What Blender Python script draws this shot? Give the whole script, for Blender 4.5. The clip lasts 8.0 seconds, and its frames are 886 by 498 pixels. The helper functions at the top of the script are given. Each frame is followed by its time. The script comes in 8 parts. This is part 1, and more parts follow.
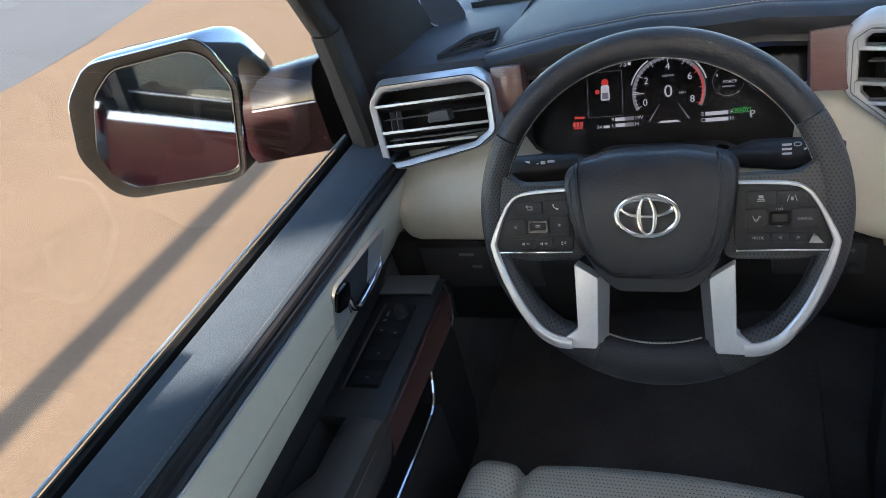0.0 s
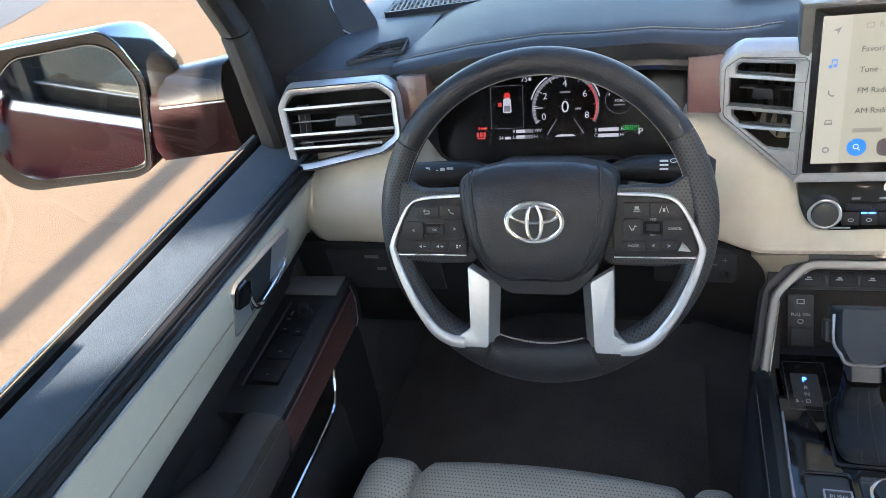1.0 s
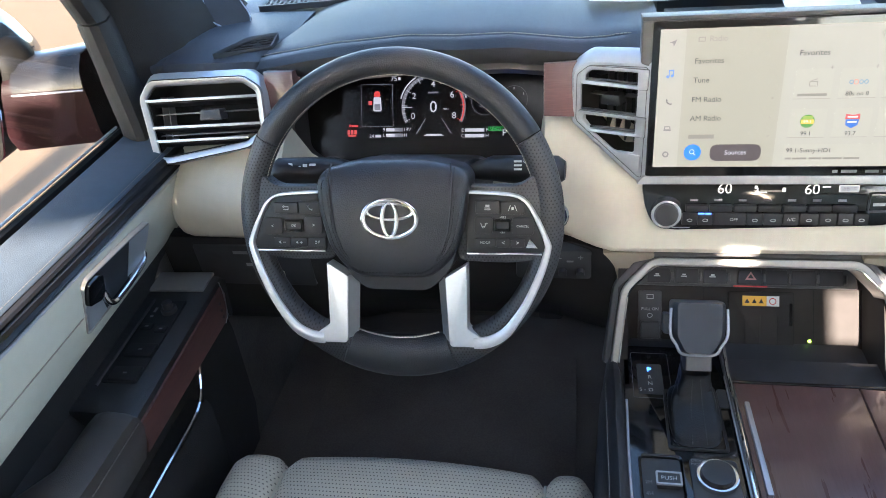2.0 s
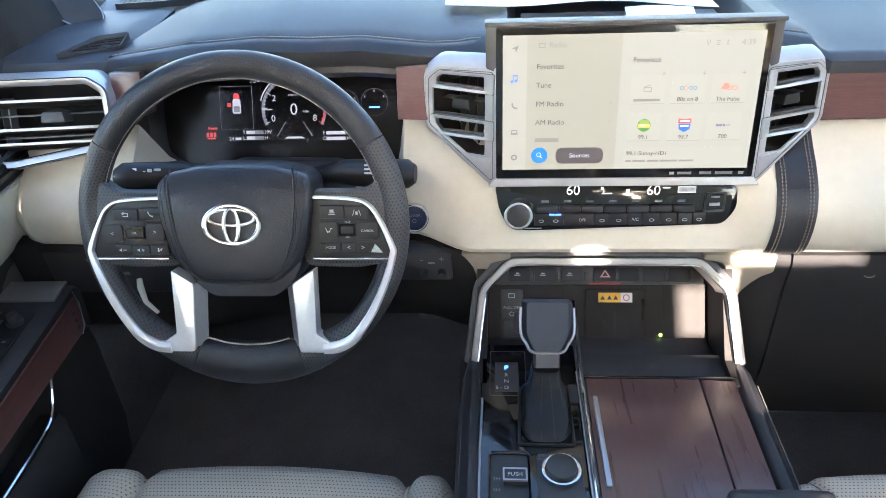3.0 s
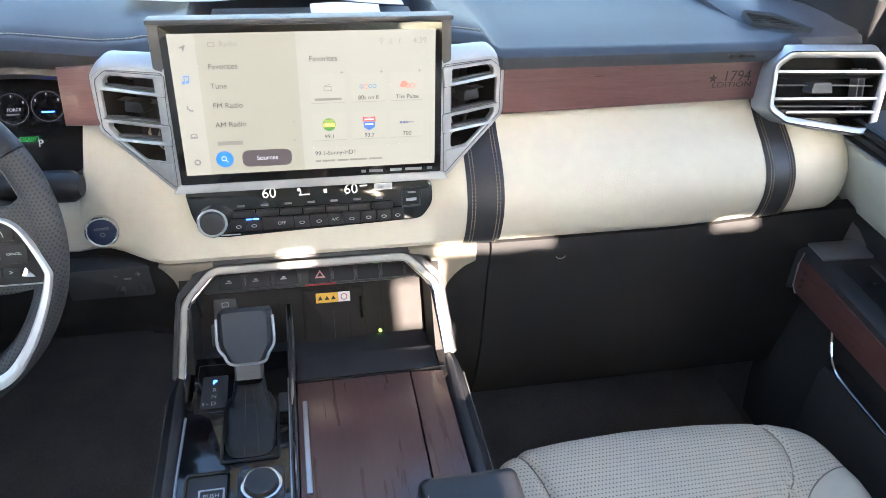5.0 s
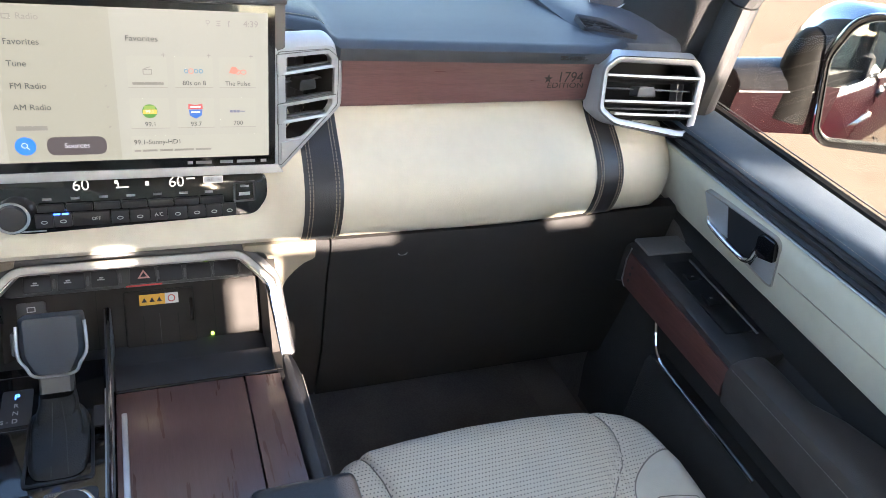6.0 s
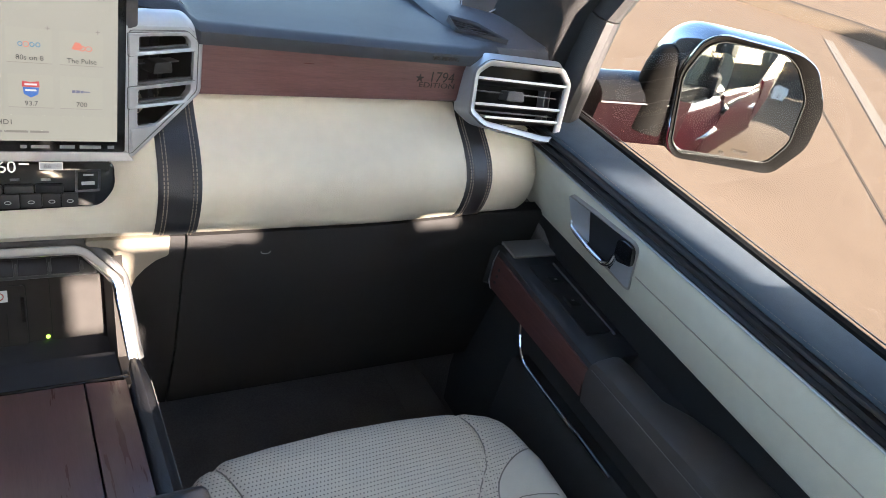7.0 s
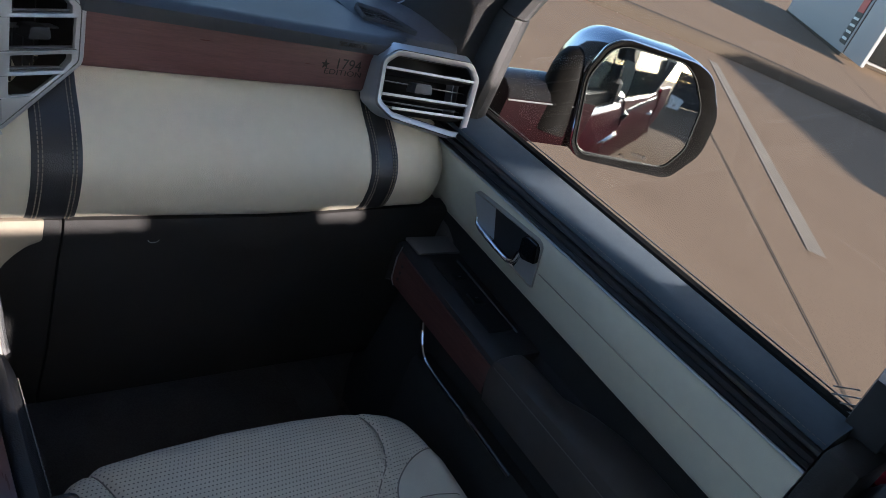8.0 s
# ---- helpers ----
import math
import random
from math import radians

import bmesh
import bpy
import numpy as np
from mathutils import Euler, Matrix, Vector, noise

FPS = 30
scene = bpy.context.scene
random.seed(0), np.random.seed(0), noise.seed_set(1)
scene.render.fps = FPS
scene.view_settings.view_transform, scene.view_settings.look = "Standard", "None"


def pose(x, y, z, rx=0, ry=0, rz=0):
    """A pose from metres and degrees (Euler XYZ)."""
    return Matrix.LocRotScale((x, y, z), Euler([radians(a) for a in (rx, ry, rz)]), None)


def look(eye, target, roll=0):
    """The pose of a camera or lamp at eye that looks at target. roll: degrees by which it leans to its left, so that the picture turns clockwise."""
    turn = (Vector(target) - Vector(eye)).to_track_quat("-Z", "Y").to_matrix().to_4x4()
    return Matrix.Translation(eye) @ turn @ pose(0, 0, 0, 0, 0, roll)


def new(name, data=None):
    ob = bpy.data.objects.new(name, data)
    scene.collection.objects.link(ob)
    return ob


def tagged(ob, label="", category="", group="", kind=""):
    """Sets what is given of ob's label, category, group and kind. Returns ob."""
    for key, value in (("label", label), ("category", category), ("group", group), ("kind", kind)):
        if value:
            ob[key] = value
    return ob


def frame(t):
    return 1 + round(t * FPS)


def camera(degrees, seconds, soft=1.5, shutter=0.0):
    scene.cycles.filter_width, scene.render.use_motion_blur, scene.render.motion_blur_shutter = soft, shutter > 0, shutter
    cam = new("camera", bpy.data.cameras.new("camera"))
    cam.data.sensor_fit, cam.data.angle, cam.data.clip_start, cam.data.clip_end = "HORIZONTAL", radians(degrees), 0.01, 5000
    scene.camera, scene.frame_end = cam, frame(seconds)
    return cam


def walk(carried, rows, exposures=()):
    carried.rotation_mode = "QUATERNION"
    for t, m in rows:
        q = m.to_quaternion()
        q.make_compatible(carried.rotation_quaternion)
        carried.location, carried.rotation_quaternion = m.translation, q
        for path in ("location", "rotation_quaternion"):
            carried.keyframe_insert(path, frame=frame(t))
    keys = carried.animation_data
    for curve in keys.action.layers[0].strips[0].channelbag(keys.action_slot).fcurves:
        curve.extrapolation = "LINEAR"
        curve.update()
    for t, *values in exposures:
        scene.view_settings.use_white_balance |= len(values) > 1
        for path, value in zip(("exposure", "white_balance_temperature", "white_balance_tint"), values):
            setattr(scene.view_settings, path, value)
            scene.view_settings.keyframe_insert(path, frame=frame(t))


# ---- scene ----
cam = camera(62.5, 8.0, soft=0.6)
PATH = [
    (0, (0.102, 0.075, 1.773), (-0.68, 1.6, 0.741), -15.5),
    (0.5, (0.12, 0.063, 1.776), (-0.577, 1.624, 0.737), -13.2),
    (1, (0.145, 0.054, 1.778), (-0.447, 1.648, 0.725), -10.5),
    (1.5, (0.173, 0.05, 1.776), (-0.297, 1.674, 0.708), -7.9),
    (3, (0.298, 0.066, 1.779), (0.155, 1.726, 0.672), -2.8),
    (3.5, (0.345, 0.072, 1.784), (0.298, 1.731, 0.668), -2.0),
    (4, (0.389, 0.079, 1.785), (0.451, 1.73, 0.658), -1.0),
    (4.5, (0.424, 0.079, 1.782), (0.621, 1.719, 0.653), 0.6),
    (4.7, (0.434, 0.081, 1.782), (0.695, 1.71, 0.652), 1.4),
    (5.8, (0.472, 0.092, 1.771), (1.138, 1.621, 0.666), 8.5),
    (6, (0.471, 0.099, 1.768), (1.219, 1.595, 0.671), 10.3),
    (6.5, (0.479, 0.109, 1.764), (1.396, 1.529, 0.695), 14.2),
    (7, (0.481, 0.114, 1.753), (1.549, 1.465, 0.735), 17.5),
    (7.5, (0.487, 0.119, 1.741), (1.677, 1.4, 0.769), 20.4),
    (8, (0.492, 0.128, 1.727), (1.78, 1.344, 0.799), 22.8),
]
EXPOSURES = [(0.0, 3.15, 6000, 17), (0.5, 3.5, 5950, 17), (1.0, 3.68, 5950, 17), (3.2, 4.0, 5900, 18), (4.5, 4.0, 5900, 18), (6.0, 3.82, 6050, 18), (6.6, 3.6, 6050, 18), (7.1, 3.33, 6050, 18), (7.65, 3.1, 5950, 18), (8.0, 2.02, 5500, 17)]
walk(cam, [(t, look(eye, target, roll)) for t, eye, target, roll in PATH], EXPOSURES)

# ---- world, sun, exposure ----
SUN_EL, SUN_AZ = 15.0, 3.0   # elevation; degrees by which the light drifts to -x while it travels to +y
wd = bpy.data.worlds.new("sky")
scene.world = wd
wd.use_nodes = True
wn = wd.node_tree.nodes
sky = wn.new("ShaderNodeTexSky")
sky.sky_type, sky.sun_disc = "NISHITA", False
sky.sun_elevation, sky.sun_rotation = radians(SUN_EL), radians(180 - SUN_AZ)
wn["Background"].inputs["Strength"].default_value = 0.10
wd.node_tree.links.new(sky.outputs["Color"], wn["Background"].inputs["Color"])
sun_data = bpy.data.lights.new("sun", "SUN")
sun_data.energy, sun_data.angle, sun_data.color = 5.0, radians(0.6), (1.0, 0.84, 0.64)
sun = new("sun", sun_data)
travel = Vector((-math.sin(radians(SUN_AZ)) * math.cos(radians(SUN_EL)), math.cos(radians(SUN_AZ)) * math.cos(radians(SUN_EL)), -math.sin(radians(SUN_EL))))
sun.matrix_world = look((0, -20, 20), Vector((0, -20, 20)) + travel)


# ---- materials ----
def mat(name, color, rough=0.5, metal=0.0, vary=0.15, scale=40.0, big=3.0, bump=0.0, bump_scale=400.0, spec=0.5, coat=0.0, stretch=(1, 1, 1), color2=None):
    """A surface with variation at two scales and fine relief, in object metres."""
    m = bpy.data.materials.new(name)
    m.use_nodes = True
    nt = m.node_tree
    b = nt.nodes["Principled BSDF"]
    b.inputs["Roughness"].default_value, b.inputs["Metallic"].default_value = rough, metal
    b.inputs["Specular IOR Level"].default_value, b.inputs["Coat Weight"].default_value = spec, coat
    b.inputs["Coat Roughness"].default_value = 0.06
    co = nt.nodes.new("ShaderNodeTexCoord")
    mp = nt.nodes.new("ShaderNodeMapping")
    mp.inputs["Scale"].default_value = stretch
    nt.links.new(co.outputs["Object"], mp.inputs["Vector"])
    n1, n2 = nt.nodes.new("ShaderNodeTexNoise"), nt.nodes.new("ShaderNodeTexNoise")
    n1.inputs["Scale"].default_value, n2.inputs["Scale"].default_value = scale, big
    n1.inputs["Detail"].default_value, n2.inputs["Detail"].default_value = 4, 3
    for n in (n1, n2):
        nt.links.new(mp.outputs["Vector"], n.inputs["Vector"])
    mx = nt.nodes.new("ShaderNodeMix")
    mx.data_type = "FLOAT"
    mx.inputs[0].default_value = 0.5
    nt.links.new(n1.outputs["Fac"], mx.inputs[2])
    nt.links.new(n2.outputs["Fac"], mx.inputs[3])
    ramp = nt.nodes.new("ShaderNodeValToRGB")
    ramp.color_ramp.elements[0].position, ramp.color_ramp.elements[1].position = 0.3, 0.7
    c2 = color2 or tuple(min(1, c * (1 + vary)) for c in color)
    ramp.color_ramp.elements[0].color = (*[c * (1 - vary) for c in color], 1)
    ramp.color_ramp.elements[1].color = (*c2, 1)
    nt.links.new(mx.outputs[0], ramp.inputs["Fac"])
    nt.links.new(ramp.outputs["Color"], b.inputs["Base Color"])
    rr = nt.nodes.new("ShaderNodeMapRange")
    rr.inputs["To Min"].default_value, rr.inputs["To Max"].default_value = max(0, rough - 0.06), min(1, rough + 0.06)
    nt.links.new(n2.outputs["Fac"], rr.inputs["Value"])
    nt.links.new(rr.outputs[0], b.inputs["Roughness"])
    if bump:
        v = nt.nodes.new("ShaderNodeTexVoronoi")
        v.inputs["Scale"].default_value = bump_scale
        nt.links.new(mp.outputs["Vector"], v.inputs["Vector"])
        bp = nt.nodes.new("ShaderNodeBump")
        bp.inputs["Strength"].default_value, bp.inputs["Distance"].default_value = bump, 0.0007
        nt.links.new(v.outputs["Distance"], bp.inputs["Height"])
        nt.links.new(bp.outputs["Normal"], b.inputs["Normal"])
    return m


def holes(m, pitch, radius, dark, axes=("X", "Y"), rows=True):
    """Adds rows of fine round perforations to a material, over two object axes."""
    nt = m.node_tree
    b = nt.nodes["Principled BSDF"]
    co = nt.nodes.new("ShaderNodeTexCoord")
    se = nt.nodes.new("ShaderNodeSeparateXYZ")
    nt.links.new(co.outputs["Object"], se.inputs[0])

    def op(kind, a, c=0.0):
        n = nt.nodes.new("ShaderNodeMath")
        n.operation = kind
        for i, v in enumerate((a, c)):
            if isinstance(v, (int, float)):
                n.inputs[i].default_value = v
            else:
                nt.links.new(v, n.inputs[i])
        return n.outputs[0]

    v = op("MULTIPLY", se.outputs[axes[1]], 1 / pitch[1])
    row = op("FLOOR", v)
    u = op("ADD", op("MULTIPLY", se.outputs[axes[0]], 1 / pitch[0]), op("MULTIPLY", op("MODULO", row, 2.0), 0.5))
    du, dv = op("MULTIPLY", op("SUBTRACT", op("FRACT", u), 0.5), pitch[0]), op("MULTIPLY", op("SUBTRACT", op("FRACT", v), 0.5), pitch[1])
    far = op("SQRT", op("ADD", op("MULTIPLY", du, du), op("MULTIPLY", dv, dv)))
    hit = op("LESS_THAN", far, radius)
    old = b.inputs["Base Color"].links[0].from_socket
    mx = nt.nodes.new("ShaderNodeMix")
    mx.data_type = "RGBA"
    nt.links.new(hit, mx.inputs[0])
    nt.links.new(old, mx.inputs[6])
    mx.inputs[7].default_value = (*dark, 1)
    nt.links.new(mx.outputs[2], b.inputs["Base Color"])
    return m


def specks(m, size, cut, color):
    """Scatters small dust specks over a material."""
    nt = m.node_tree
    b = nt.nodes["Principled BSDF"]
    co = nt.nodes.new("ShaderNodeTexCoord")
    n = nt.nodes.new("ShaderNodeTexNoise")
    n.inputs["Scale"].default_value, n.inputs["Detail"].default_value = size, 1
    nt.links.new(co.outputs["Object"], n.inputs["Vector"])
    r = nt.nodes.new("ShaderNodeMapRange")
    r.inputs["From Min"].default_value, r.inputs["From Max"].default_value = cut, cut + 0.05
    nt.links.new(n.outputs["Fac"], r.inputs["Value"])
    mx = nt.nodes.new("ShaderNodeMix")
    mx.data_type = "RGBA"
    nt.links.new(r.outputs[0], mx.inputs[0])
    nt.links.new(b.inputs["Base Color"].links[0].from_socket, mx.inputs[6])
    mx.inputs[7].default_value = (*color, 1)
    nt.links.new(mx.outputs[2], b.inputs["Base Color"])
    return m


def glow(name, color, strength):
    m = bpy.data.materials.new(name)
    m.use_nodes = True
    b = m.node_tree.nodes["Principled BSDF"]
    b.inputs["Base Color"].default_value = (0.02, 0.02, 0.02, 1)
    b.inputs["Roughness"].default_value = 0.25
    b.inputs["Emission Color"].default_value = (*color, 1)
    b.inputs["Emission Strength"].default_value = strength
    return m


def clear(name, tint=(1, 1, 1), rough=0.0):
    m = bpy.data.materials.new(name)
    m.use_nodes = True
    b = m.node_tree.nodes["Principled BSDF"]
    b.inputs["Base Color"].default_value = (*tint, 1)
    b.inputs["Roughness"].default_value = rough
    b.inputs["Transmission Weight"].default_value = 1.0
    b.inputs["IOR"].default_value = 1.25
    return m


def wood(name, a, b_, rough=0.35, axis=(1.2, 14, 14), scale=9.0):
    m = mat(name, a, rough, vary=0.12, scale=scale * 6, big=scale, stretch=axis, color2=b_, bump=0.05, bump_scale=120, coat=0.25)
    return m


def ground_mat(name, color):
    """Worn concrete: aggregate grain, mottling and large faint stains."""
    m = mat(name, color, 0.95, vary=0.10, scale=14, big=0.5, bump=0.25, bump_scale=90, spec=0.04)
    nt = m.node_tree
    b = nt.nodes["Principled BSDF"]
    co = nt.nodes.new("ShaderNodeTexCoord")
    sock = b.inputs["Base Color"].links[0].from_socket
    for size, lo, hi, dark, amount in ((55.0, 0.42, 0.62, (0.80, 0.80, 0.80), 0.8), (2.2, 0.50, 0.72, (0.80, 0.78, 0.76), 0.35), (260.0, 0.35, 0.65, (0.72, 0.71, 0.70), 0.7)):
        n = nt.nodes.new("ShaderNodeTexNoise")
        n.inputs["Scale"].default_value, n.inputs["Detail"].default_value = size, 5
        nt.links.new(co.outputs["Object"], n.inputs["Vector"])
        r = nt.nodes.new("ShaderNodeMapRange")
        r.inputs["From Min"].default_value, r.inputs["From Max"].default_value, r.inputs["To Max"].default_value = lo, hi, amount
        nt.links.new(n.outputs["Fac"], r.inputs["Value"])
        mx = nt.nodes.new("ShaderNodeMix")
        mx.data_type, mx.blend_type = "RGBA", "MULTIPLY"
        nt.links.new(r.outputs[0], mx.inputs[0])
        nt.links.new(sock, mx.inputs[6])
        mx.inputs[7].default_value = (*dark, 1)
        sock = mx.outputs[2]
    nt.links.new(sock, b.inputs["Base Color"])
    return m


CREAM = mat("cream leather", (0.63, 0.585, 0.475), 0.5, vary=0.05, scale=60, big=4, bump=0.25, bump_scale=900)
CREAM_DOOR = mat("pale door leather", (0.62, 0.60, 0.50), 0.5, vary=0.05, scale=60, big=4, bump=0.25, bump_scale=900)
SEAT = holes(mat("perforated pale leather", (0.66, 0.61, 0.51), 0.55, vary=0.06, scale=70, big=5, bump=0.2, bump_scale=700), (0.0052, 0.0064), 0.00100, (0.11, 0.10, 0.085))
SEAT_PLAIN = mat("pale seat leather", (0.64, 0.61, 0.52), 0.52, vary=0.06, scale=70, big=5, bump=0.25, bump_scale=800)
DARK = mat("charcoal soft plastic", (0.064, 0.064, 0.067), 0.48, vary=0.15, scale=50, big=4, bump=0.3, bump_scale=700)
DASHTOP = mat("slate dash skin", (0.050, 0.057, 0.070), 0.48, vary=0.1, scale=50, big=3, bump=0.25, bump_scale=800, spec=0.28)
LEATHER = mat("black leather", (0.025, 0.026, 0.030), 0.36, vary=0.15, scale=60, big=6, bump=0.35, bump_scale=600)
PERF = holes(mat("perforated black leather", (0.044, 0.045, 0.049), 0.46, vary=0.12, scale=60, big=6, bump=0.25, bump_scale=600), (0.0042, 0.0036), 0.0009, (0.002, 0.002, 0.002), ("X", "Z"))
BLACK = mat("black plastic", (0.040, 0.040, 0.042), 0.46, vary=0.2, scale=40, big=5, bump=0.2, bump_scale=900)
CARPET = mat("black carpet", (0.165, 0.152, 0.146), 0.95, vary=0.3, scale=300, big=8, bump=0.6, bump_scale=500, spec=0.1)
GLOSS = mat("gloss black", (0.006, 0.006, 0.007), 0.08, vary=0.1, scale=20, big=3, coat=0.5)
PIANO = mat("worn gloss black", (0.008, 0.008, 0.009), 0.16, vary=0.15, scale=30, big=4)
SILVER = mat("satin silver", (0.46, 0.46, 0.47), 0.40, 0.75, vary=0.05, scale=200, big=8)
SILVER_PAINT = mat("silver paint", (0.50, 0.52, 0.55), 0.38, 0.55, vary=0.04, scale=200, big=8)
CHROME = mat("chrome", (0.66, 0.67, 0.69), 0.07, 1.0, vary=0.03, scale=20, big=4)
WOOD = wood("walnut trim", (0.108, 0.052, 0.050), (0.150, 0.076, 0.073), 0.30)
WOOD_LID = wood("walnut lid", (0.100, 0.052, 0.047), (0.124, 0.066, 0.060), 0.29, axis=(14, 1.2, 14))
WOOD_DOOR = wood("walnut door trim", (0.075, 0.029, 0.024), (0.135, 0.058, 0.048), 0.35, axis=(14, 1.2, 14))
STITCH = mat("tan thread", (0.42, 0.38, 0.31), 0.8, vary=0.1)
STITCH_DIM = mat("grey thread", (0.16, 0.15, 0.14), 0.8, vary=0.1)
RED_PAINT = mat("dark red paint", (0.085, 0.006, 0.014), 0.40, 0.0, vary=0.05, scale=300, big=2, spec=0.06)
MIRROR = mat("mirror glass", (0.50, 0.50, 0.49), 0.02, 1.0, vary=0.01, scale=5, big=2)
GLASS = clear("window glass", (0.72, 0.76, 0.73))
WHITE_INK = mat("white ink", (0.55, 0.55, 0.55), 0.5, vary=0.02)
GREY_INK = mat("grey ink", (0.22, 0.22, 0.22), 0.5, vary=0.02)
DARK_INK = mat("engraved dark", (0.012, 0.008, 0.007), 0.6, vary=0.1)
PAPER = mat("white paper", (0.75, 0.76, 0.76), 0.7, vary=0.03)
YELLOW = mat("yellow label", (0.75, 0.42, 0.02), 0.5, vary=0.03)
CONCRETE = ground_mat("tan concrete", (0.232, 0.160, 0.106))
ASPHALT = mat("grey asphalt", (0.105, 0.105, 0.11), 0.9, vary=0.15, scale=40, big=0.7, bump=0.5, bump_scale=100, spec=0.2)
LINE = mat("worn white line paint", (0.235, 0.190, 0.145), 0.9, vary=0.14, scale=14, big=2, spec=0.05)
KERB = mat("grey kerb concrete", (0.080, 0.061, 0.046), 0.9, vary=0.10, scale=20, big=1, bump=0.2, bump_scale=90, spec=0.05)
WALLPAINT = mat("white sheet metal", (0.36, 0.35, 0.35), 0.6, vary=0.05, scale=4, big=0.6)
HEADLINER = mat("pale headliner", (0.66, 0.63, 0.57), 0.9, vary=0.05, scale=200, big=5)
SATIN_CAP = mat("grey satin cap", (0.13, 0.13, 0.13), 0.4, 0.3)
ARCH_GREY = mat("satin taupe paint", (0.40, 0.375, 0.34), 0.42, 0.30, vary=0.04, scale=200, big=8)
GAUGE_GLASS = mat("matt black display", (0.008, 0.008, 0.009), 0.16, vary=0.1, scale=20, big=3, spec=0.12)
STITCH_MID = mat("dull tan thread", (0.26, 0.22, 0.17), 0.8, vary=0.1)
PAD = mat("slate leather", (0.066, 0.088, 0.112), 0.60, vary=0.12, scale=60, big=6, bump=0.25, bump_scale=800, spec=0.12)
pad_node = PAD.node_tree.nodes["Principled BSDF"]
pad_node.inputs["Sheen Weight"].default_value, pad_node.inputs["Sheen Roughness"].default_value = 0.12, 0.30
pad_node.inputs["Sheen Tint"].default_value = (1.0, 0.86, 0.68, 1)
PILLAR = mat("black pillar trim", (0.030, 0.029, 0.029), 0.6, vary=0.15, scale=60, big=5, bump=0.4, bump_scale=500, spec=0.3)
VOID = mat("black vent well", (0.010, 0.010, 0.010), 0.6, vary=0.1, spec=0.2)
GLOVE = mat("black grained plastic", (0.024, 0.023, 0.023), 0.6, vary=0.12, scale=50, big=4, bump=0.35, bump_scale=700, spec=0.22)
SPOKE = mat("bright satin silver", (0.74, 0.74, 0.76), 0.34, 0.65, vary=0.05, scale=200, big=8)
VENT_SILVER = mat("silver vent paint", (0.44, 0.455, 0.475), 0.36, 0.45, vary=0.04, scale=200, big=8)
ELBOW = mat("warm charcoal leather", (0.062, 0.055, 0.051), 0.5, vary=0.12, scale=60, big=6, bump=0.3, bump_scale=700, spec=0.3)
KNOB = mat("smooth slate hide", (0.026, 0.036, 0.050), 0.44, vary=0.12, scale=60, big=10, bump=0.12, bump_scale=900)
TRIM = mat("dark armrest plastic", (0.036, 0.036, 0.038), 0.5, vary=0.15, scale=50, big=4, bump=0.3, bump_scale=700, spec=0.35)
KEY_PLASTIC = mat("black key plastic", (0.020, 0.020, 0.022), 0.4, vary=0.2, scale=60, big=5, spec=0.35)
DUST = mat("pale dust", (0.42, 0.38, 0.33), 0.9, vary=0.1)
CAP_GREY = mat("grey satin end cap", (0.25, 0.245, 0.24), 0.42, 0.3, vary=0.05, scale=200, big=8)
WHEEL_KEY = mat("satin dark key plastic", (0.024, 0.023, 0.024), 0.42, vary=0.1, scale=60, big=5, spec=0.35)
BIN_PLASTIC = mat("smooth dark tray plastic", (0.030, 0.027, 0.025), 0.6, vary=0.1, scale=60, big=5, spec=0.12)
SEAM_DARK = mat("dull seam thread", (0.26, 0.24, 0.20), 0.8, vary=0.1)
RED_INK = mat("red sticker", (0.5, 0.02, 0.02), 0.5, vary=0.05)

# ---- mesh helpers ----
ORG = {}


def thing(name, at, label, category, group="", kind=""):
    ob = new(name)
    ob.empty_display_size = 0.05
    ob.location = at
    ORG[ob.name] = Vector(at)
    return tagged(ob, label, category, group, kind)


def link_mesh(name, bm, material, at, smooth=40):
    bm.normal_update()
    bmesh.ops.recalc_face_normals(bm, faces=bm.faces[:])
    bm.transform(Matrix.Translation(-Vector(at)))
    me = bpy.data.meshes.new(name)
    bm.to_mesh(me)
    bm.free()
    me.materials.append(material)
    if smooth:
        me.polygons.foreach_set("use_smooth", [True] * len(me.polygons))
        me.set_sharp_from_angle(angle=radians(smooth))
    return new(name, me)


def part(name, bm, material, parent, label="", smooth=40):
    """Links a bmesh, given in world metres, as one mesh under a thing or under a part."""
    org = ORG[parent.name]
    ob = link_mesh(name, bm, material, org, smooth)
    ob.parent = parent
    ORG[ob.name] = org
    return tagged(ob, label)


def solo(name, bm, material, at, label, category, group="", kind="", smooth=40):
    """A thing of one mesh."""
    ob = link_mesh(name, bm, material, at, smooth)
    ob.location = at
    ORG[ob.name] = Vector(at)
    return tagged(ob, label, category, group, kind)


def face(o, tilt, yaw=0.0):
    """Frame of a panel that leans back by tilt: x to the right, y up the panel, z out of it."""
    t = radians(tilt)
    m = Matrix(((1, 0, 0, 0), (0, math.sin(t), -math.cos(t), 0), (0, math.cos(t), math.sin(t), 0), (0, 0, 0, 1)))
    return Matrix.Translation(o) @ Matrix.Rotation(radians(yaw), 4, "Z") @ m


def join(*bms):
    out = bms[0]
    for b in bms[1:]:
        me = bpy.data.meshes.new("tmp")
        b.to_mesh(me)
        out.from_mesh(me)
        bpy.data.meshes.remove(me)
        b.free()
    return out


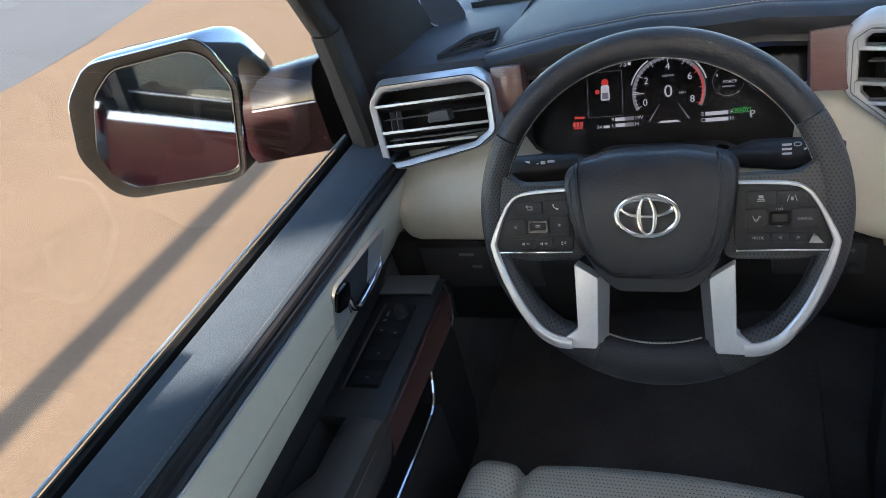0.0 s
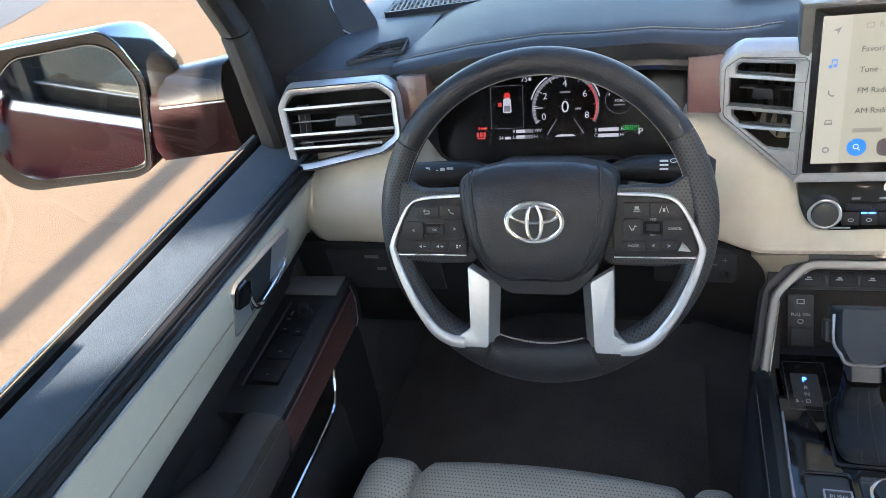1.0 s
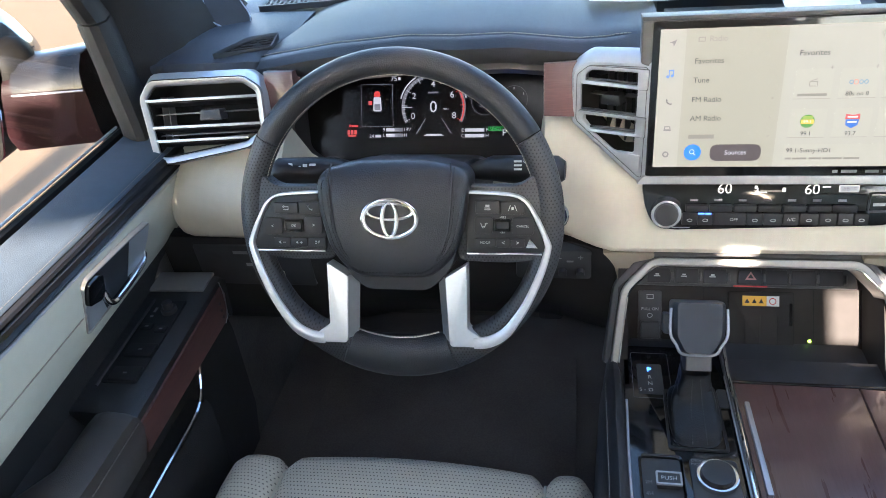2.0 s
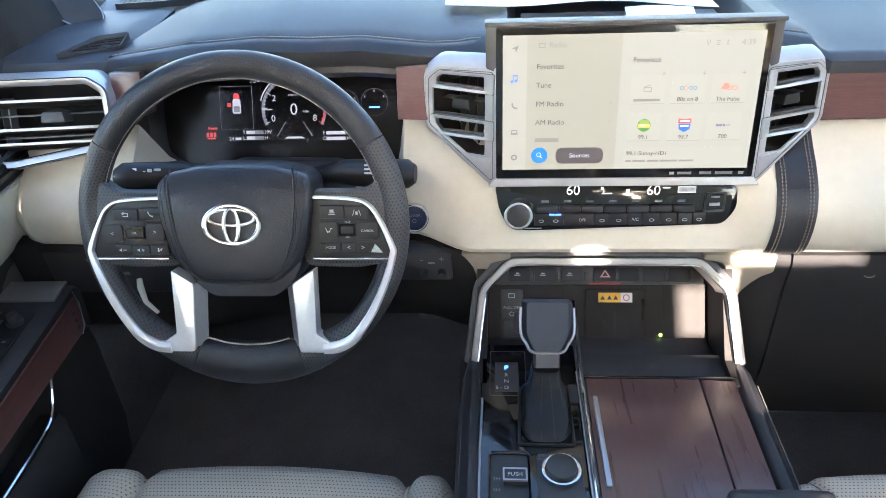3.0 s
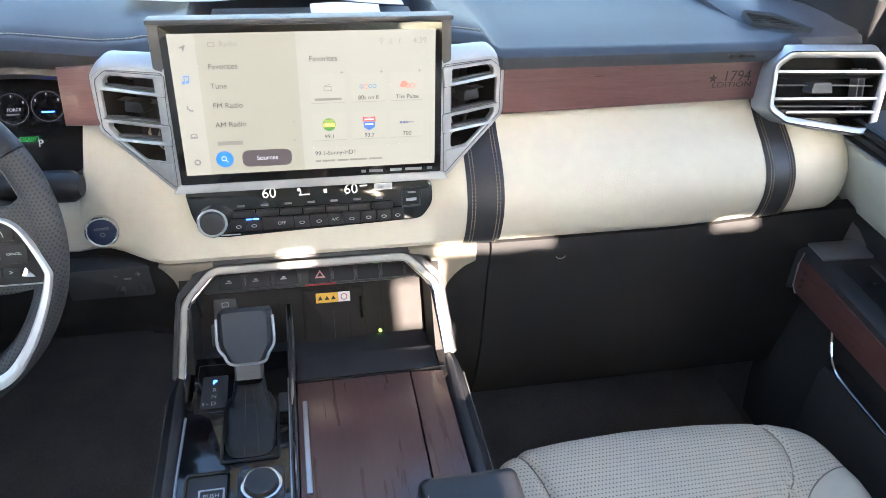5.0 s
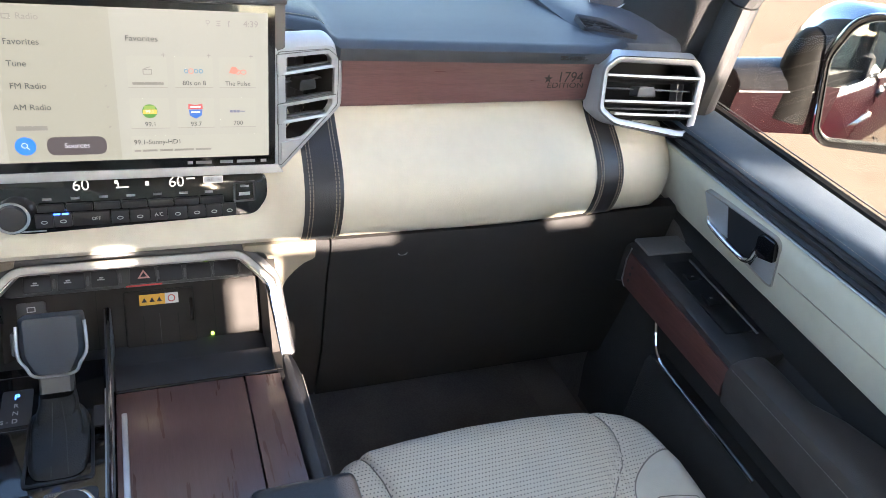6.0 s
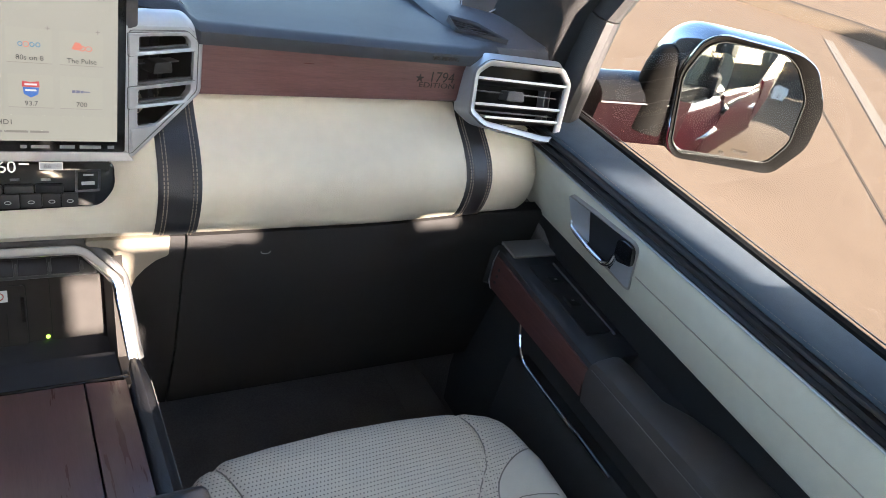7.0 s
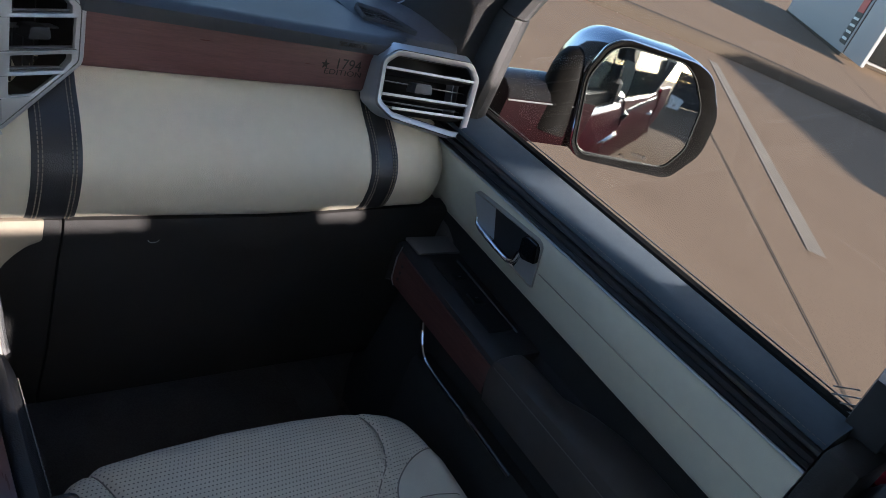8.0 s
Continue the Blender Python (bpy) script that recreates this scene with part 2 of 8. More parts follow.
def bevel(bm, w, seg=2, angle=30):
    if w > 0:
        edges = [e for e in bm.edges if len(e.link_faces) == 2 and e.calc_face_angle(0) > radians(angle)]
        bmesh.ops.bevel(bm, geom=edges, offset=w, segments=seg, profile=0.6, affect="EDGES", clamp_overlap=True)
    return bm


def box(c, s, w=0.0, m=None, seg=2):
    bm = bmesh.new()
    bmesh.ops.create_cube(bm, size=1, matrix=Matrix.Translation(c) @ Matrix.Diagonal((*s, 1)))
    bevel(bm, w, seg)
    if m:
        bm.transform(m)
    return bm


def rounded(pts, r, seg=4):
    """A polygon with its corners rounded."""
    out = []
    n = len(pts)
    for i in range(n):
        p, a, b = (Vector((*pts[j % n], 0)) for j in (i, i - 1, i + 1))
        da, db = a - p, b - p
        k = min(r, da.length * 0.45, db.length * 0.45)
        a1, b1 = p + da.normalized() * k, p + db.normalized() * k
        for s in range(seg + 1):
            t = s / seg
            q = a1 * (1 - t) ** 2 + p * 2 * t * (1 - t) + b1 * t * t
            out.append((q.x, q.y))
    return out


def prism(pts, m, z0, z1, w=0.0, seg=2):
    """A polygon of the frame m, as a solid from depth z0 to z1."""
    bm = bmesh.new()
    lo = [bm.verts.new((x, y, z0)) for x, y in pts]
    hi = [bm.verts.new((x, y, z1)) for x, y in pts]
    n = len(pts)
    bm.faces.new(lo), bm.faces.new(hi)
    for i in range(n):
        bm.faces.new((lo[i], lo[(i + 1) % n], hi[(i + 1) % n], hi[i]))
    bmesh.ops.recalc_face_normals(bm, faces=bm.faces[:])
    if w:
        edges = [e for e in bm.edges if abs(e.verts[0].co.z - z1) < 1e-7 and abs(e.verts[1].co.z - z1) < 1e-7]
        bmesh.ops.bevel(bm, geom=edges, offset=w, segments=seg, profile=0.6, affect="EDGES", clamp_overlap=True)
    bm.transform(m)
    return bm


def ringed(outer, inner, m, z0, z1, z_in=None, w=0.0):
    """A frame between two polygons of equal count; z_in: depth of its inner lip."""
    bm = bmesh.new()
    z_in = z1 if z_in is None else z_in
    rings = [[bm.verts.new((x, y, z)) for x, y in p] for p, z in ((outer, z0), (outer, z1), (inner, z_in), (inner, z0))]
    n = len(outer)
    for k in range(4):
        a, b = rings[k], rings[(k + 1) % 4]
        for i in range(n):
            bm.faces.new((a[i], a[(i + 1) % n], b[(i + 1) % n], b[i]))
    bmesh.ops.recalc_face_normals(bm, faces=bm.faces[:])
    bevel(bm, w, 2, 40)
    bm.transform(m)
    return bm


def loft(secs, closed=True, caps=True):
    """Skins a row of sections of equal count."""
    bm = bmesh.new()
    rows = [[bm.verts.new(p) for p in s] for s in secs]
    n = len(rows[0])
    for a, b in zip(rows, rows[1:]):
        for i in range(n if closed else n - 1):
            j = (i + 1) % n
            bm.faces.new((a[i], a[j], b[j], b[i]))
    if closed and caps:
        bm.faces.new(rows[0]), bm.faces.new(rows[-1])
    bmesh.ops.recalc_face_normals(bm, faces=bm.faces[:])
    return bm


def thicken(bm, d):
    """Gives an open sheet a back, d metres behind it."""
    bmesh.ops.recalc_face_normals(bm, faces=bm.faces[:])
    bmesh.ops.solidify(bm, geom=bm.faces[:], thickness=d)
    return bm


def tube(path, r, n=8, closed=False, flat=1.0, up=(0, 0, 1)):
    """A round bar along a path; r: one radius, or one for each point."""
    pts = [Vector(p) for p in path]
    k = len(pts)
    rs = r if isinstance(r, (list, tuple)) else [r] * k
    secs = []
    for i, p in enumerate(pts):
        a, b = (pts[(i - 1) % k], pts[(i + 1) % k]) if closed else (pts[max(0, i - 1)], pts[min(k - 1, i + 1)])
        d = (b - a).normalized()
        s = d.cross(Vector(up))
        s = s.normalized() if s.length > 1e-4 else d.orthogonal().normalized()
        u = s.cross(d).normalized()
        secs.append([p + rs[i] * (math.cos(2 * math.pi * j / n) * s + flat * math.sin(2 * math.pi * j / n) * u) for j in range(n)])
    if closed:
        secs.append(secs[0])
    bm = loft(secs, True, not closed)
    if closed:
        bmesh.ops.remove_doubles(bm, verts=bm.verts[:], dist=1e-6)
    return bm


def stitches(path, step=0.006, length=0.0042, r=0.00055):
    """A run of thread: short bars along a path."""
    pts = [Vector(p) for p in path]
    bm = bmesh.new()
    walked, want = 0.0, 0.0
    for a, b in zip(pts, pts[1:]):
        d = b - a
        if d.length < 1e-6:
            continue
        while want <= walked + d.length:
            c = a + d * ((want - walked) / d.length)
            q = d.to_track_quat("X", "Z").to_matrix().to_4x4()
            bmesh.ops.create_cube(bm, size=1, matrix=Matrix.Translation(c) @ q @ Matrix.Diagonal((length, 2 * r, 2 * r, 1)))
            want += step
        walked += d.length
    return bm


def smooth_path(pts, n=8):
    """A Catmull-Rom curve through points of any dimension."""
    out = []
    k = len(pts)
    for i in range(k - 1):
        p0, p1, p2, p3 = (Vector(pts[min(max(j, 0), k - 1)]) for j in (i - 1, i, i + 1, i + 2))
        for s in range(n):
            t = s / n
            out.append(0.5 * ((2 * p1) + (p2 - p0) * t + (2 * p0 - 5 * p1 + 4 * p2 - p3) * t * t + (3 * p1 - p0 - 3 * p2 + p3) * t**3))
    out.append(Vector(pts[-1]))
    return out


def disc(m, x, y, r, z0, z1, n=32, w=0.0, ry=None):
    return prism([(x + r * math.cos(2 * math.pi * i / n), y + (ry or r) * math.sin(2 * math.pi * i / n)) for i in range(n)], m, z0, z1, w)


def oval(m, x, y, rx, ry, wx, wy, z0, z1, n=48, bw=0.0):
    """An oval band; wx, wy: its width."""
    a = [2 * math.pi * i / n for i in range(n)]
    return ringed([(x + rx * math.cos(t), y + ry * math.sin(t)) for t in a], [(x + (rx - wx) * math.cos(t), y + (ry - wy) * math.sin(t)) for t in a], m, z0, z1, None, bw)


def lettering(name, body, size, m, x, y, material, parent, z=0.0006, align="CENTER", depth=0.0001):
    cu = bpy.data.curves.new(name, "FONT")
    cu.body, cu.size, cu.align_x, cu.align_y, cu.extrude = body, size, align, "CENTER", depth
    tmp = new("tmp_text", cu)
    me = bpy.data.meshes.new_from_object(tmp.evaluated_get(bpy.context.evaluated_depsgraph_get()))
    bpy.data.objects.remove(tmp)
    bpy.data.curves.remove(cu)
    me.transform(Matrix.Translation(-ORG[parent.name]) @ m @ Matrix.Translation((x, y, z)))
    me.materials.clear()
    me.materials.append(material)
    ob = new(name, me)
    ob.parent = parent
    ORG[ob.name] = ORG[parent.name]
    return ob


def plate(name, m, x0, y0, x1, y1, material, parent, z=0.0004, r=0.0, d=0.0003, label=""):
    """A thin flat mark or key on a panel."""
    pts = [(x0, y0), (x1, y0), (x1, y1), (x0, y1)]
    return part(name, prism(rounded(pts, r, 3) if r else pts, m, z - d, z, 0), material, parent, label)


def inset(pts, d):
    """A polygon moved inward by d metres."""
    n = len(pts)
    area = sum(pts[i][0] * pts[(i + 1) % n][1] - pts[(i + 1) % n][0] * pts[i][1] for i in range(n))
    k = 1 if area > 0 else -1
    lines = []
    for i in range(n):
        a, b = Vector(pts[i]), Vector(pts[(i + 1) % n])
        e = (b - a).normalized()
        nrm = Vector((-e.y, e.x)) * k
        lines.append((a + nrm * d, e))
    out = []
    for i in range(n):
        (p, e), (q, f) = lines[i - 1], lines[i]
        c = e.x * f.y - e.y * f.x
        t = ((q.x - p.x) * f.y - (q.y - p.y) * f.x) / c
        out.append((p.x + e.x * t, p.y + e.y * t))
    return out


def lerp(t, pts):
    """Piecewise linear look-up."""
    return float(np.interp(t, [p[0] for p in pts], [p[1] for p in pts]))


def ease(t, a, b):
    t = min(max((t - a) / (b - a), 0.0), 1.0)
    return t * t * (3 - 2 * t)


MID = 0.446    # the truck's middle plane



# ---- setting: ground and cab shell ----
def sheet(name, pts, z, material, label, category):
    bm = bmesh.new()
    bm.faces.new([bm.verts.new((x, y, z)) for x, y in pts])
    return solo(name, bm, material, (0, 0, 0), label, category, kind="structure", smooth=0)


sheet("ground", [(-900, -900), (900, -900), (900, 900), (-900, 900)], 0.0, CONCRETE, "sunlit tan concrete of a parking lot", "ground")


def mirrored(bm):
    """The same solid on the other side of the truck's middle plane."""
    bm.transform(Matrix.Translation((2 * MID, 0, 0)) @ Matrix.Diagonal((-1, 1, 1, 1)))
    bmesh.ops.reverse_faces(bm, faces=bm.faces[:])
    return bm


def on_side(bm, side):
    return mirrored(bm) if side > 0 else bm


# floor, fire wall, back wall with its sun slots, roof, screen
solo("floor", box((MID, 0.1, 0.60), (1.86, 3.0, 0.04)), CARPET, (MID, 0.1, 0.6), "black carpeted cab floor in deep shade", "floor", kind="structure")
solo("wall_front", box((MID, 1.52, 0.98), (1.80, 0.04, 0.72)), CARPET, (MID, 1.52, 0.62), "black carpeted fire wall of the footwell", "wall", kind="structure")
REAR = -1.25
# slots cut in the unseen back wall to throw the sun patches inside
SUN_SLOTS = ((-0.39, -0.27, 1.812, 1.886), (0.525, 0.565, 1.762, 1.785), (0.69, 0.730, 1.62, 1.700), (0.730, 0.752, 1.62, 1.750), (0.745, 0.92, 1.757, 1.778), (0.735, 0.775, 1.49, 1.62), (1.178, 1.252, 1.762, 1.788))   # x0, x1, z0, z1


def back_wall():
    """The cab's back with its sun slots left open."""
    gx = [-0.50] + sorted({v for q in SUN_SLOTS for v in q[:2]}) + [1.378]
    gz = [0.60] + sorted({v for q in SUN_SLOTS for v in q[2:]}) + [2.0]
    bm = bmesh.new()
    v = [[bm.verts.new((x, REAR, z)) for x in gx] for z in gz]
    for k in range(len(gz) - 1):
        for i in range(len(gx) - 1):
            hole = any(q[0] <= (gx[i] + gx[i + 1]) / 2 <= q[1] and q[2] <= (gz[k] + gz[k + 1]) / 2 <= q[3] for q in SUN_SLOTS)
            if not hole:
                bm.faces.new((v[k][i], v[k][i + 1], v[k + 1][i + 1], v[k + 1][i]))
    return thicken(bm, 0.03)


solo("wall_back", back_wall(), HEADLINER, (MID, REAR, 0.6), "plain pale back wall of the cab with window panes", "wall", kind="structure")
def roof_z(x, y):
    return 1.97 + 0.03 * math.sin(math.pi * (x + 0.5) / 1.9) - 0.03 * max(0, y) ** 2 - (0.03 if x < -0.4 or x > 1.3 else 0)


def ceiling_mesh():
    """The headliner, with an unseen opening added over the front seats for sky light."""
    gx, gy = (-0.42, 0.02, 0.16, 0.446, 0.73, 0.87, 1.31), (REAR, -0.7, -0.30, -0.1, 0.10, 0.42, 0.72)
    bm = bmesh.new()
    v = [[bm.verts.new((x, y, roof_z(x, y))) for x in gx] for y in gy]
    for k in range(len(gy) - 1):
        for i in range(len(gx) - 1):
            if not (k in (2, 3) and i in (1, 2, 3, 4)):
                bm.faces.new((v[k][i], v[k][i + 1], v[k + 1][i + 1], v[k + 1][i]))
    return thicken(bm, 0.03)


solo("ceiling", ceiling_mesh(), HEADLINER, (MID, 0, 1.97), "plain pale headliner with a glass roof opening", "ceiling", kind="structure")


def glazing(name, rows, label):
    """A curved pane: rows of points from its lower to its upper edge."""
    pane = solo(name, thicken(loft(rows, False), 0.005), GLASS, rows[0][0], label, "window", kind="structure")
    pane.visible_shadow = False
    return pane


arc_y = lambda x: 0.10 * ((x - MID) / 0.85) ** 2
glazing("window_1", [[(x * k + MID * (1 - k), y - arc_y(x), z) for x in [MID - 0.85 + 0.17 * i for i in range(11)]] for y, z, k in ((1.70, 1.425, 1.0), (1.45, 1.57, 0.985), (1.20, 1.71, 0.965), (0.95, 1.845, 0.94), (0.74, 1.945, 0.92))], "clear raked windshield over the dashboard")
# pane for the roof opening that was added as fill light
glazing("window_2", [[(x, y, roof_z(x, y) + 0.015) for x in (0.0, 0.16, 0.446, 0.73, 0.89)] for y in (-0.32, -0.1, 0.12)], "clear glass roof panel over the front seats")


def pillar(name, path, rad, side, label, material):
    bm = on_side(tube(path, rad, 12, flat=1.4), side)
    return solo(name, bm, material, (path[0][0] if side < 0 else 2 * MID - path[0][0], path[0][1], path[0][2]), label, "pillar", kind="structure")


for side in (-1, 1):
    psec = []
    for z in (1.38, 1.45, 1.52, 1.60, 1.70, 1.82, 1.95):
        yr = 1.005 - 0.05 * (z - 1.38) - 1.05 * max(0, z - 1.56)
        yf = 1.42 - 0.95 * (z - 1.38) - 0.20 * max(0, z - 1.56)
        xi = -0.345 - 0.05 * ease(z, 1.40, 1.56)
        psec.append([(-0.478, yr + 0.04, z), (-0.468, yr, z), (-0.41, yr + 0.035, z), (xi - 0.02, yr + 0.075, z), (xi, (yr + yf) / 2, z), (xi - 0.03, yf, z), (-0.47, yf + 0.02, z)])
    solo("pillar_front", on_side(loft(psec), side), PILLAR, (-0.42 if side < 0 else 2 * MID + 0.42, 1.2, 1.38), "dark trimmed windshield pillar beside the dashboard", "pillar", kind="structure")
    kick = on_side(join(box((-0.475, 1.22, 0.93), (0.05, 0.62, 0.68), 0.01), box((-0.46, 0.96, 1.06), (0.03, 0.12, 0.35), 0.01)), side)
    solo("wall_kick", kick, CARPET, (-0.475 if side < 0 else 2 * MID + 0.475, 1.22, 0.62), "black carpeted kick panel of the footwell", "wall", kind="structure")
    pillar("pillar_middle", [(-0.45, 0.16, 0.62), (-0.46, 0.16, 1.28), (-0.468 if side < 0 else -0.346, 0.16, 1.38), (-0.452 if side < 0 else -0.338, 0.14, 1.7), (-0.40, 0.13, 1.98)], [0.07, 0.06, 0.022, 0.022, 0.03], side, "dark trimmed pillar behind the front door", DARK)
    rail = on_side(tube([(-0.40, 0.75, 1.95), (-0.40, 0.1, 1.975), (-0.40, REAR, 1.955)], 0.04, 8), side)
    solo("roof_rail", rail, HEADLINER, (-0.4 if side < 0 else 2 * MID + 0.4, 0.1, 1.97), "grey trimmed roof rail above the doors", "trim", kind="structure")
    # passenger side: gap and outer bar added to bound the door pad's sun patch
    corner = [box((-0.47, -1.12, 1.62), (0.05, 0.24, 0.66), 0.01)] if side < 0 else [box((-0.47, -1.12, 1.51), (0.05, 0.24, 0.44), 0.01), box((-0.502, -1.015, 1.8975), (0.114, 0.03, 0.105), 0.004)]
    rear = on_side(join(box((-0.49, -0.56, 0.95), (0.06, 1.36, 0.72), 0.01), *corner), side)
    solo("wall_side_rear", rear, DARK, (-0.49 if side < 0 else 2 * MID + 0.49, -0.56, 0.6), "dark lower side of the cab behind the front seats", "wall", kind="structure")


# ---- dashboard ----
dash = thing("dashboard", (MID, 1.0, 1.2), "slate, cream and walnut truck dashboard with stitched leather straps", "dashboard")


def recess(x):
    """How far the dash falls back round the steering column."""
    return 0.052 * ease(x, -0.20, -0.06) * (1 - ease(x, 0.17, 0.27))


CREAM_SEC = [(1.015, 1.362), (1.002, 1.350), (0.985, 1.336), (0.957, 1.316), (0.934, 1.294), (0.920, 1.270), (0.916, 1.245), (0.919, 1.220), (0.924, 1.205), (0.930, 1.197), (0.945, 1.191)]
FLAT_SEC = [1.015, 1.000, 0.985, 0.970, 0.958, 0.948, 0.940, 0.932, 0.926, 0.930, 0.945]


def cream_at(x, k=None):
    end = 0.05 * ease(x, 1.235, 1.30) ** 2 + 0.03 * (1 - ease(x, -0.41, -0.36)) ** 2
    low = 0.016 * ease(x, 0.95, 1.30) + 0.016 * (1 - ease(x, -0.40, 0.1))
    cut = ease(x, -0.208, -0.190) * (1 - ease(x, 0.150, 0.168))   # room for the gauges
    top = 1.366 - 0.088 * cut
    mid_ = ease(x, -0.25, -0.15) * (1 - ease(x, 0.625, 0.665))         # flatter between the straps and the column
    return [(x, y + (f - y) * mid_ + recess(x) + end + 0.035 * cut * ease(z, 1.26, 1.366), 1.19 + (z + low * (1.366 - z) / 0.17 - 1.19) * (top - 1.19) / 0.176) for (y, z), f in zip(CREAM_SEC, FLAT_SEC)]



xs = [-0.405 + i * (1.305 + 0.405) / 90 for i in range(91)]
part("cream_panel", thicken(loft([cream_at(x) for x in xs], False), 0.02), CREAM, dash, "smooth cream leather lower dash panel")


def strap(x0, x1, lean):
    rows = []
    for i in range(7):
        f = i / 6
        x = x0 + (x1 - x0) * f
        c = cream_at(x)
        row = smooth_path([Vector((p[0] + lean * (p[2] - 1.2) / 0.16, p[1] - 0.0035 + (0.0025 if i in (0, 6) else 0), p[2])) for p in c[:10]], 3)
        rows.append(row)
    return thicken(loft(rows, False), 0.003), rows[1], rows[5]


for x0, x1, lean in ((0.667, 0.720, 0.002), (1.122, 1.170, 0.0)):
    bm, ra, rb = strap(x0, x1, lean)
    st = part("strap", bm, LEATHER, dash, "dark leather strap over the cream panel")
    for row in (ra, rb):
        for off in (-0.0022, 0.0022):
            part("stitching", stitches([p + Vector((off, -0.0006, 0)) for p in row], 0.0052, 0.0036), STITCH_MID, st, "tan double thread")


def edge_z(x):
    return lerp(x, [(-0.40, 1.452), (-0.27, 1.436), (-0.235, 1.443), (-0.12, 1.463), (-0.02, 1.471), (0.12, 1.467), (0.209, 1.453), (0.25, 1.453), (0.293, 1.461), (0.34, 1.470), (0.60, 1.472), (0.68, 1.462), (0.705, 1.457), (0.72, 1.452), (1.31, 1.452)])


def edge_y(x):
    return lerp(x, [(-0.42, 1.03), (-0.30, 1.035), (-0.24, 1.02), (-0.10, 1.0), (0.05, 0.995), (0.2, 1.015), (0.26, 1.02), (0.31, 1.0), (0.62, 1.0), (0.70, 1.005), (0.72, 0.985), (1.13, 0.985), (1.20, 1.03), (1.32, 1.04)])


def roll_of(x):
    """1 where the padded leather roll runs along the dash edge."""
    return ease(x, -0.27, -0.24) * (1 - ease(x, 0.70, 0.715))


def top_sec(x):
    y, z = edge_y(x), edge_z(x)
    hood = ease(x, -0.26, -0.2) * (1 - ease(x, 0.26, 0.3))
    up = 0.012 * ease(x, 0.26, 0.33) * (1 - ease(x, 0.62, 0.71)) + 0.016 * hood
    tray = ease(x, 0.315, 0.33) * (1 - ease(x, 0.635, 0.65))
    r = roll_of(x)
    return [(x, y + 0.03, z - 0.028), (x, y + 0.004, z - 0.021), (x, y, z - 0.012), (x, y + 0.001, z - 0.004 + 0.004 * r), (x, y + 0.012, z + 0.002 + 0.006 * r), (x, y + 0.021, z + 0.003 + 0.0085 * r), (x, y + 0.024, z + 0.003 + 0.0075 * r), (x, y + 0.030, z + 0.003 + 0.0105 * r),
            (x, y + 0.055, z + 0.004 + max(up * 0.7, 0.011 * r)), (x, y + 0.12, z + 0.006 + up - 0.05 * tray), (x, y + 0.22, z + 0.002 + up - 0.06 * tray), (x, y + 0.27, z + 0.005 + up * 0.6),
            (x, 1.42, 1.452), (x, 1.62, 1.43), (x, 1.75, 1.40)]


def top_xs():
    out = [-0.42 + i * 0.02 for i in range(87)] + [0.315, 0.322, 0.33, 0.635, 0.642, 0.65, 0.705, 0.712, 0.72]
    return sorted(set(round(v, 4) for v in out))


part("dash_top", thicken(loft([top_sec(x) for x in top_xs()], False), 0.012), DASHTOP, dash, "slate grained soft dash top")
roll = thicken(loft([[(px, py - 0.0012, pz + 0.0008) for px, py, pz in top_sec(-0.245 + i * 0.0135)[:7]] for i in range(71)], False), 0.002)
roll_part = part("hood_roll", roll, LEATHER, dash, "black leather roll along the dash edge")
for x0, n in ((-0.243, 56), (0.62, 10)):
    part("stitching", stitches([(x, edge_y(x) + 0.0265, edge_z(x) + 0.003 + 0.0100 * roll_of(x)) for x in [x0 + i * 0.0095 for i in range(n)]], 0.0055, 0.0042, 0.0005), STITCH, roll_part, "tan thread along the dash hood")
AIRBAG = face((1.02, 0.9825, 1.4425), 12)
lettering("emboss", "SRS AIRBAG", 0.0085, AIRBAG, 0.045, 0.000, DARK_INK, dash, 0.0040, depth=0.0012)
# under the hood: brow and dark cave behind the gauges
brow = loft([[(x, edge_y(x) + 0.012, edge_z(x) - 0.022), (x, edge_y(x) + 0.03, edge_z(x) - 0.034), (x, edge_y(x) + 0.07, edge_z(x) - 0.037), (x, 1.14, edge_z(x) - 0.04), (x, 1.17, 1.40)] for x in [-0.25 + i * 0.02 for i in range(27)]], False)
part("brow", thicken(brow, 0.01), BLACK, dash, "dark brow under the gauge hood")
part("brow_trim", tube([(x, edge_y(x) + 0.016, edge_z(x) - 0.030) for x in [-0.24 + i * 0.02 for i in range(11)]], [0.002 + 0.0065 * math.sin(math.pi * i / 10) for i in range(11)], 10, flat=0.8), WOOD, dash, "brown trim sliver under the hood")
# walnut pieces
WP = face((0.92, 1.004, 1.398), 5)
part("wood_panel", prism([(-0.207, -0.037), (0.216, -0.029), (0.212, 0.038), (-0.207, 0.040)], WP, -0.03, 0.006, 0.009, 5), WOOD, dash, "reddish walnut passenger dash panel with engraved badge")
wood_panel = dash.children[-1]
BADGE = WP @ Matrix.Translation((0.163, -0.004, 0.006))
lettering("badge_text", "1794", 0.0225, BADGE, -0.003, 0.0118, DARK_INK, wood_panel, 0.0004)
lettering("badge_text", "EDITION", 0.0112, BADGE @ Matrix.Translation((-0.009, -0.0005, 0)) @ Matrix.Diagonal((1.45, 1, 1, 1)), 0.0, 0.0, DARK_INK, wood_panel, 0.0004)
star = [((0.0075 if i % 2 == 0 else 0.003) * math.sin(math.pi * i / 5), (0.0075 if i % 2 == 0 else 0.003) * math.cos(math.pi * i / 5)) for i in range(10)]
part("badge_star", prism([(x - 0.0406, y + 0.0095) for x, y in star], BADGE, 0.0, 0.0005), DARK_INK, wood_panel, "engraved star")
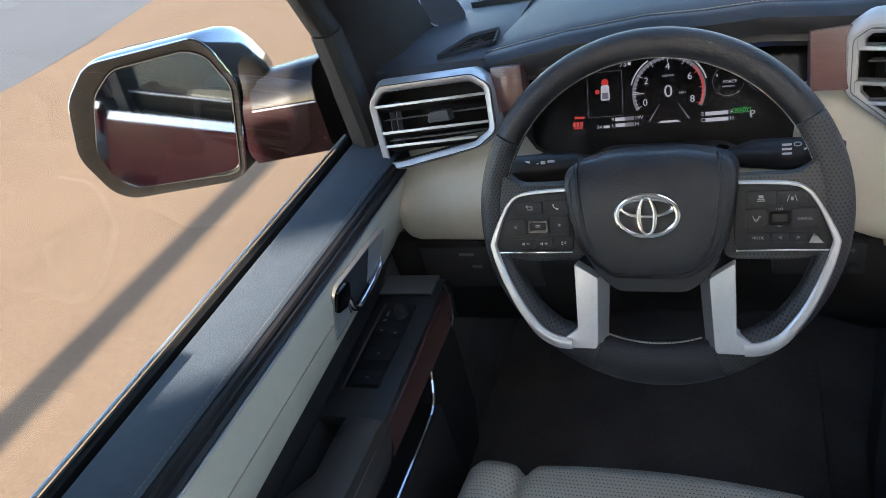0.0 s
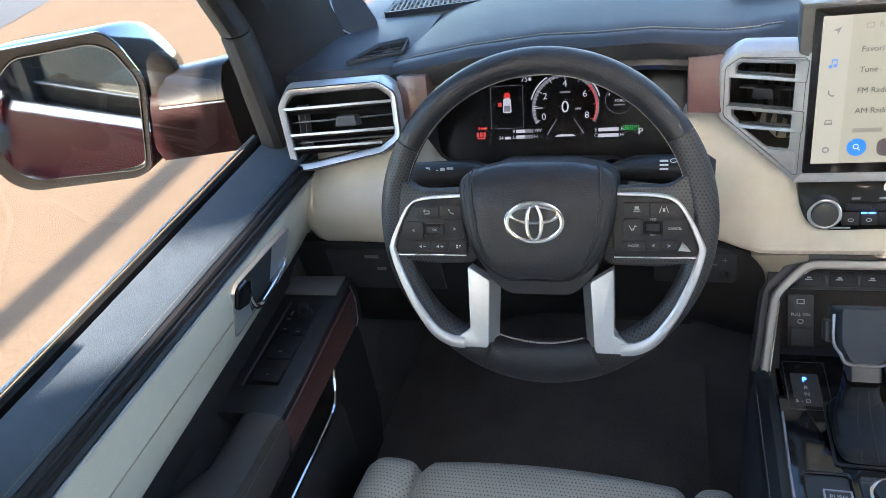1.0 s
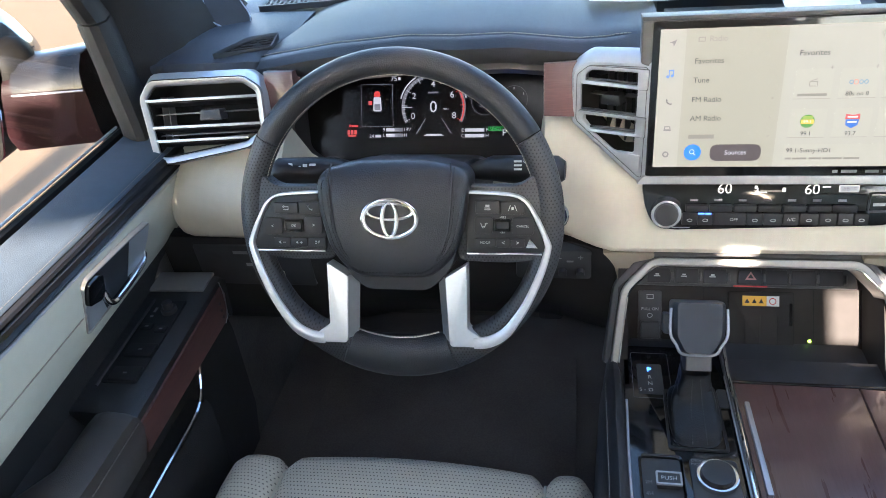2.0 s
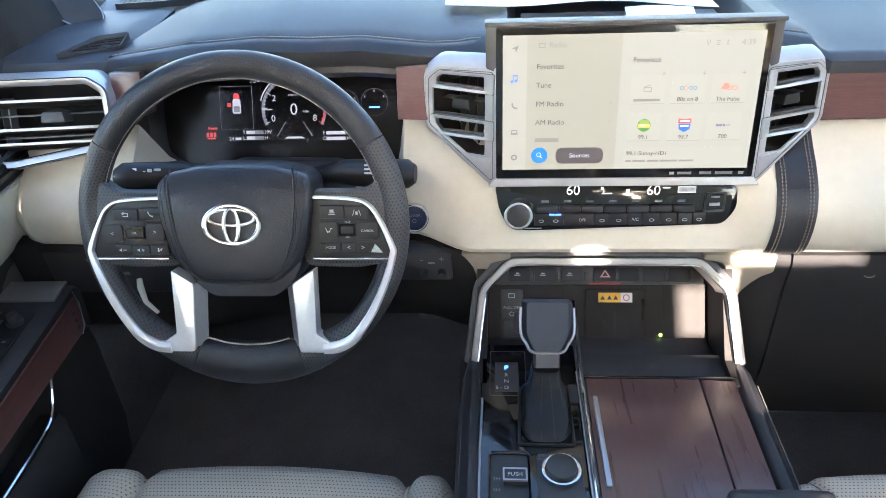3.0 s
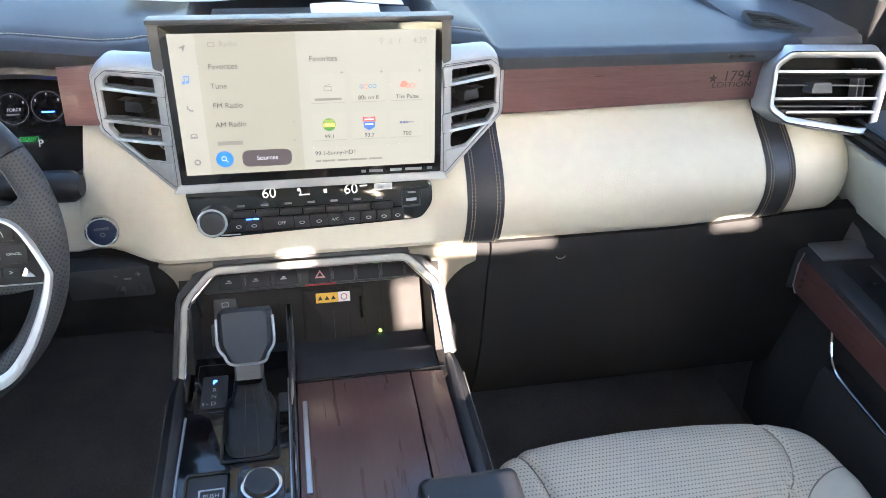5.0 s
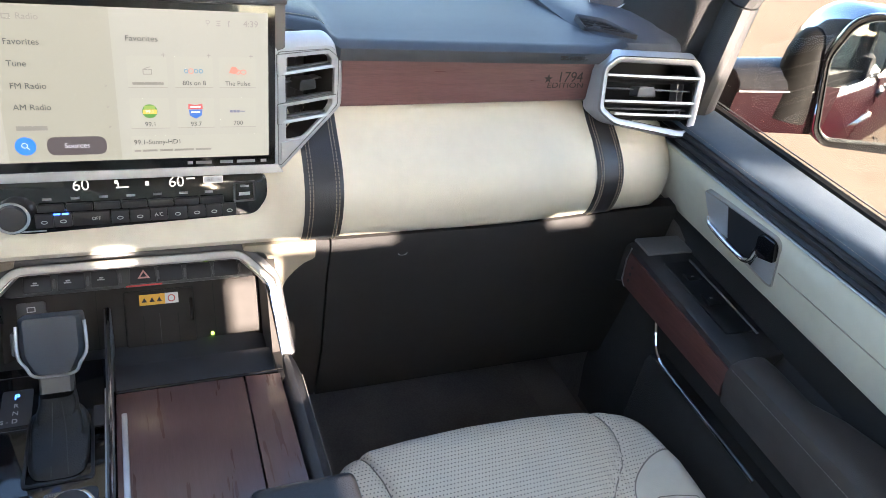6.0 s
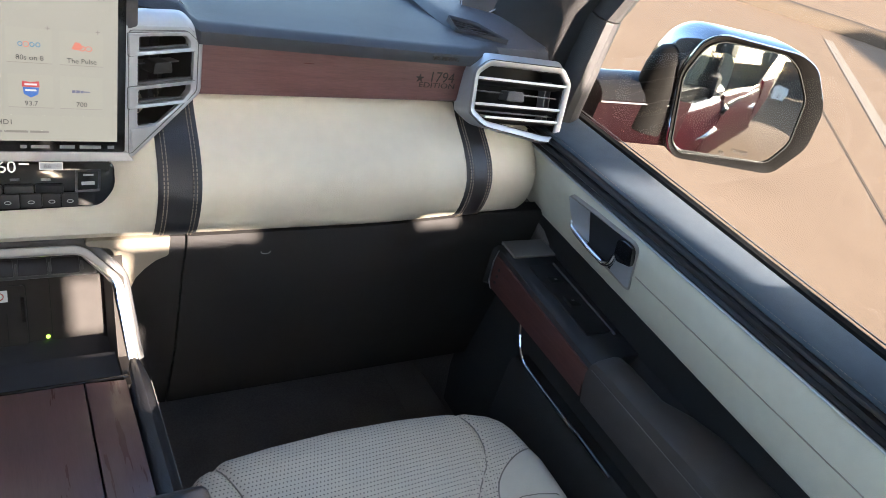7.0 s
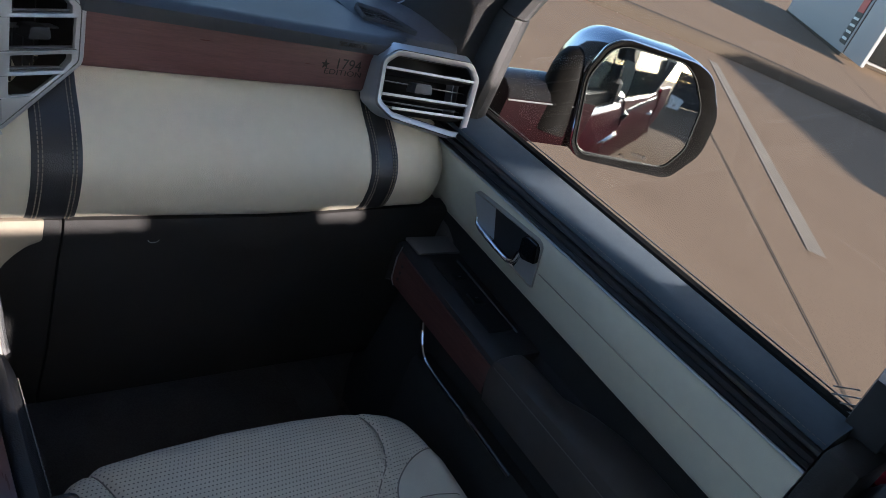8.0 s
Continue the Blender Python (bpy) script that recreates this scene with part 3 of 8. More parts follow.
part("wood_block", prism([(-0.226, -0.066), (-0.184, -0.062), (-0.184, -0.004), (-0.228, -0.004)], face((0, 1.0, 1.45), 12), -0.03, 0.002, 0.003), WOOD, dash, "walnut block beside the vent")
part("wood_block", prism([(0.166, -0.074), (0.212, -0.076), (0.212, -0.002), (0.166, -0.004)], face((0, 1.002, 1.45), 14), -0.04, 0.0, 0.003), WOOD, dash, "walnut block beside the vent")


# knee panels and glove box
def knee_sec(x):
    deep = ease(x, 0.60, 0.64)
    y = 0.938 + recess(x) * 0.7 - 0.006 * ease(x, 0.66, 0.72)
    low = 0.016 * ease(x, 0.95, 1.30) + 0.016 * (1 - ease(x, -0.40, 0.1))
    return [(x, y + 0.02, 1.194 + low), (x, y, 1.190 + low), (x, y - 0.004, 1.178 + low), (x, y + 0.002, 1.13), (x, y + 0.03 - 0.026 * deep, 1.05 - 0.07 * deep), (x, y + 0.10 - 0.075 * deep, 0.97 - 0.11 * deep), (x, y + 0.22, 0.93 - 0.11 * deep)]


part("knee_panel", thicken(loft([knee_sec(x) for x in [-0.43 + 0.03 * i for i in range(25)]], False), 0.012), GLOVE, dash, "black knee panel below the cream panel")
part("knee_panel", thicken(loft([knee_sec(x) for x in (0.632, 0.65, 0.67, 0.69, 0.709)], False), 0.012), GLOVE, dash, "dark lower panel beside the console")
part("glove_box", thicken(loft([knee_sec(x) for x in [0.712 + 0.03 * i for i in range(21)]], False), 0.012), GLOVE, dash, "dark glove box door")
glove = dash.children[-1]
GH = face((0.822, 0.934, 1.158), -4)
part("glove_handle", ringed(rounded([(-0.035, -0.014), (0.035, -0.010), (0.035, 0.012), (-0.035, 0.010)], 0.004), rounded([(-0.032, -0.011), (0.032, -0.007), (0.032, 0.009), (-0.032, 0.007)], 0.003), GH, -0.004, 0.002, 0.0, 0.0), DARK, glove)
part("glove_plate", prism(rounded([(-0.038, -0.017), (0.012, -0.016), (0.036, 0.011), (-0.034, 0.009)], 0.004), GH, -0.004, 0.0012, 0.0003), KEY_PLASTIC, glove, "charcoal latch plate")
part("glove_latch", disc(GH, 0.0, 0.0, 0.006, -0.001, 0.003, 20, 0.001), BLACK, glove, "round black latch")
part("latch_rim", oval(GH, 0.0, 0.0, 0.0075, 0.005, 0.001, 0.001, -0.001, 0.0035, 24), SILVER, glove)
# beige shoulders under the cream panel on both sides of the console arch
SHOULDER = mat("beige lower trim", (0.29, 0.25, 0.195), 0.55, vary=0.06, scale=60, big=5, bump=0.2, bump_scale=800, spec=0.25)
UPRIGHT = Matrix(((1, 0, 0, 0), (0, 0, -1, 0.930), (0, 1, 0, 0), (0, 0, 0, 1)))
part("console_shoulder", prism(rounded([(0.590, 1.192), (0.690, 1.192), (0.690, 1.1625), (0.674, 1.155), (0.661, 1.143), (0.650, 1.1285), (0.6445, 1.112), (0.644, 1.06), (0.634, 1.06), (0.634, 1.148), (0.618, 1.178), (0.590, 1.184)], 0.004), UPRIGHT, -0.03, 0.0, 0.002), SHOULDER, dash, "beige shoulder beside the console arch")
part("console_shoulder", prism(rounded([(0.320, 1.194), (0.248, 1.194), (0.256, 1.186), (0.266, 1.171), (0.271, 1.152), (0.2705, 1.06), (0.2755, 1.06), (0.2765, 1.148), (0.292, 1.178), (0.320, 1.186)][::-1], 0.004), UPRIGHT, -0.03, 0.0, 0.002), SHOULDER, dash, "beige shoulder beside the console arch")
# switch pods by the knees
KP = face((0.185, 0.958, 1.165), -4)
part("switch_pod", prism(rounded([(-0.06, -0.030), (0.05, -0.030), (0.05, 0.022), (-0.06, 0.022)], 0.006), KP, -0.02, 0.012, 0.003), BLACK, dash, "black switch block below the power button")
pod = dash.children[-1]
for x in (0.008, 0.034):
    part("knob", disc(KP, x, -0.014, 0.006, 0.01, 0.022, 16, 0.001), BLACK, pod)
lettering("mark", "-", 0.016, KP, 0.005, 0.010, GREY_INK, pod, 0.0125)
lettering("mark", "+", 0.016, KP, 0.034, 0.010, GREY_INK, pod, 0.0125)
plate("mark", KP, 0.014, 0.002, 0.024, 0.005, GREY_INK, pod, 0.0125)
KL = face((-0.29, 0.942, 1.16), -6)
part("switch_pod", prism(rounded([(-0.09, -0.045), (0.10, -0.045), (0.10, 0.036), (-0.09, 0.036)], 0.006), KL, -0.03, 0.006, 0.003), BLACK, dash, "black switch block left of the column")
podl = dash.children[-1]
for x, y, w in ((-0.012, 0.022, 0.024), (0.0, -0.002, 0.016), (0.03, -0.004, 0.012)):
    plate("mark", KL, x - w / 2, y - 0.003, x + w / 2, y + 0.003, GREY_INK, podl, 0.0066)
part("release_lever", tube([(-0.236, 0.925, 1.153), (-0.232, 0.915, 1.145), (-0.225, 0.905, 1.125), (-0.205, 0.895, 1.112)], [0.004, 0.0048, 0.004, 0.003], 8, flat=0.5), CREAM, dash, "pale release lever under the dash")

# power button
PB = face((0.180, 0.973, 1.230), 12, 6)
power = thing("power_button", (0.180, 0.973, 1.230), "round dark blue power button with chrome ring on cream panel", "button")
part("bezel", oval(PB, 0, 0, 0.0215, 0.0215, 0.0038, 0.0038, -0.004, 0.006, 40, 0.0010), CHROME, power, "chrome ring")
part("cap", disc(PB, 0, 0, 0.0178, -0.004, 0.004, 40, 0.001), mat("deep blue cap", (0.012, 0.02, 0.06), 0.3), power, "dark blue cap")
lettering("mark", "POWER", 0.0055, PB, 0, 0.0035, GREY_INK, power, 0.0042)
part("mark", oval(PB, 0, -0.0045, 0.003, 0.003, 0.0007, 0.0007, 0.0038, 0.0042, 20), GREY_INK, power)

# paper on the dash
part("tray_liner", box((0.482, 1.125, 1.452), (0.29, 0.16, 0.006), 0.002), BLACK, dash, "black tray behind the screen")
bm = loft([[(x, 1.143 - 0.10 * (x - 0.234) + 0.004 * math.sin(31 * x) + 0.14 * v, 1.489 + 0.004 * math.sin(17 * x) * (1 - v) + 0.010 * math.sin(7 * x) * v) for v in (0, 0.15, 0.4, 0.7, 1.0)] for x in [0.225 + 0.02 * i for i in range(20)]], False)
paper = solo("paper_sheet", thicken(bm, 0.0008), PAPER, (0.43, 1.20, 1.47), "white paper sheets lying behind the screen", "paper")
bm = loft([[(x, 1.10 - 0.075 * v, 1.4895 - 0.018 * v + 0.002 * math.sin(40 * x)) for v in (0, 0.35, 0.7, 1.0)] for x in [0.476 + 0.0155 * i for i in range(7)]], False)
part("loose_sheet", thicken(bm, 0.0008), PAPER, paper, "sheet corner hanging down")

# dash-top openings: speaker grille, projector well, side demisters
SG = Matrix.Translation((-0.255, 1.33, 1.4655)) @ Matrix.Rotation(radians(9), 4, "Z")
grille = thing("speaker_grille", (-0.255, 1.33, 1.466), "black meshed speaker grille on the dash top", "speaker grille")
part("backing", prism(rounded([(-0.085, -0.05), (0.085, -0.05), (0.085, 0.06), (-0.06, 0.06)], 0.012), SG, -0.006, 0.0), BLACK, grille)
bars = [box((0, -0.045 + 0.0085 * i, 0.0012), (0.165 - 0.02 * (i > 10), 0.0028, 0.0026), 0, SG) for i in range(13)]
bars += [box((-0.078 + 0.0085 * i, 0.002, 0.0012), (0.0028, 0.10, 0.0024), 0, SG) for i in range(19)]
part("mesh", join(*bars), DARK, grille, "woven dark mesh")
part("rim", ringed(rounded([(-0.09, -0.055), (0.09, -0.055), (0.09, 0.066), (-0.064, 0.066)], 0.014), rounded([(-0.083, -0.049), (0.084, -0.049), (0.084, 0.06), (-0.058, 0.06)], 0.012), SG, -0.006, 0.004, 0.003), DASHTOP, grille)
HW = Matrix.Translation((-0.005, 1.33, 1.470))
well = thing("projector_well", (-0.005, 1.33, 1.47), "dark display projector well framed in grey on the dash top", "projector")
part("rim", ringed(rounded([(-0.125, -0.055), (0.105, -0.055), (0.125, 0.075), (-0.13, 0.075)], 0.012), rounded([(-0.105, -0.036), (0.085, -0.036), (0.10, 0.06), (-0.11, 0.06)], 0.01), HW, -0.012, 0.006, 0.002, 0.0015), SILVER_PAINT, well, "smooth grey frame")
part("well", prism([(-0.105, -0.036), (0.085, -0.036), (0.10, 0.06), (-0.11, 0.06)], HW, -0.011, -0.002), GLOSS, well)


def demister(side):
    at = Vector((-0.272, 1.068, 1.4615))
    th = thing("demister_vent", (at.x if side < 0 else 2 * MID - at.x, at.y, at.z), "small dark slatted demister vent on the dash corner", "vent", "demister vents")
    m = Matrix.Translation(at) @ Matrix.Rotation(radians(20), 4, "Z") @ Matrix.Rotation(radians(16), 4, "X")
    outer = rounded([(-0.055, -0.016), (0.034, -0.016), (0.046, 0.019), (0.0, 0.017)], 0.004)
    inner = rounded([(-0.044, -0.0115), (0.030, -0.0115), (0.040, 0.0145), (0.002, 0.013)], 0.003)
    part("rim", on_side(ringed(outer, inner, m, -0.03, 0.006, 0.003, 0.001), side), DASHTOP, th)
    part("well", on_side(prism(inner, m, -0.004, 0.0005), side), VOID, th)
    for i in range(3):
        y = -0.005 + 0.007 * i
        part("slat", on_side(box((0.004 + 0.008 * i, y, -0.001), (0.062 - 0.014 * i, 0.0012, 0.006), 0, m), side), TRIM, th)
    pad = loft([[(xx, 1.020 + k, 1.440 - 0.3 * k), (xx, 1.026 + k, 1.452 - 0.3 * k), (xx, 1.045, 1.4565 - 0.2 * k), (xx, 1.09, 1.4665 - 0.3 * k), (xx, 1.14, 1.468 - 0.3 * k), (xx, 1.25, 1.462)] for xx, k in ((-0.42, 0.02), (-0.395, 0.006), (-0.36, 0.0), (-0.30, 0.0), (-0.262, 0.0), (-0.245, 0.008), (-0.225, 0.03))], False)
    part("corner_pad", on_side(thicken(pad, 0.012), side), DASHTOP, dash, "slate dash corner round the demister")


for side in (-1, 1):
    demister(side)


# ---- air vents ----
def vent_parts(th, m, outer, inner, slats, side, depth=0.05, tab=None, lip=0.006):
    part("bezel", on_side(ringed(outer, inner, m, -0.03, lip, lip - 0.004, 0.0018), side), SILVER, th, "satin silver bezel")
    deep = [(x, y) for x, y in inner]
    part("well", on_side(ringed([(x * 1.0, y) for x, y in inner], [(x * 0.98, y * 0.98) for x, y in inner], m, -depth, -0.002), side), VOID, th)
    part("back", on_side(prism(deep, m, -depth - 0.004, -depth), side), VOID, th)
    for (xa, ya), (xb, yb), kind in slats:
        d = Vector((xb - xa, yb - ya, 0))
        mm = m @ Matrix.Translation(((xa + xb) / 2, (ya + yb) / 2, 0)) @ Matrix.Rotation(math.atan2(d.y, d.x), 4, "Z")
        if kind == "bright":
            sl = part("slat", on_side(box((0, 0, -0.014), (d.length, 0.0045, 0.026), 0.0015, mm @ Matrix.Rotation(radians(-14), 4, "X")), side), VOID, th)
            part("slat_edge", on_side(box((0, 0.0025, 0.0015), (d.length, 0.0040, 0.004), 0.0010, mm), side), SILVER, sl, "satin silver slat edge")
        else:
            part("vane", on_side(box((0, 0, -0.022), (d.length, 0.0016, 0.022), 0.0005, mm), side), SATIN_CAP, th)
    if tab:
        part("tab", on_side(prism(rounded([(tab[0] - 0.017, tab[1] - 0.007), (tab[0] + 0.017, tab[1] - 0.007), (tab[0] + 0.014, tab[1] + 0.008), (tab[0] - 0.014, tab[1] + 0.008)], 0.003), m, -0.02, 0.003, 0.002), side), DARK, th, "dark thumb tab")


def outer_vent(side):
    m = face((-0.305, 0.957, 1.398), 19, 4)
    at = m.translation
    th = thing("air_vent", (at.x if side < 0 else 2 * MID - at.x, at.y, at.z), "dash end air vent with satin silver bezel and slats", "air vent", "dash air vents")
    ring = [(-0.098, 0.030), (-0.080, 0.053), (0.058, 0.053), (0.082, 0.036), (0.084, -0.026), (0.056, -0.045), (-0.061, -0.064), (-0.086, -0.064)]
    outer, inner = rounded(ring, 0.008, 3), rounded(inset(ring, 0.0085), 0.005, 3)
    part("groove", on_side(ringed(rounded(inset(ring, -0.0012), 0.008, 3), outer, m, -0.03, 0.0005, -0.002, 0.0), side), BLACK, th, "dark groove round the bezel")
    back = [(x * (1.06 if x < 0 else 1.0), y * 1.13 + 0.003) for x, y in rounded(ring, 0.008, 3)]
    part("shroud", on_side(ringed(back, rounded(inset(ring, -0.0013), 0.008, 3), m, -0.045, -0.016, 0.001, 0.003), side), SILVER_PAINT, th, "rounded silver painted shroud")
    slats = [((-0.090, 0.0225), (0.076, 0.0235), "bright"), ((-0.084, -0.0155), (0.076, -0.0145), "bright"), ((-0.082, -0.0350), (0.056, -0.0335), "bright"),
             ((-0.086, 0.004), (0.074, 0.006), "dark"), ((-0.082, -0.026), (0.068, -0.024), "dark")]
    vent_parts(th, m, outer, inner, slats, side, 0.055, (0.004, 0.002))
    for x in (-0.078, -0.068):
        part("upright_vane", on_side(box((x, -0.006, -0.03), (0.0016, 0.07, 0.018), 0, m), side), GREY_INK, th)


for side in (-1, 1):
    outer_vent(side)

DISP = face((0.4645, 0.942, 1.415), 8.0)


def centre_vent(side):
    """side -1: toward the driver. Built left of the screen, flipped for the other."""
    flip = 1 if side < 0 else -1
    fl = lambda pts: [(flip * x, y) for x, y in pts] if flip > 0 else [(flip * x, y) for x, y in reversed(pts)]
    th = thing("air_vent", DISP @ Vector((-0.21 * flip, -0.02, -0.03)), "tapering silver air vent beside the touch screen", "air vent", "dash air vents")
    m = DISP @ Matrix.Translation((0, 0, -0.006)) @ Matrix.Translation((-0.165 * flip, 0, 0)) @ Matrix.Rotation(radians(-26 * flip), 4, "Y") @ Matrix.Translation((0.165 * flip, 0, 0))
    # frame round the whole mouth, its shoulder falling back to the dash
    outer = [(-0.268, 0.028), (-0.247, 0.0435), (-0.162, 0.0455), (-0.164, -0.107), (-0.175, -0.108), (-0.269, -0.0385)]
    inner = [(-0.2575, 0.025), (-0.244, 0.0350), (-0.1795, 0.0350), (-0.1815, -0.0715), (-0.209, -0.0715), (-0.2585, -0.0365)]
    outer_r, inner_r = rounded(outer, 0.006, 3), rounded(inner, 0.004, 3)
    part("bezel", ringed(fl(outer_r), fl(inner_r), m, -0.03, 0.004, 0.003, 0.0014), VENT_SILVER, th, "satin silver bezel")
    secs = []
    for grow, up, z in ((0.0, 0.0, 0.0035), (0.003, 0.003, 0.0015), (0.006, 0.006, -0.007), (0.008, 0.007, -0.014), (0.008, 0.004, -0.026)):
        ring = inset(outer, -grow)
        ring = [(min(x, -0.1585), y + (up if y > 0 else 0.45 * grow)) for x, y in ring]
        secs.append([m @ Vector((x, y, z)) for x, y in fl(rounded(ring, 0.006 + grow * 0.4, 3))])
    part("shoulder", loft(secs, True, False), VENT_SILVER, th, "rounded silver painted shoulder")
    part("groove", ringed(fl(rounded(inset(outer, 0.0046), 0.005, 3)), fl(rounded(inset(outer, 0.0054), 0.005, 3)), m, 0.0, 0.0043), SATIN_CAP, th, "fine dark groove")
    part("well", ringed(fl(inner_r), fl(rounded(inset(inner, 0.0012), 0.004, 3)), m, -0.055, -0.001), VOID, th)
    part("back", prism(fl(inner_r), m, -0.058, -0.054), VOID, th)
    # two brackets that carry the slats
    up_o = [(-0.2575, 0.0285), (-0.2455, 0.0372), (-0.1655, 0.0372), (-0.1668, 0.0120), (-0.2575, 0.0145)]
    up_i = [(-0.2500, 0.0265), (-0.2430, 0.0328), (-0.1795, 0.0330), (-0.1797, 0.0160), (-0.2500, 0.0185)]
    lo_o = [(-0.2590, -0.0218), (-0.1668, -0.0236), (-0.1673, -0.0488), (-0.2450, -0.0487), (-0.2585, -0.0358)]
    lo_i = [(-0.2530, -0.0262), (-0.1797, -0.0276), (-0.1800, -0.0450), (-0.2425, -0.0450), (-0.2530, -0.0340)]
    for o_, i_ in ((up_o, up_i), (lo_o, lo_i)):
        oo, ii = rounded(o_, 0.002, 2), rounded(i_, 0.0015, 2)
        br = part("slat_bracket", ringed(fl(oo), fl(ii), m, -0.004, 0.0068, 0.0055, 0.0009), VENT_SILVER, th, "satin silver slat bracket")
        part("bracket_groove", ringed(fl(rounded(inset(o_, -0.0008), 0.002, 2)), fl(oo), m, 0.0, 0.0046), SATIN_CAP, br)
    for ya, yb, xl in ((0.0165, 0.0140, -0.256), (-0.0238, -0.0254, -0.257), (-0.0470, -0.0470, -0.245)):
        d = Vector((-0.178 - xl, yb - ya, 0))
        mm = m @ Matrix.Translation((flip * (xl - 0.178) / 2, (ya + yb) / 2, -0.014)) @ Matrix.Rotation(flip * math.atan2(d.y, d.x), 4, "Z") @ Matrix.Rotation(radians(-16), 4, "X")
        part("slat", box((0, 0, 0), (d.length, 0.0032, 0.032), 0.001, mm), BLACK, th)
    for x in (-0.235, -0.222, -0.209, -0.196):
        part("upright_vane", box((flip * x, -0.018, -0.042), (0.0014, 0.10, 0.018), 0, m), BLACK, th)
    part("vane", box((-0.216 * flip, -0.004, -0.026), (0.075, 0.0016, 0.016), 0, m), SATIN_CAP, th)
    part("foot_plate", prism(fl([(-0.2075, -0.0725), (-0.1720, -0.0735), (-0.1735, -0.098)]), m, 0.002, 0.0052, 0.0008), VENT_SILVER, th, "silver foot plate")
    part("tab", prism(fl(rounded([(-0.232, -0.013), (-0.204, -0.013), (-0.206, 0.001), (-0.230, 0.001)], 0.004)), m, -0.022, -0.001, 0.0025), KEY_PLASTIC, th, "dark thumb tab")


for side in (-1, 1):
    centre_vent(side)



# ---- touch screen ----
screen = thing("touch_screen", DISP.translation, "wide lit touch screen in a dark bezel above the climate panel", "touch screen")
part("housing", prism(rounded([(-0.178, 0.045), (-0.178, 0.0995), (0.178, 0.0995), (0.178, 0.045), (0.165, 0.040), (0.165, -0.100), (-0.165, -0.100), (-0.165, 0.040)], 0.003), DISP, -0.03, -0.003, 0.002), DARK, screen, "charcoal plastic housing")
part("top_cap", box((0, 0.0985, -0.014), (0.358, 0.006, 0.034), 0.002, DISP), DARK, screen, "charcoal top edge")
part("bottom_trim", prism(rounded([(-0.176, -0.1105), (0.176, -0.1105), (0.168, -0.0995), (-0.168, -0.0995)], 0.002), DISP, -0.04, 0.002, 0.0015), SILVER, screen, "satin silver lower trim")
part("panel", prism(rounded([(-0.1655, -0.0995), (0.1655, -0.0995), (0.1655, 0.0945), (-0.1655, 0.0945)], 0.003), DISP, -0.004, 0.0, 0.0006), GLOSS, screen, "gloss black glass border")
lit = part("display", prism([(-0.157, -0.087), (0.157, -0.087), (0.157, 0.0855), (-0.157, 0.0855)], DISP, 0.0, 0.0004), glow("display warm white", (0.80, 0.760, 0.545), 0.0532), screen, "pale cream radio screen")
INK = glow("display dark text", (0.045, 0.04, 0.035), 0.112)
TILE_EDGE = glow("display tile edge", (0.60, 0.56, 0.42), 0.06)
INK2 = glow("display grey text", (0.38, 0.35, 0.27), 0.0728)
part("column", prism([(-0.157, -0.087), (-0.127, -0.087), (-0.127, 0.0855), (-0.157, 0.0855)], DISP, 0.0004, 0.0006), glow("display column", (0.86, 0.815, 0.62), 0.0571), lit)
part("column", prism([(-0.012, -0.087), (0.157, -0.087), (0.157, 0.0855), (-0.012, 0.0855)], DISP, 0.0004, 0.0006), glow("display field", (0.85, 0.815, 0.62), 0.0571), lit)
for x, y, w in ((0.0225, -0.0005, 0.021), (0.0723, -0.0005, 0.021), (0.1213, -0.0005, 0.021), (0.022, -0.0485, 0.021), (0.0722, -0.0485, 0.021), (0.1207, -0.0485, 0.021)):
    plate("tile", DISP, x - w, y - 0.0005, x + w, y + 0.035, glow("display tile", (0.865, 0.83, 0.625), 0.0582), lit, 0.0008, 0.002, 0.0002)
    plate("tile_shade", DISP, x - w, y - 0.0013, x + w, y - 0.0006, TILE_EDGE, lit, 0.0007, 0, 0.0001)
plate("tile", DISP, -0.001, -0.083, 0.149, -0.058, glow("display tile", (0.865, 0.83, 0.625), 0.0582), lit, 0.0008, 0.002, 0.0002)
for body, x, y, s in (("Favorites", -0.1155, 0.047, 0.0092), ("Tune", -0.1155, 0.0239, 0.0092), ("FM Radio", -0.1155, 0.0, 0.0092), ("AM Radio", -0.1155, -0.0237, 0.0092), ("Favorites", 0.002, 0.0531, 0.0092)):
    lettering("text", body, s, DISP, x, y, INK, lit, 0.001, "LEFT")
plate("text_bar", DISP, -0.1155, -0.0495, -0.085, -0.0445, INK2, lit, 0.001)
lettering("text", "Radio", 0.0092, DISP, -0.1005, 0.073, INK2, lit, 0.001, "LEFT")
part("icon", ringed([(-0.113, 0.0700), (-0.105, 0.0700), (-0.105, 0.0755), (-0.113, 0.0755)], [(-0.112, 0.071), (-0.106, 0.071), (-0.106, 0.0745), (-0.112, 0.0745)], DISP, 0.0006, 0.001), INK2, lit)
lettering("text", "4:39", 0.0098, DISP, 0.1373, 0.072, INK2, lit, 0.001)
part("icon", oval(DISP, 0.090, 0.0735, 0.0022, 0.0022, 0.0006, 0.0006, 0.0006, 0.001, 14), INK2, lit, "ring mark")
plate("icon", DISP, 0.0897, 0.0690, 0.0903, 0.0714, INK2, lit, 0.001)
for dy, w in ((0.0745, 0.0046), (0.0718, 0.0034), (0.0695, 0.0046)):
    plate("icon", DISP, 0.1015 - w / 2, dy - 0.0004, 0.1015 + w / 2, dy + 0.0004, INK2, lit, 0.001)
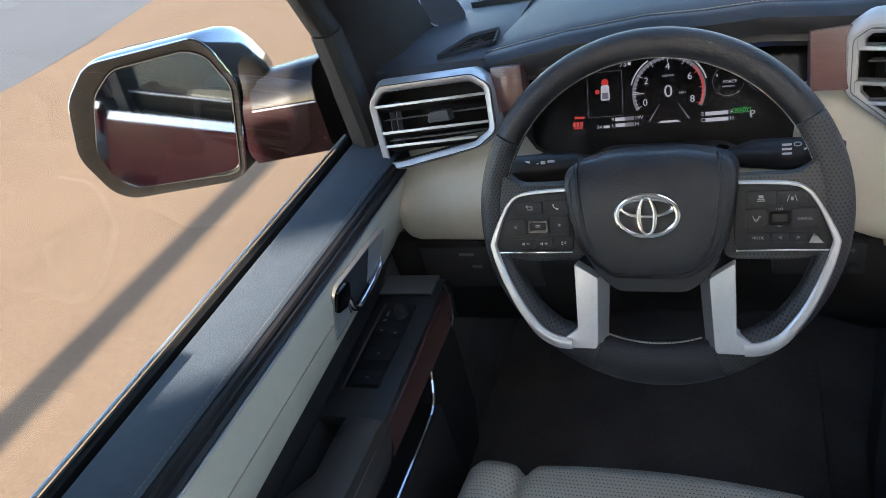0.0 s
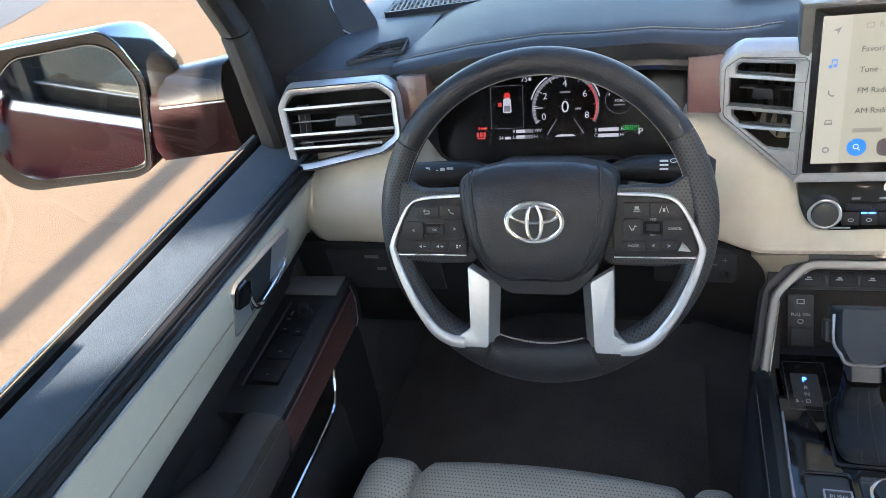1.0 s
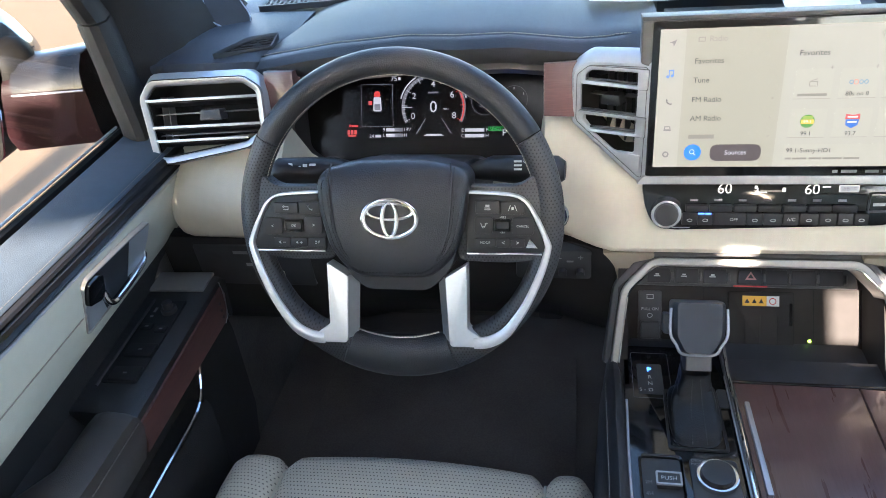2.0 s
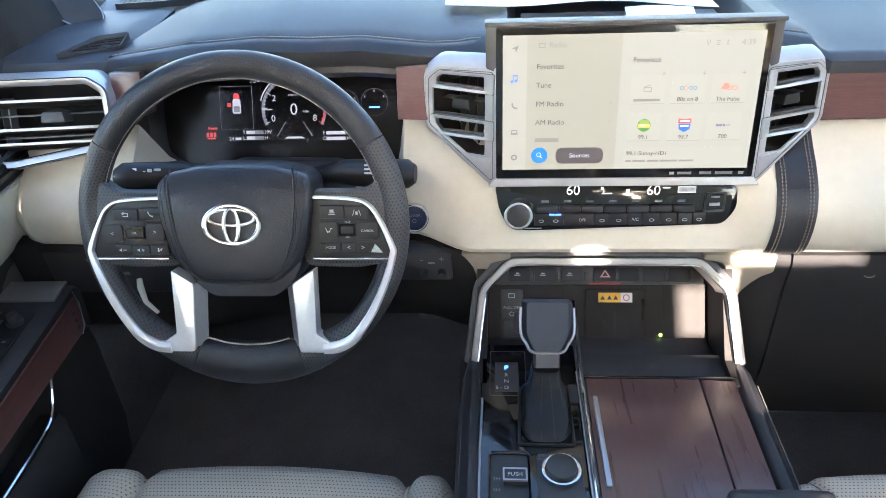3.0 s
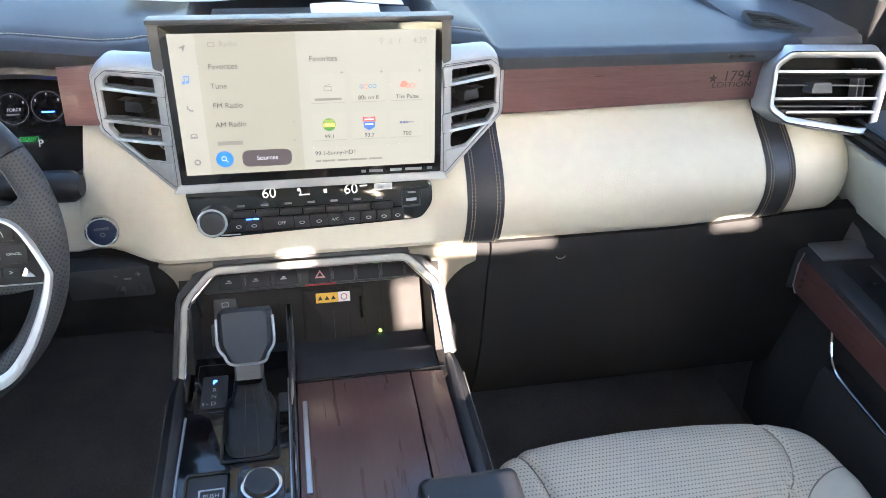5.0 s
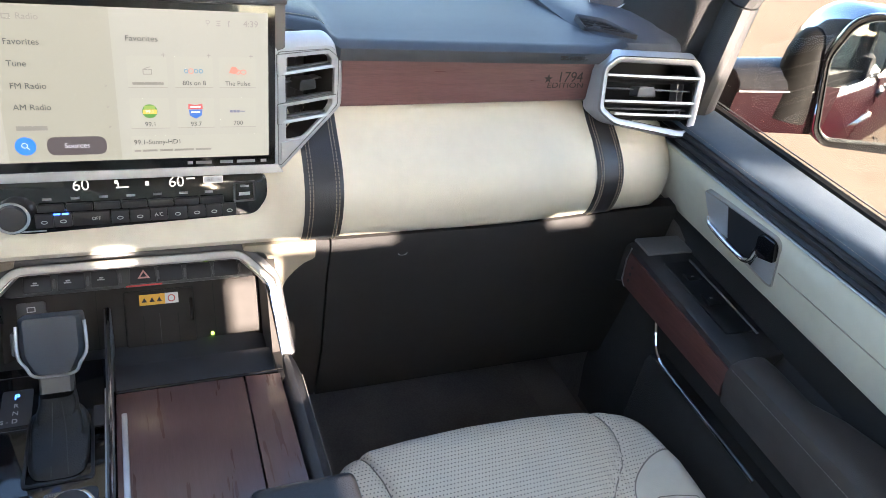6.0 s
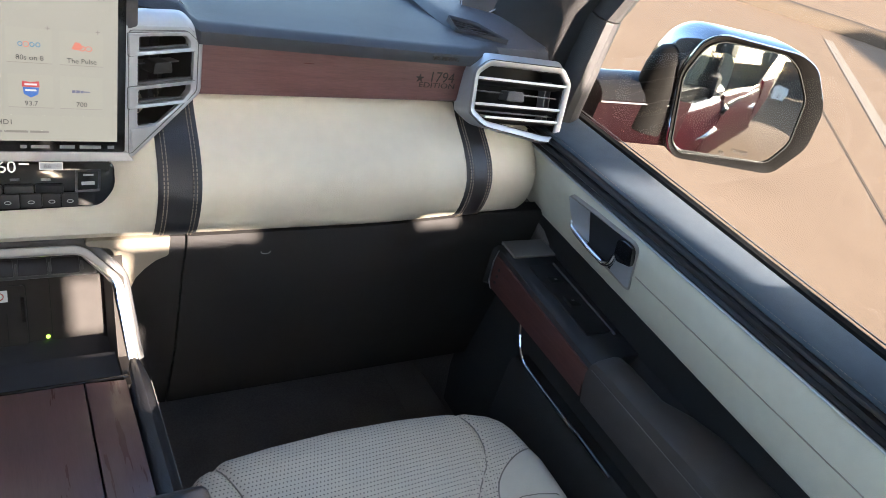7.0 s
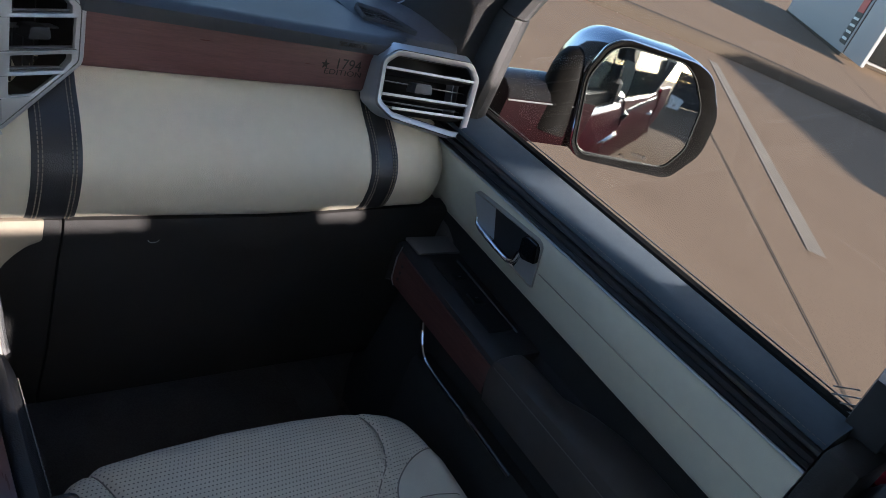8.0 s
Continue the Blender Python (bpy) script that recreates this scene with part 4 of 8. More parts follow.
part("icon", join(box((0.1125, 0.072, 0.0008), (0.0006, 0.0064, 0.0003), 0, DISP), *[box((0, 0, 0.0008), (0.0036, 0.0005, 0.0003), 0, DISP @ Matrix.Translation((0.1131, 0.072 + dy, 0)) @ Matrix.Rotation(radians(a), 4, "Z")) for dy, a in ((0.0016, 45), (-0.0016, -45))]), INK2, lit, "link mark")
for y in (0.0002, -0.0235, -0.0470):
    lettering("text", ">", 0.0055, DISP, -0.0215, y, INK2, lit, 0.001)
for body, x, y in (("80s on 8", 0.0723, 0.0038), ("The Pulse", 0.1213, 0.0033), ("99.1", 0.0219, -0.0446), ("93.7", 0.0722, -0.045), ("700", 0.1207, -0.0446)):
    lettering("text", body, 0.0074, DISP, x, y, INK, lit, 0.0011)
plate("text_bar", DISP, 0.006, 0.0018, 0.039, 0.0048, INK2, lit, 0.0011)
lettering("text", "99.1-Sunny-HD1", 0.0078, DISP, 0.002, -0.0661, INK, lit, 0.0011, "LEFT")
for x0, x1 in ((0.002, 0.009), (0.0108, 0.027), (0.030, 0.044), (0.0458, 0.068), (0.070, 0.088)):
    plate("text_bar", DISP, x0, -0.0775, x1, -0.0752, INK2, lit, 0.0011)
for x in (0.0406, 0.0895, 0.137):
    lettering("text", "+", 0.009, DISP, x, 0.0352, INK2, lit, 0.0011)
SIGN = {k: glow("station " + k, c, 0.11) for k, c in (("green", (0.10, 0.28, 0.05)), ("leaf", (0.30, 0.42, 0.08)), ("gold", (0.75, 0.52, 0.08)), ("red", (0.62, 0.08, 0.07)), ("blue", (0.05, 0.17, 0.50)), ("coral", (0.75, 0.24, 0.15)), ("teal", (0.06, 0.26, 0.40)), ("slate", (0.13, 0.14, 0.22)), ("pale", (0.80, 0.78, 0.70)))}
sign = lambda key, pts, z, r_=0.0008: part("station_mark", prism(rounded(pts, r_, 3), DISP, 0.0008, z), SIGN[key], lit)
quad = lambda x, y, w, h: [(x - w, y - h), (x + w, y - h), (x + w, y + h), (x - w, y + h)]
part("station_mark", ringed(quad(0.0225, 0.0165, 0.0048, 0.0030), quad(0.0225, 0.0165, 0.0040, 0.0022), DISP, 0.0008, 0.0011), INK2, lit)
part("station_mark", box((0.0225, 0.0212, 0.0010), (0.0075, 0.0007, 0.0003), 0, DISP @ Matrix.Translation((0.0225, 0.0212, 0)) @ Matrix.Rotation(radians(18), 4, "Z") @ Matrix.Translation((-0.0225, -0.0212, 0))), INK2, lit)
for k, dx in enumerate((-0.0082, -0.0030, 0.0026, 0.0080)):
    part("station_mark", oval(DISP, 0.0723 + dx, 0.0178, 0.0024 + 0.0006 * (k == 1), 0.0026 + 0.0006 * (k == 1), 0.0009, 0.0009, 0.0008, 0.0011, 16), SIGN["coral" if k == 1 else "teal"], lit)
sign("coral", [(0.1115, 0.0160), (0.1150, 0.0235), (0.1200, 0.0228), (0.1225, 0.0175), (0.1180, 0.0150)], 0.0011)
part("station_mark", join(*[oval(DISP, 0.1215 + dx, 0.0172, 0.0036, 0.0030, 0.0010, 0.0010, 0.0009, 0.0012, 16) for dx in (0.0, 0.0065)]), SIGN["coral"], lit)
part("station_mark", disc(DISP, 0.0219, -0.0290, 0.0082, 0.0008, 0.0011, 24), SIGN["green"], lit)
sign("leaf", quad(0.0219, -0.0245, 0.0058, 0.0022), 0.0012)
sign("gold", quad(0.0219, -0.0295, 0.0074, 0.0026), 0.0012)
lettering("station_text", "99.1", 0.0056, DISP, 0.0219, -0.0295, SIGN["pale"], lit, 0.0014)
sign("red", [(0.0640, -0.0270), (0.0805, -0.0270), (0.0800, -0.0205), (0.0722, -0.0222), (0.0645, -0.0205)], 0.0011)
sign("blue", [(0.0648, -0.0275), (0.0798, -0.0275), (0.0790, -0.0345), (0.0722, -0.0385), (0.0655, -0.0345)], 0.0011)
for y, w in ((-0.0242, 0.0058), (-0.0305, 0.0052)):
    sign("pale", quad(0.0722, y, w, 0.0010), 0.0013, 0.0003)
for x, w in ((0.1130, 0.0016), (0.1172, 0.0018), (0.1212, 0.0014), (0.1262, 0.0030)):
    sign("slate", quad(x, -0.0300, w, 0.0014 if w < 0.003 else 0.0005), 0.0011, 0.0003)
part("search_button", disc(DISP, -0.1092, -0.0676, 0.0105, 0.0006, 0.0010, 28), glow("blue key", (0.03, 0.20, 0.72), 0.1232), lit, "round blue search key")
part("icon", join(oval(DISP, -0.110, -0.0666, 0.0032, 0.0032, 0.0009, 0.0009, 0.0010, 0.0013, 20), box((-0.1066, -0.0702, 0.0011), (0.0036, 0.001, 0.0003), 0, DISP @ Matrix.Translation((-0.1066, -0.0702, 0)) @ Matrix.Rotation(radians(-45), 4, "Z") @ Matrix.Translation((0.1066, 0.0702, 0)))), glow("white ink lit", (0.9, 0.9, 0.9), 0.0896), lit)
part("sources_button", prism(rounded([(-0.088, -0.079), (-0.027, -0.079), (-0.027, -0.0575), (-0.088, -0.0575)], 0.0105, 8), DISP, 0.0006, 0.0010), glow("dark key", (0.075, 0.06, 0.055), 0.14), lit, "dark rounded sources key")
lettering("text", "Sources", 0.0082, DISP, -0.0574, -0.0681, glow("white ink lit", (0.9, 0.9, 0.9), 0.0896), lit, 0.0012)
for k, (y, c) in enumerate(((0.0694, (0.2, 0.18, 0.16)), (0.0326, (0.05, 0.25, 0.7)), (-0.0013, (0.2, 0.18, 0.16)), (-0.0362, (0.2, 0.18, 0.16)), (-0.07, (0.2, 0.18, 0.16)))):
    x = -0.142
    g = glow("side icon", c, 0.1008)
    if k == 0:
        part("icon", prism([(x - 0.004, y + 0.0005), (x + 0.0045, y + 0.004), (x + 0.001, y - 0.0045), (x + 0.0002, y - 0.0005)], DISP, 0.0006, 0.001), g, lit, "arrow mark")
    elif k == 1:
        part("icon", join(box((x - 0.002, y, 0.0008), (0.001, 0.008, 0.0003), 0, DISP), box((x + 0.003, y + 0.001, 0.0008), (0.001, 0.008, 0.0003), 0, DISP), box((x + 0.0005, y + 0.004, 0.0008), (0.006, 0.0016, 0.0003), 0, DISP), disc(DISP, x - 0.0035, y - 0.0035, 0.0018, 0.0006, 0.001, 12), disc(DISP, x + 0.0015, y - 0.0025, 0.0018, 0.0006, 0.001, 12)), g, lit, "blue note mark")
    elif k == 2:
        part("icon", tube([DISP @ Vector(p) for p in ((x - 0.003, y + 0.003, 0.0008), (x - 0.0025, y - 0.001, 0.0008), (x, y - 0.003, 0.0008), (x + 0.0035, y - 0.0035, 0.0008))], 0.0009, 6), g, lit, "phone mark")
    elif k == 3:
        part("icon", ringed([(x - 0.0045, y - 0.003), (x + 0.0045, y - 0.003), (x + 0.0035, y + 0.003), (x - 0.0035, y + 0.003)], [(x - 0.003, y - 0.001), (x + 0.003, y - 0.001), (x + 0.0025, y + 0.002), (x - 0.0025, y + 0.002)], DISP, 0.0006, 0.001), g, lit, "car mark")
    else:
        part("icon", oval(DISP, x, y, 0.004, 0.004, 0.0018, 0.0018, 0.0006, 0.001, 16), g, lit, "gear mark")
for x0, x1 in ((0.060, 0.066), (0.070, 0.088), (0.098, 0.113), (0.118, 0.140), (0.147, 0.154)):
    plate("maker_bar", DISP, x0, -0.0955, x1, -0.0918, GREY_INK, screen, 0.0006)

# ---- climate panel ----
CLIM = face((0.455, 0.940, 1.275), 15)
climate = thing("climate_panel", CLIM.translation, "gloss black climate panel with keys and lit digits", "climate panel")
body = part("body", prism(rounded([(-0.158, 0.024), (0.167, 0.020), (0.168, -0.012), (0.152, -0.034), (-0.118, -0.043), (-0.142, -0.034), (-0.152, -0.012)], 0.010, 5), CLIM, -0.03, 0.0, 0.002), GLOSS, climate)
knob = part("knob", disc(CLIM, -0.1256, -0.0172, 0.0150, 0.0, 0.020, 40, 0.002), BLACK, climate, "round black volume knob")
part("knob_ring", oval(CLIM, -0.1256, -0.0172, 0.0195, 0.0195, 0.0045, 0.0045, 0.0, 0.016, 48, 0.001), CHROME, knob, "knurled chrome ring")
part("trim_line", box((-0.108, -0.0385, 0.001), (0.03, 0.0016, 0.002), 0, CLIM @ Matrix.Rotation(radians(0), 4, "Z")), CHROME, climate)
LCD = glow("lit digits", (0.95, 0.92, 0.75), 0.10)
lettering("digits", "60", 0.019, CLIM, -0.0514, 0.0143, LCD, body, 0.0004)
lettering("digits", "60", 0.019, CLIM, 0.0560, 0.0135, LCD, body, 0.0004)
for x, y, w, h in ((-0.0125, 0.017, 0.004, 0.004), (-0.006, 0.010, 0.014, 0.0018), (-0.0105, 0.013, 0.0016, 0.006), (0.022, 0.0135, 0.0045, 0.0055), (0.073, 0.0175, 0.010, 0.002)):
    plate("segment", CLIM, x - w / 2, y - h / 2, x + w / 2, y + h / 2, LCD, body, 0.0004)
part("panel_mark", ringed([(0.088, 0.0105), (0.112, 0.0105), (0.112, 0.0195), (0.088, 0.0195)], [(0.0885, 0.011), (0.1115, 0.011), (0.1115, 0.019), (0.0885, 0.019)], CLIM, 0, 0.0005), LCD, body)
plate("segment", CLIM, 0.0885, 0.011, 0.1115, 0.019, glow("lcd grey", (0.55, 0.56, 0.52), 0.07), body, 0.0003)
lettering("digits", "66", 0.008, CLIM, 0.0965, 0.015, DARK_INK, body, 0.0005)
lettering("digits", "=", 0.008, CLIM, 0.107, 0.015, DARK_INK, body, 0.0005)
for i in range(7):
    x0 = -0.100 + i * 0.0305
    part("toggle", prism(rounded([(x0, -0.0155), (x0 + 0.0285, -0.0155), (x0 + 0.0285, -0.0065), (x0, -0.0065)], 0.0015), CLIM, 0.0, 0.006, 0.0015), KEY_PLASTIC, climate)
    plate("mark", CLIM, x0 + 0.006, -0.0022, x0 + 0.016, 0.0008, GREY_INK, body, 0.0004)
widths = (0.020, 0.020, 0.042, 0.021, 0.024, 0.020, 0.024, 0.022, 0.020, 0.018)
x0 = -0.104
for i, w in enumerate(widths):
    y = -0.0345 + 0.0018 * i / 9
    key = part("key", prism(rounded([(x0 + 0.0005, y), (x0 + w - 0.0005, y), (x0 + w - 0.0005, y + 0.0165), (x0 + 0.0005, y + 0.0165)], 0.0012), CLIM, 0.0, 0.005, 0.001), KEY_PLASTIC, climate)
    if i == 2:
        lettering("mark", "OFF", 0.0058, CLIM, x0 + 0.026, y + 0.008, WHITE_INK, key, 0.0052)
    elif i == 5:
        lettering("mark", "A/C", 0.0062, CLIM, x0 + w / 2, y + 0.008, WHITE_INK, key, 0.0052)
    else:
        part("mark", oval(CLIM, x0 + w / 2, y + 0.007, 0.0036, 0.0022, 0.0008, 0.0008, 0.005, 0.0052, 16), WHITE_INK, key)
    x0 += w
BLUE = glow("blue light", (0.05, 0.16, 1.0), 0.7)
plate("light", CLIM, -0.0835, -0.0190, -0.0765, -0.0170, BLUE, body, 0.0056)
plate("light", CLIM, -0.0745, -0.0190, -0.0675, -0.0170, BLUE, body, 0.0056)
usb = part("usb_port", ringed(rounded([(0.124, -0.0165), (0.151, -0.0155), (0.152, 0.0115), (0.125, 0.0105)], 0.002), rounded([(0.1265, -0.014), (0.1485, -0.013), (0.1495, 0.009), (0.1275, 0.008)], 0.0015), CLIM, -0.001, 0.002, 0.001), BLACK, climate, "framed charging port")
part("socket", prism([(0.131, -0.008), (0.145, -0.0075), (0.145, -0.0035), (0.131, -0.004)], CLIM, 0.0, 0.0008), SILVER, usb)
plate("mark", CLIM, 0.133, 0.003, 0.144, 0.0055, GREY_INK, usb, 0.0006)

# ---- gauges ----
GAU = face((0.0, 1.085, 1.35), 25)
gauges = thing("gauge_cluster", GAU.translation, "dark digital gauge cluster behind the steering wheel", "instrument panel")
outline = rounded([(-0.205, 0.060), (-0.208, 0.0), (-0.203, -0.058), (-0.175, -0.077), (-0.12, -0.081), (-0.0885, -0.067), (0.066, -0.070), (0.085, -0.080), (0.145, -0.080), (0.168, -0.06), (0.173, -0.01), (0.170, 0.062)], 0.012, 4)
glass = part("glass", prism(outline, GAU, -0.01, 0.0), GAUGE_GLASS, gauges, "gloss black display glass")
part("shroud", ringed([(x * 1.06, y * 1.07) for x, y in outline], outline, GAU, -0.02, 0.030, 0.002, 0.002), BLACK, gauges, "black surround")
GW, GR, GG, GD = glow("gauge white", (0.75, 0.75, 0.78), 0.055), glow("gauge red", (0.8, 0.05, 0.04), 0.06), glow("gauge green", (0.02, 0.42, 0.06), 0.09), glow("gauge grey", (0.10, 0.10, 0.11), 0.12)
CX, CY, RR = -0.0055, 0.0025, 0.049


def arc(a0, a1, r0, r1, z):
    n = max(3, int(abs(a1 - a0) / 4))
    at = lambda a, r: GAU @ Vector((CX + r * math.cos(radians(a)), CY + r * math.sin(radians(a)), z))
    return loft([[at(a0 + (a1 - a0) * i / n, r0), at(a0 + (a1 - a0) * i / n, r1)] for i in range(n + 1)], False)


part("dial_arc", arc(208, -28, RR - 0.004, RR + 0.001, 0.0006), GD, glass)
part("dial_arc", arc(43, -24, RR - 0.003, RR - 0.001, 0.0009), GR, glass, "red end of the dial")
part("dial_arc", arc(120, 165, RR + 0.0025, RR + 0.0045, 0.0006), GW, glass)
part("dial_arc", arc(62, 15, RR + 0.0025, RR + 0.0045, 0.0006), GW, glass)
for i in range(33):
    a = 205 - i * 230 / 32
    big = i % 4 == 0
    part("tick", arc(a + (0.7 if big else 0.35), a - (0.7 if big else 0.35), RR - (0.008 if big else 0.005), RR, 0.001), GR if a < 43 else GW, glass)
for body_, a in (("0", 202), ("2", 150), ("4", 90), ("6", 32), ("8", -22)):
    lettering("digit", body_, 0.0135, GAU, CX + 0.0345 * math.cos(radians(a)), CY + 0.0345 * math.sin(radians(a)), GW, glass, 0.001)
lettering("digit", "0", 0.024, GAU, CX, CY, GW, glass, 0.001)
lettering("text", "MPH", 0.0045, GAU, CX + 0.019, CY - 0.003, GW, glass, 0.001)
plate("text_bar", GAU, CX - 0.008, CY + 0.021, CX + 0.008, CY + 0.0235, GD, glass, 0.001)
part("needle", box((CX - 0.041, CY + 0.0005, 0.001), (0.016, 0.0012, 0.0004), 0, GAU), GW, glass)
part("road_mark", prism([(CX - 0.016, -0.0405), (CX + 0.016, -0.0405), (CX + 0.011, -0.0375), (CX - 0.011, -0.0375)], GAU, 0.0005, 0.0009), GW, glass)
for sx in (-1, 1):
    part("lane_mark", prism([(CX + sx * 0.026, -0.037), (CX + sx * 0.0285, -0.037), (CX + sx * 0.013, -0.014), (CX + sx * 0.012, -0.014)], GAU, 0.0003, 0.0006), GD, glass)
part("info_frame", ringed([(-0.1195, -0.0255), (-0.069, -0.0255), (-0.069, 0.039), (-0.1195, 0.039)], [(-0.119, -0.025), (-0.0695, -0.025), (-0.0695, 0.0385), (-0.119, 0.0385)], GAU, 0.0003, 0.0007), GD, glass)
car = part("car_mark", prism(rounded([(-0.1005, -0.002), (-0.087, -0.002), (-0.088, 0.020), (-0.0995, 0.020)], 0.003), GAU, 0.0003, 0.0008), GW, glass, "small lit truck outline")
plate("car_roof", GAU, -0.0985, 0.0, -0.089, 0.009, GD, glass, 0.0011, 0.001)
part("car_hood", prism(rounded([(-0.0995, 0.020), (-0.088, 0.020), (-0.090, 0.0285), (-0.0975, 0.0285)], 0.003), GAU, 0.0003, 0.0008), GR, glass)
plate("door_mark", GAU, -0.108, 0.008, -0.102, 0.014, GR, glass, 0.0008, 0.001)
for x, y, w, h in ((-0.1385, -0.0235, 0.003, 0.004), (-0.131, -0.024, 0.011, 0.003), (-0.141, -0.0335, 0.004, 0.007), (-0.1355, -0.0335, 0.004, 0.007), (-0.130, -0.0335, 0.004, 0.007), (-0.1355, -0.039, 0.013, 0.0025)):
    plate("warning_mark", GAU, x - w / 2, y - h / 2, x + w / 2, y + h / 2, GR, glass, 0.0008, 0.0008)
lettering("text", "75", 0.0105, GAU, -0.0665, 0.0465, GW, glass, 0.001)
plate("text_bar", GAU, -0.060, 0.0445, -0.056, 0.049, GW, glass, 0.001)
for y, c0, c1, ta, tb in ((-0.0305, -0.0805, -0.054, "9", "19V"), (-0.039, -0.0805, -0.054, "L", "H"), (-0.0325, 0.043, 0.073, "E", "F"), (-0.041, 0.043, 0.073, "C", "H")):
    plate("level_bar", GAU, c0, y - 0.0028, c1, y + 0.0028, GD, glass, 0.0007)
    plate("level_bar", GAU, c0, y - 0.0024, c0 + 0.5 * (c1 - c0) if c0 < 0 else c1 - 0.001, y + 0.0024, GW, glass, 0.001)
    lettering("text", ta, 0.0075, GAU, c0 - 0.0035, y, GW, glass, 0.001)
    lettering("text", tb, 0.0075, GAU, c1 + (0.007 if tb == "19V" else 0.004), y, GW, glass, 0.001)
lettering("text", "24", 0.0075, GAU, -0.104, -0.040, GW, glass, 0.001)
plate("text_bar", GAU, -0.098, -0.042, -0.089, -0.038, GW, glass, 0.001)
part("ready_mark", ringed([(0.0785, -0.0340), (0.1010, -0.0340), (0.1010, -0.0278), (0.0785, -0.0278)], [(0.0790, -0.0335), (0.1005, -0.0335), (0.1005, -0.0283), (0.0790, -0.0283)], GAU, 0.0004, 0.0008), GG, glass, "green ready mark")
lettering("text", "READY", 0.0058, GAU, 0.0898, -0.0310, GG, glass, 0.001)
lettering("text", "P", 0.014, GAU, 0.1033, -0.0374, GW, glass, 0.001)
for cx_, cy_ in ((0.0735, 0.010), (0.1175, 0.012)):
    part("small_dial", oval(GAU, cx_, cy_, 0.0205, 0.0205, 0.0006, 0.0006, 0.0003, 0.0007, 36), GD, glass)
    plate("text_bar", GAU, cx_ - 0.008, cy_ - 0.0085, cx_ + 0.008, cy_ - 0.0065, GD if cx_ < 0.1 else BLUE, glass, 0.001)
    for a in (30, 90, 150):
        plate("tick", GAU, cx_ + 0.0165 * math.cos(radians(a)) - 0.0008, cy_ + 0.0165 * math.sin(radians(a)) - 0.0016, cx_ + 0.0165 * math.cos(radians(a)) + 0.0008, cy_ + 0.0165 * math.sin(radians(a)) + 0.0016, GW, glass, 0.001)
lettering("text", "FORCE", 0.0056, GAU, 0.0755, 0.0085, GW, glass, 0.001)
lettering("text", "4:39", 0.0095, GAU, 0.065, 0.052, GW, glass, 0.001)

# ---- steering wheel ----
WH = face((-0.002, 0.791, 1.3326), 21.3)
wheel = thing("steering_wheel", WH.translation, "black leather steering wheel with silver spokes and thumb keys", "steering wheel")


def rim_sec(a):
    low = math.cos(radians(min(90, abs(((a + 90 + 180) % 360) - 180) * 1.7)))
    rw, rc = 0.016 + 0.0122 * low ** 2, 0.184 - 0.0090 * low ** 2
    ca, sa = math.cos(radians(a)), math.sin(radians(a))
    return [WH @ Vector(((rc + rw * math.cos(t)) * ca, (rc + rw * math.cos(t)) * sa, 0.0155 * math.sin(t))) for t in [2 * math.pi * k / 20 for k in range(20)]]


def rim(a0, a1):
    n = int((a1 - a0) / 3)
    return loft([rim_sec(a0 + (a1 - a0) * i / n) for i in range(n + 1)], True, True)


part("rim_top", rim(31, 149), LEATHER, wheel, "smooth black leather")
part("rim_side", rim(149.4, 248), PERF, wheel, "perforated black leather")
part("rim_side", rim(-68, 30.6), PERF, wheel, "perforated black leather")
part("rim_bottom", rim(248.4, 291.6), LEATHER, wheel, "smooth black leather")
part("rim_stitching", stitches([WH @ Vector((0.1685 * math.cos(radians(a)), 0.1685 * math.sin(radians(a)), 0.005)) for a in range(-14, 195, 2)], 0.0042, 0.0032, 0.0004), STITCH, wheel)
part("rim_stitching", stitches([WH @ Vector((0.1475 * math.sin(radians(a)), -0.1475 * math.cos(radians(a)) - 0.001, 0.010)) for a in range(-20, 21, 2)], 0.0042, 0.0034, 0.0008), STITCH, wheel)
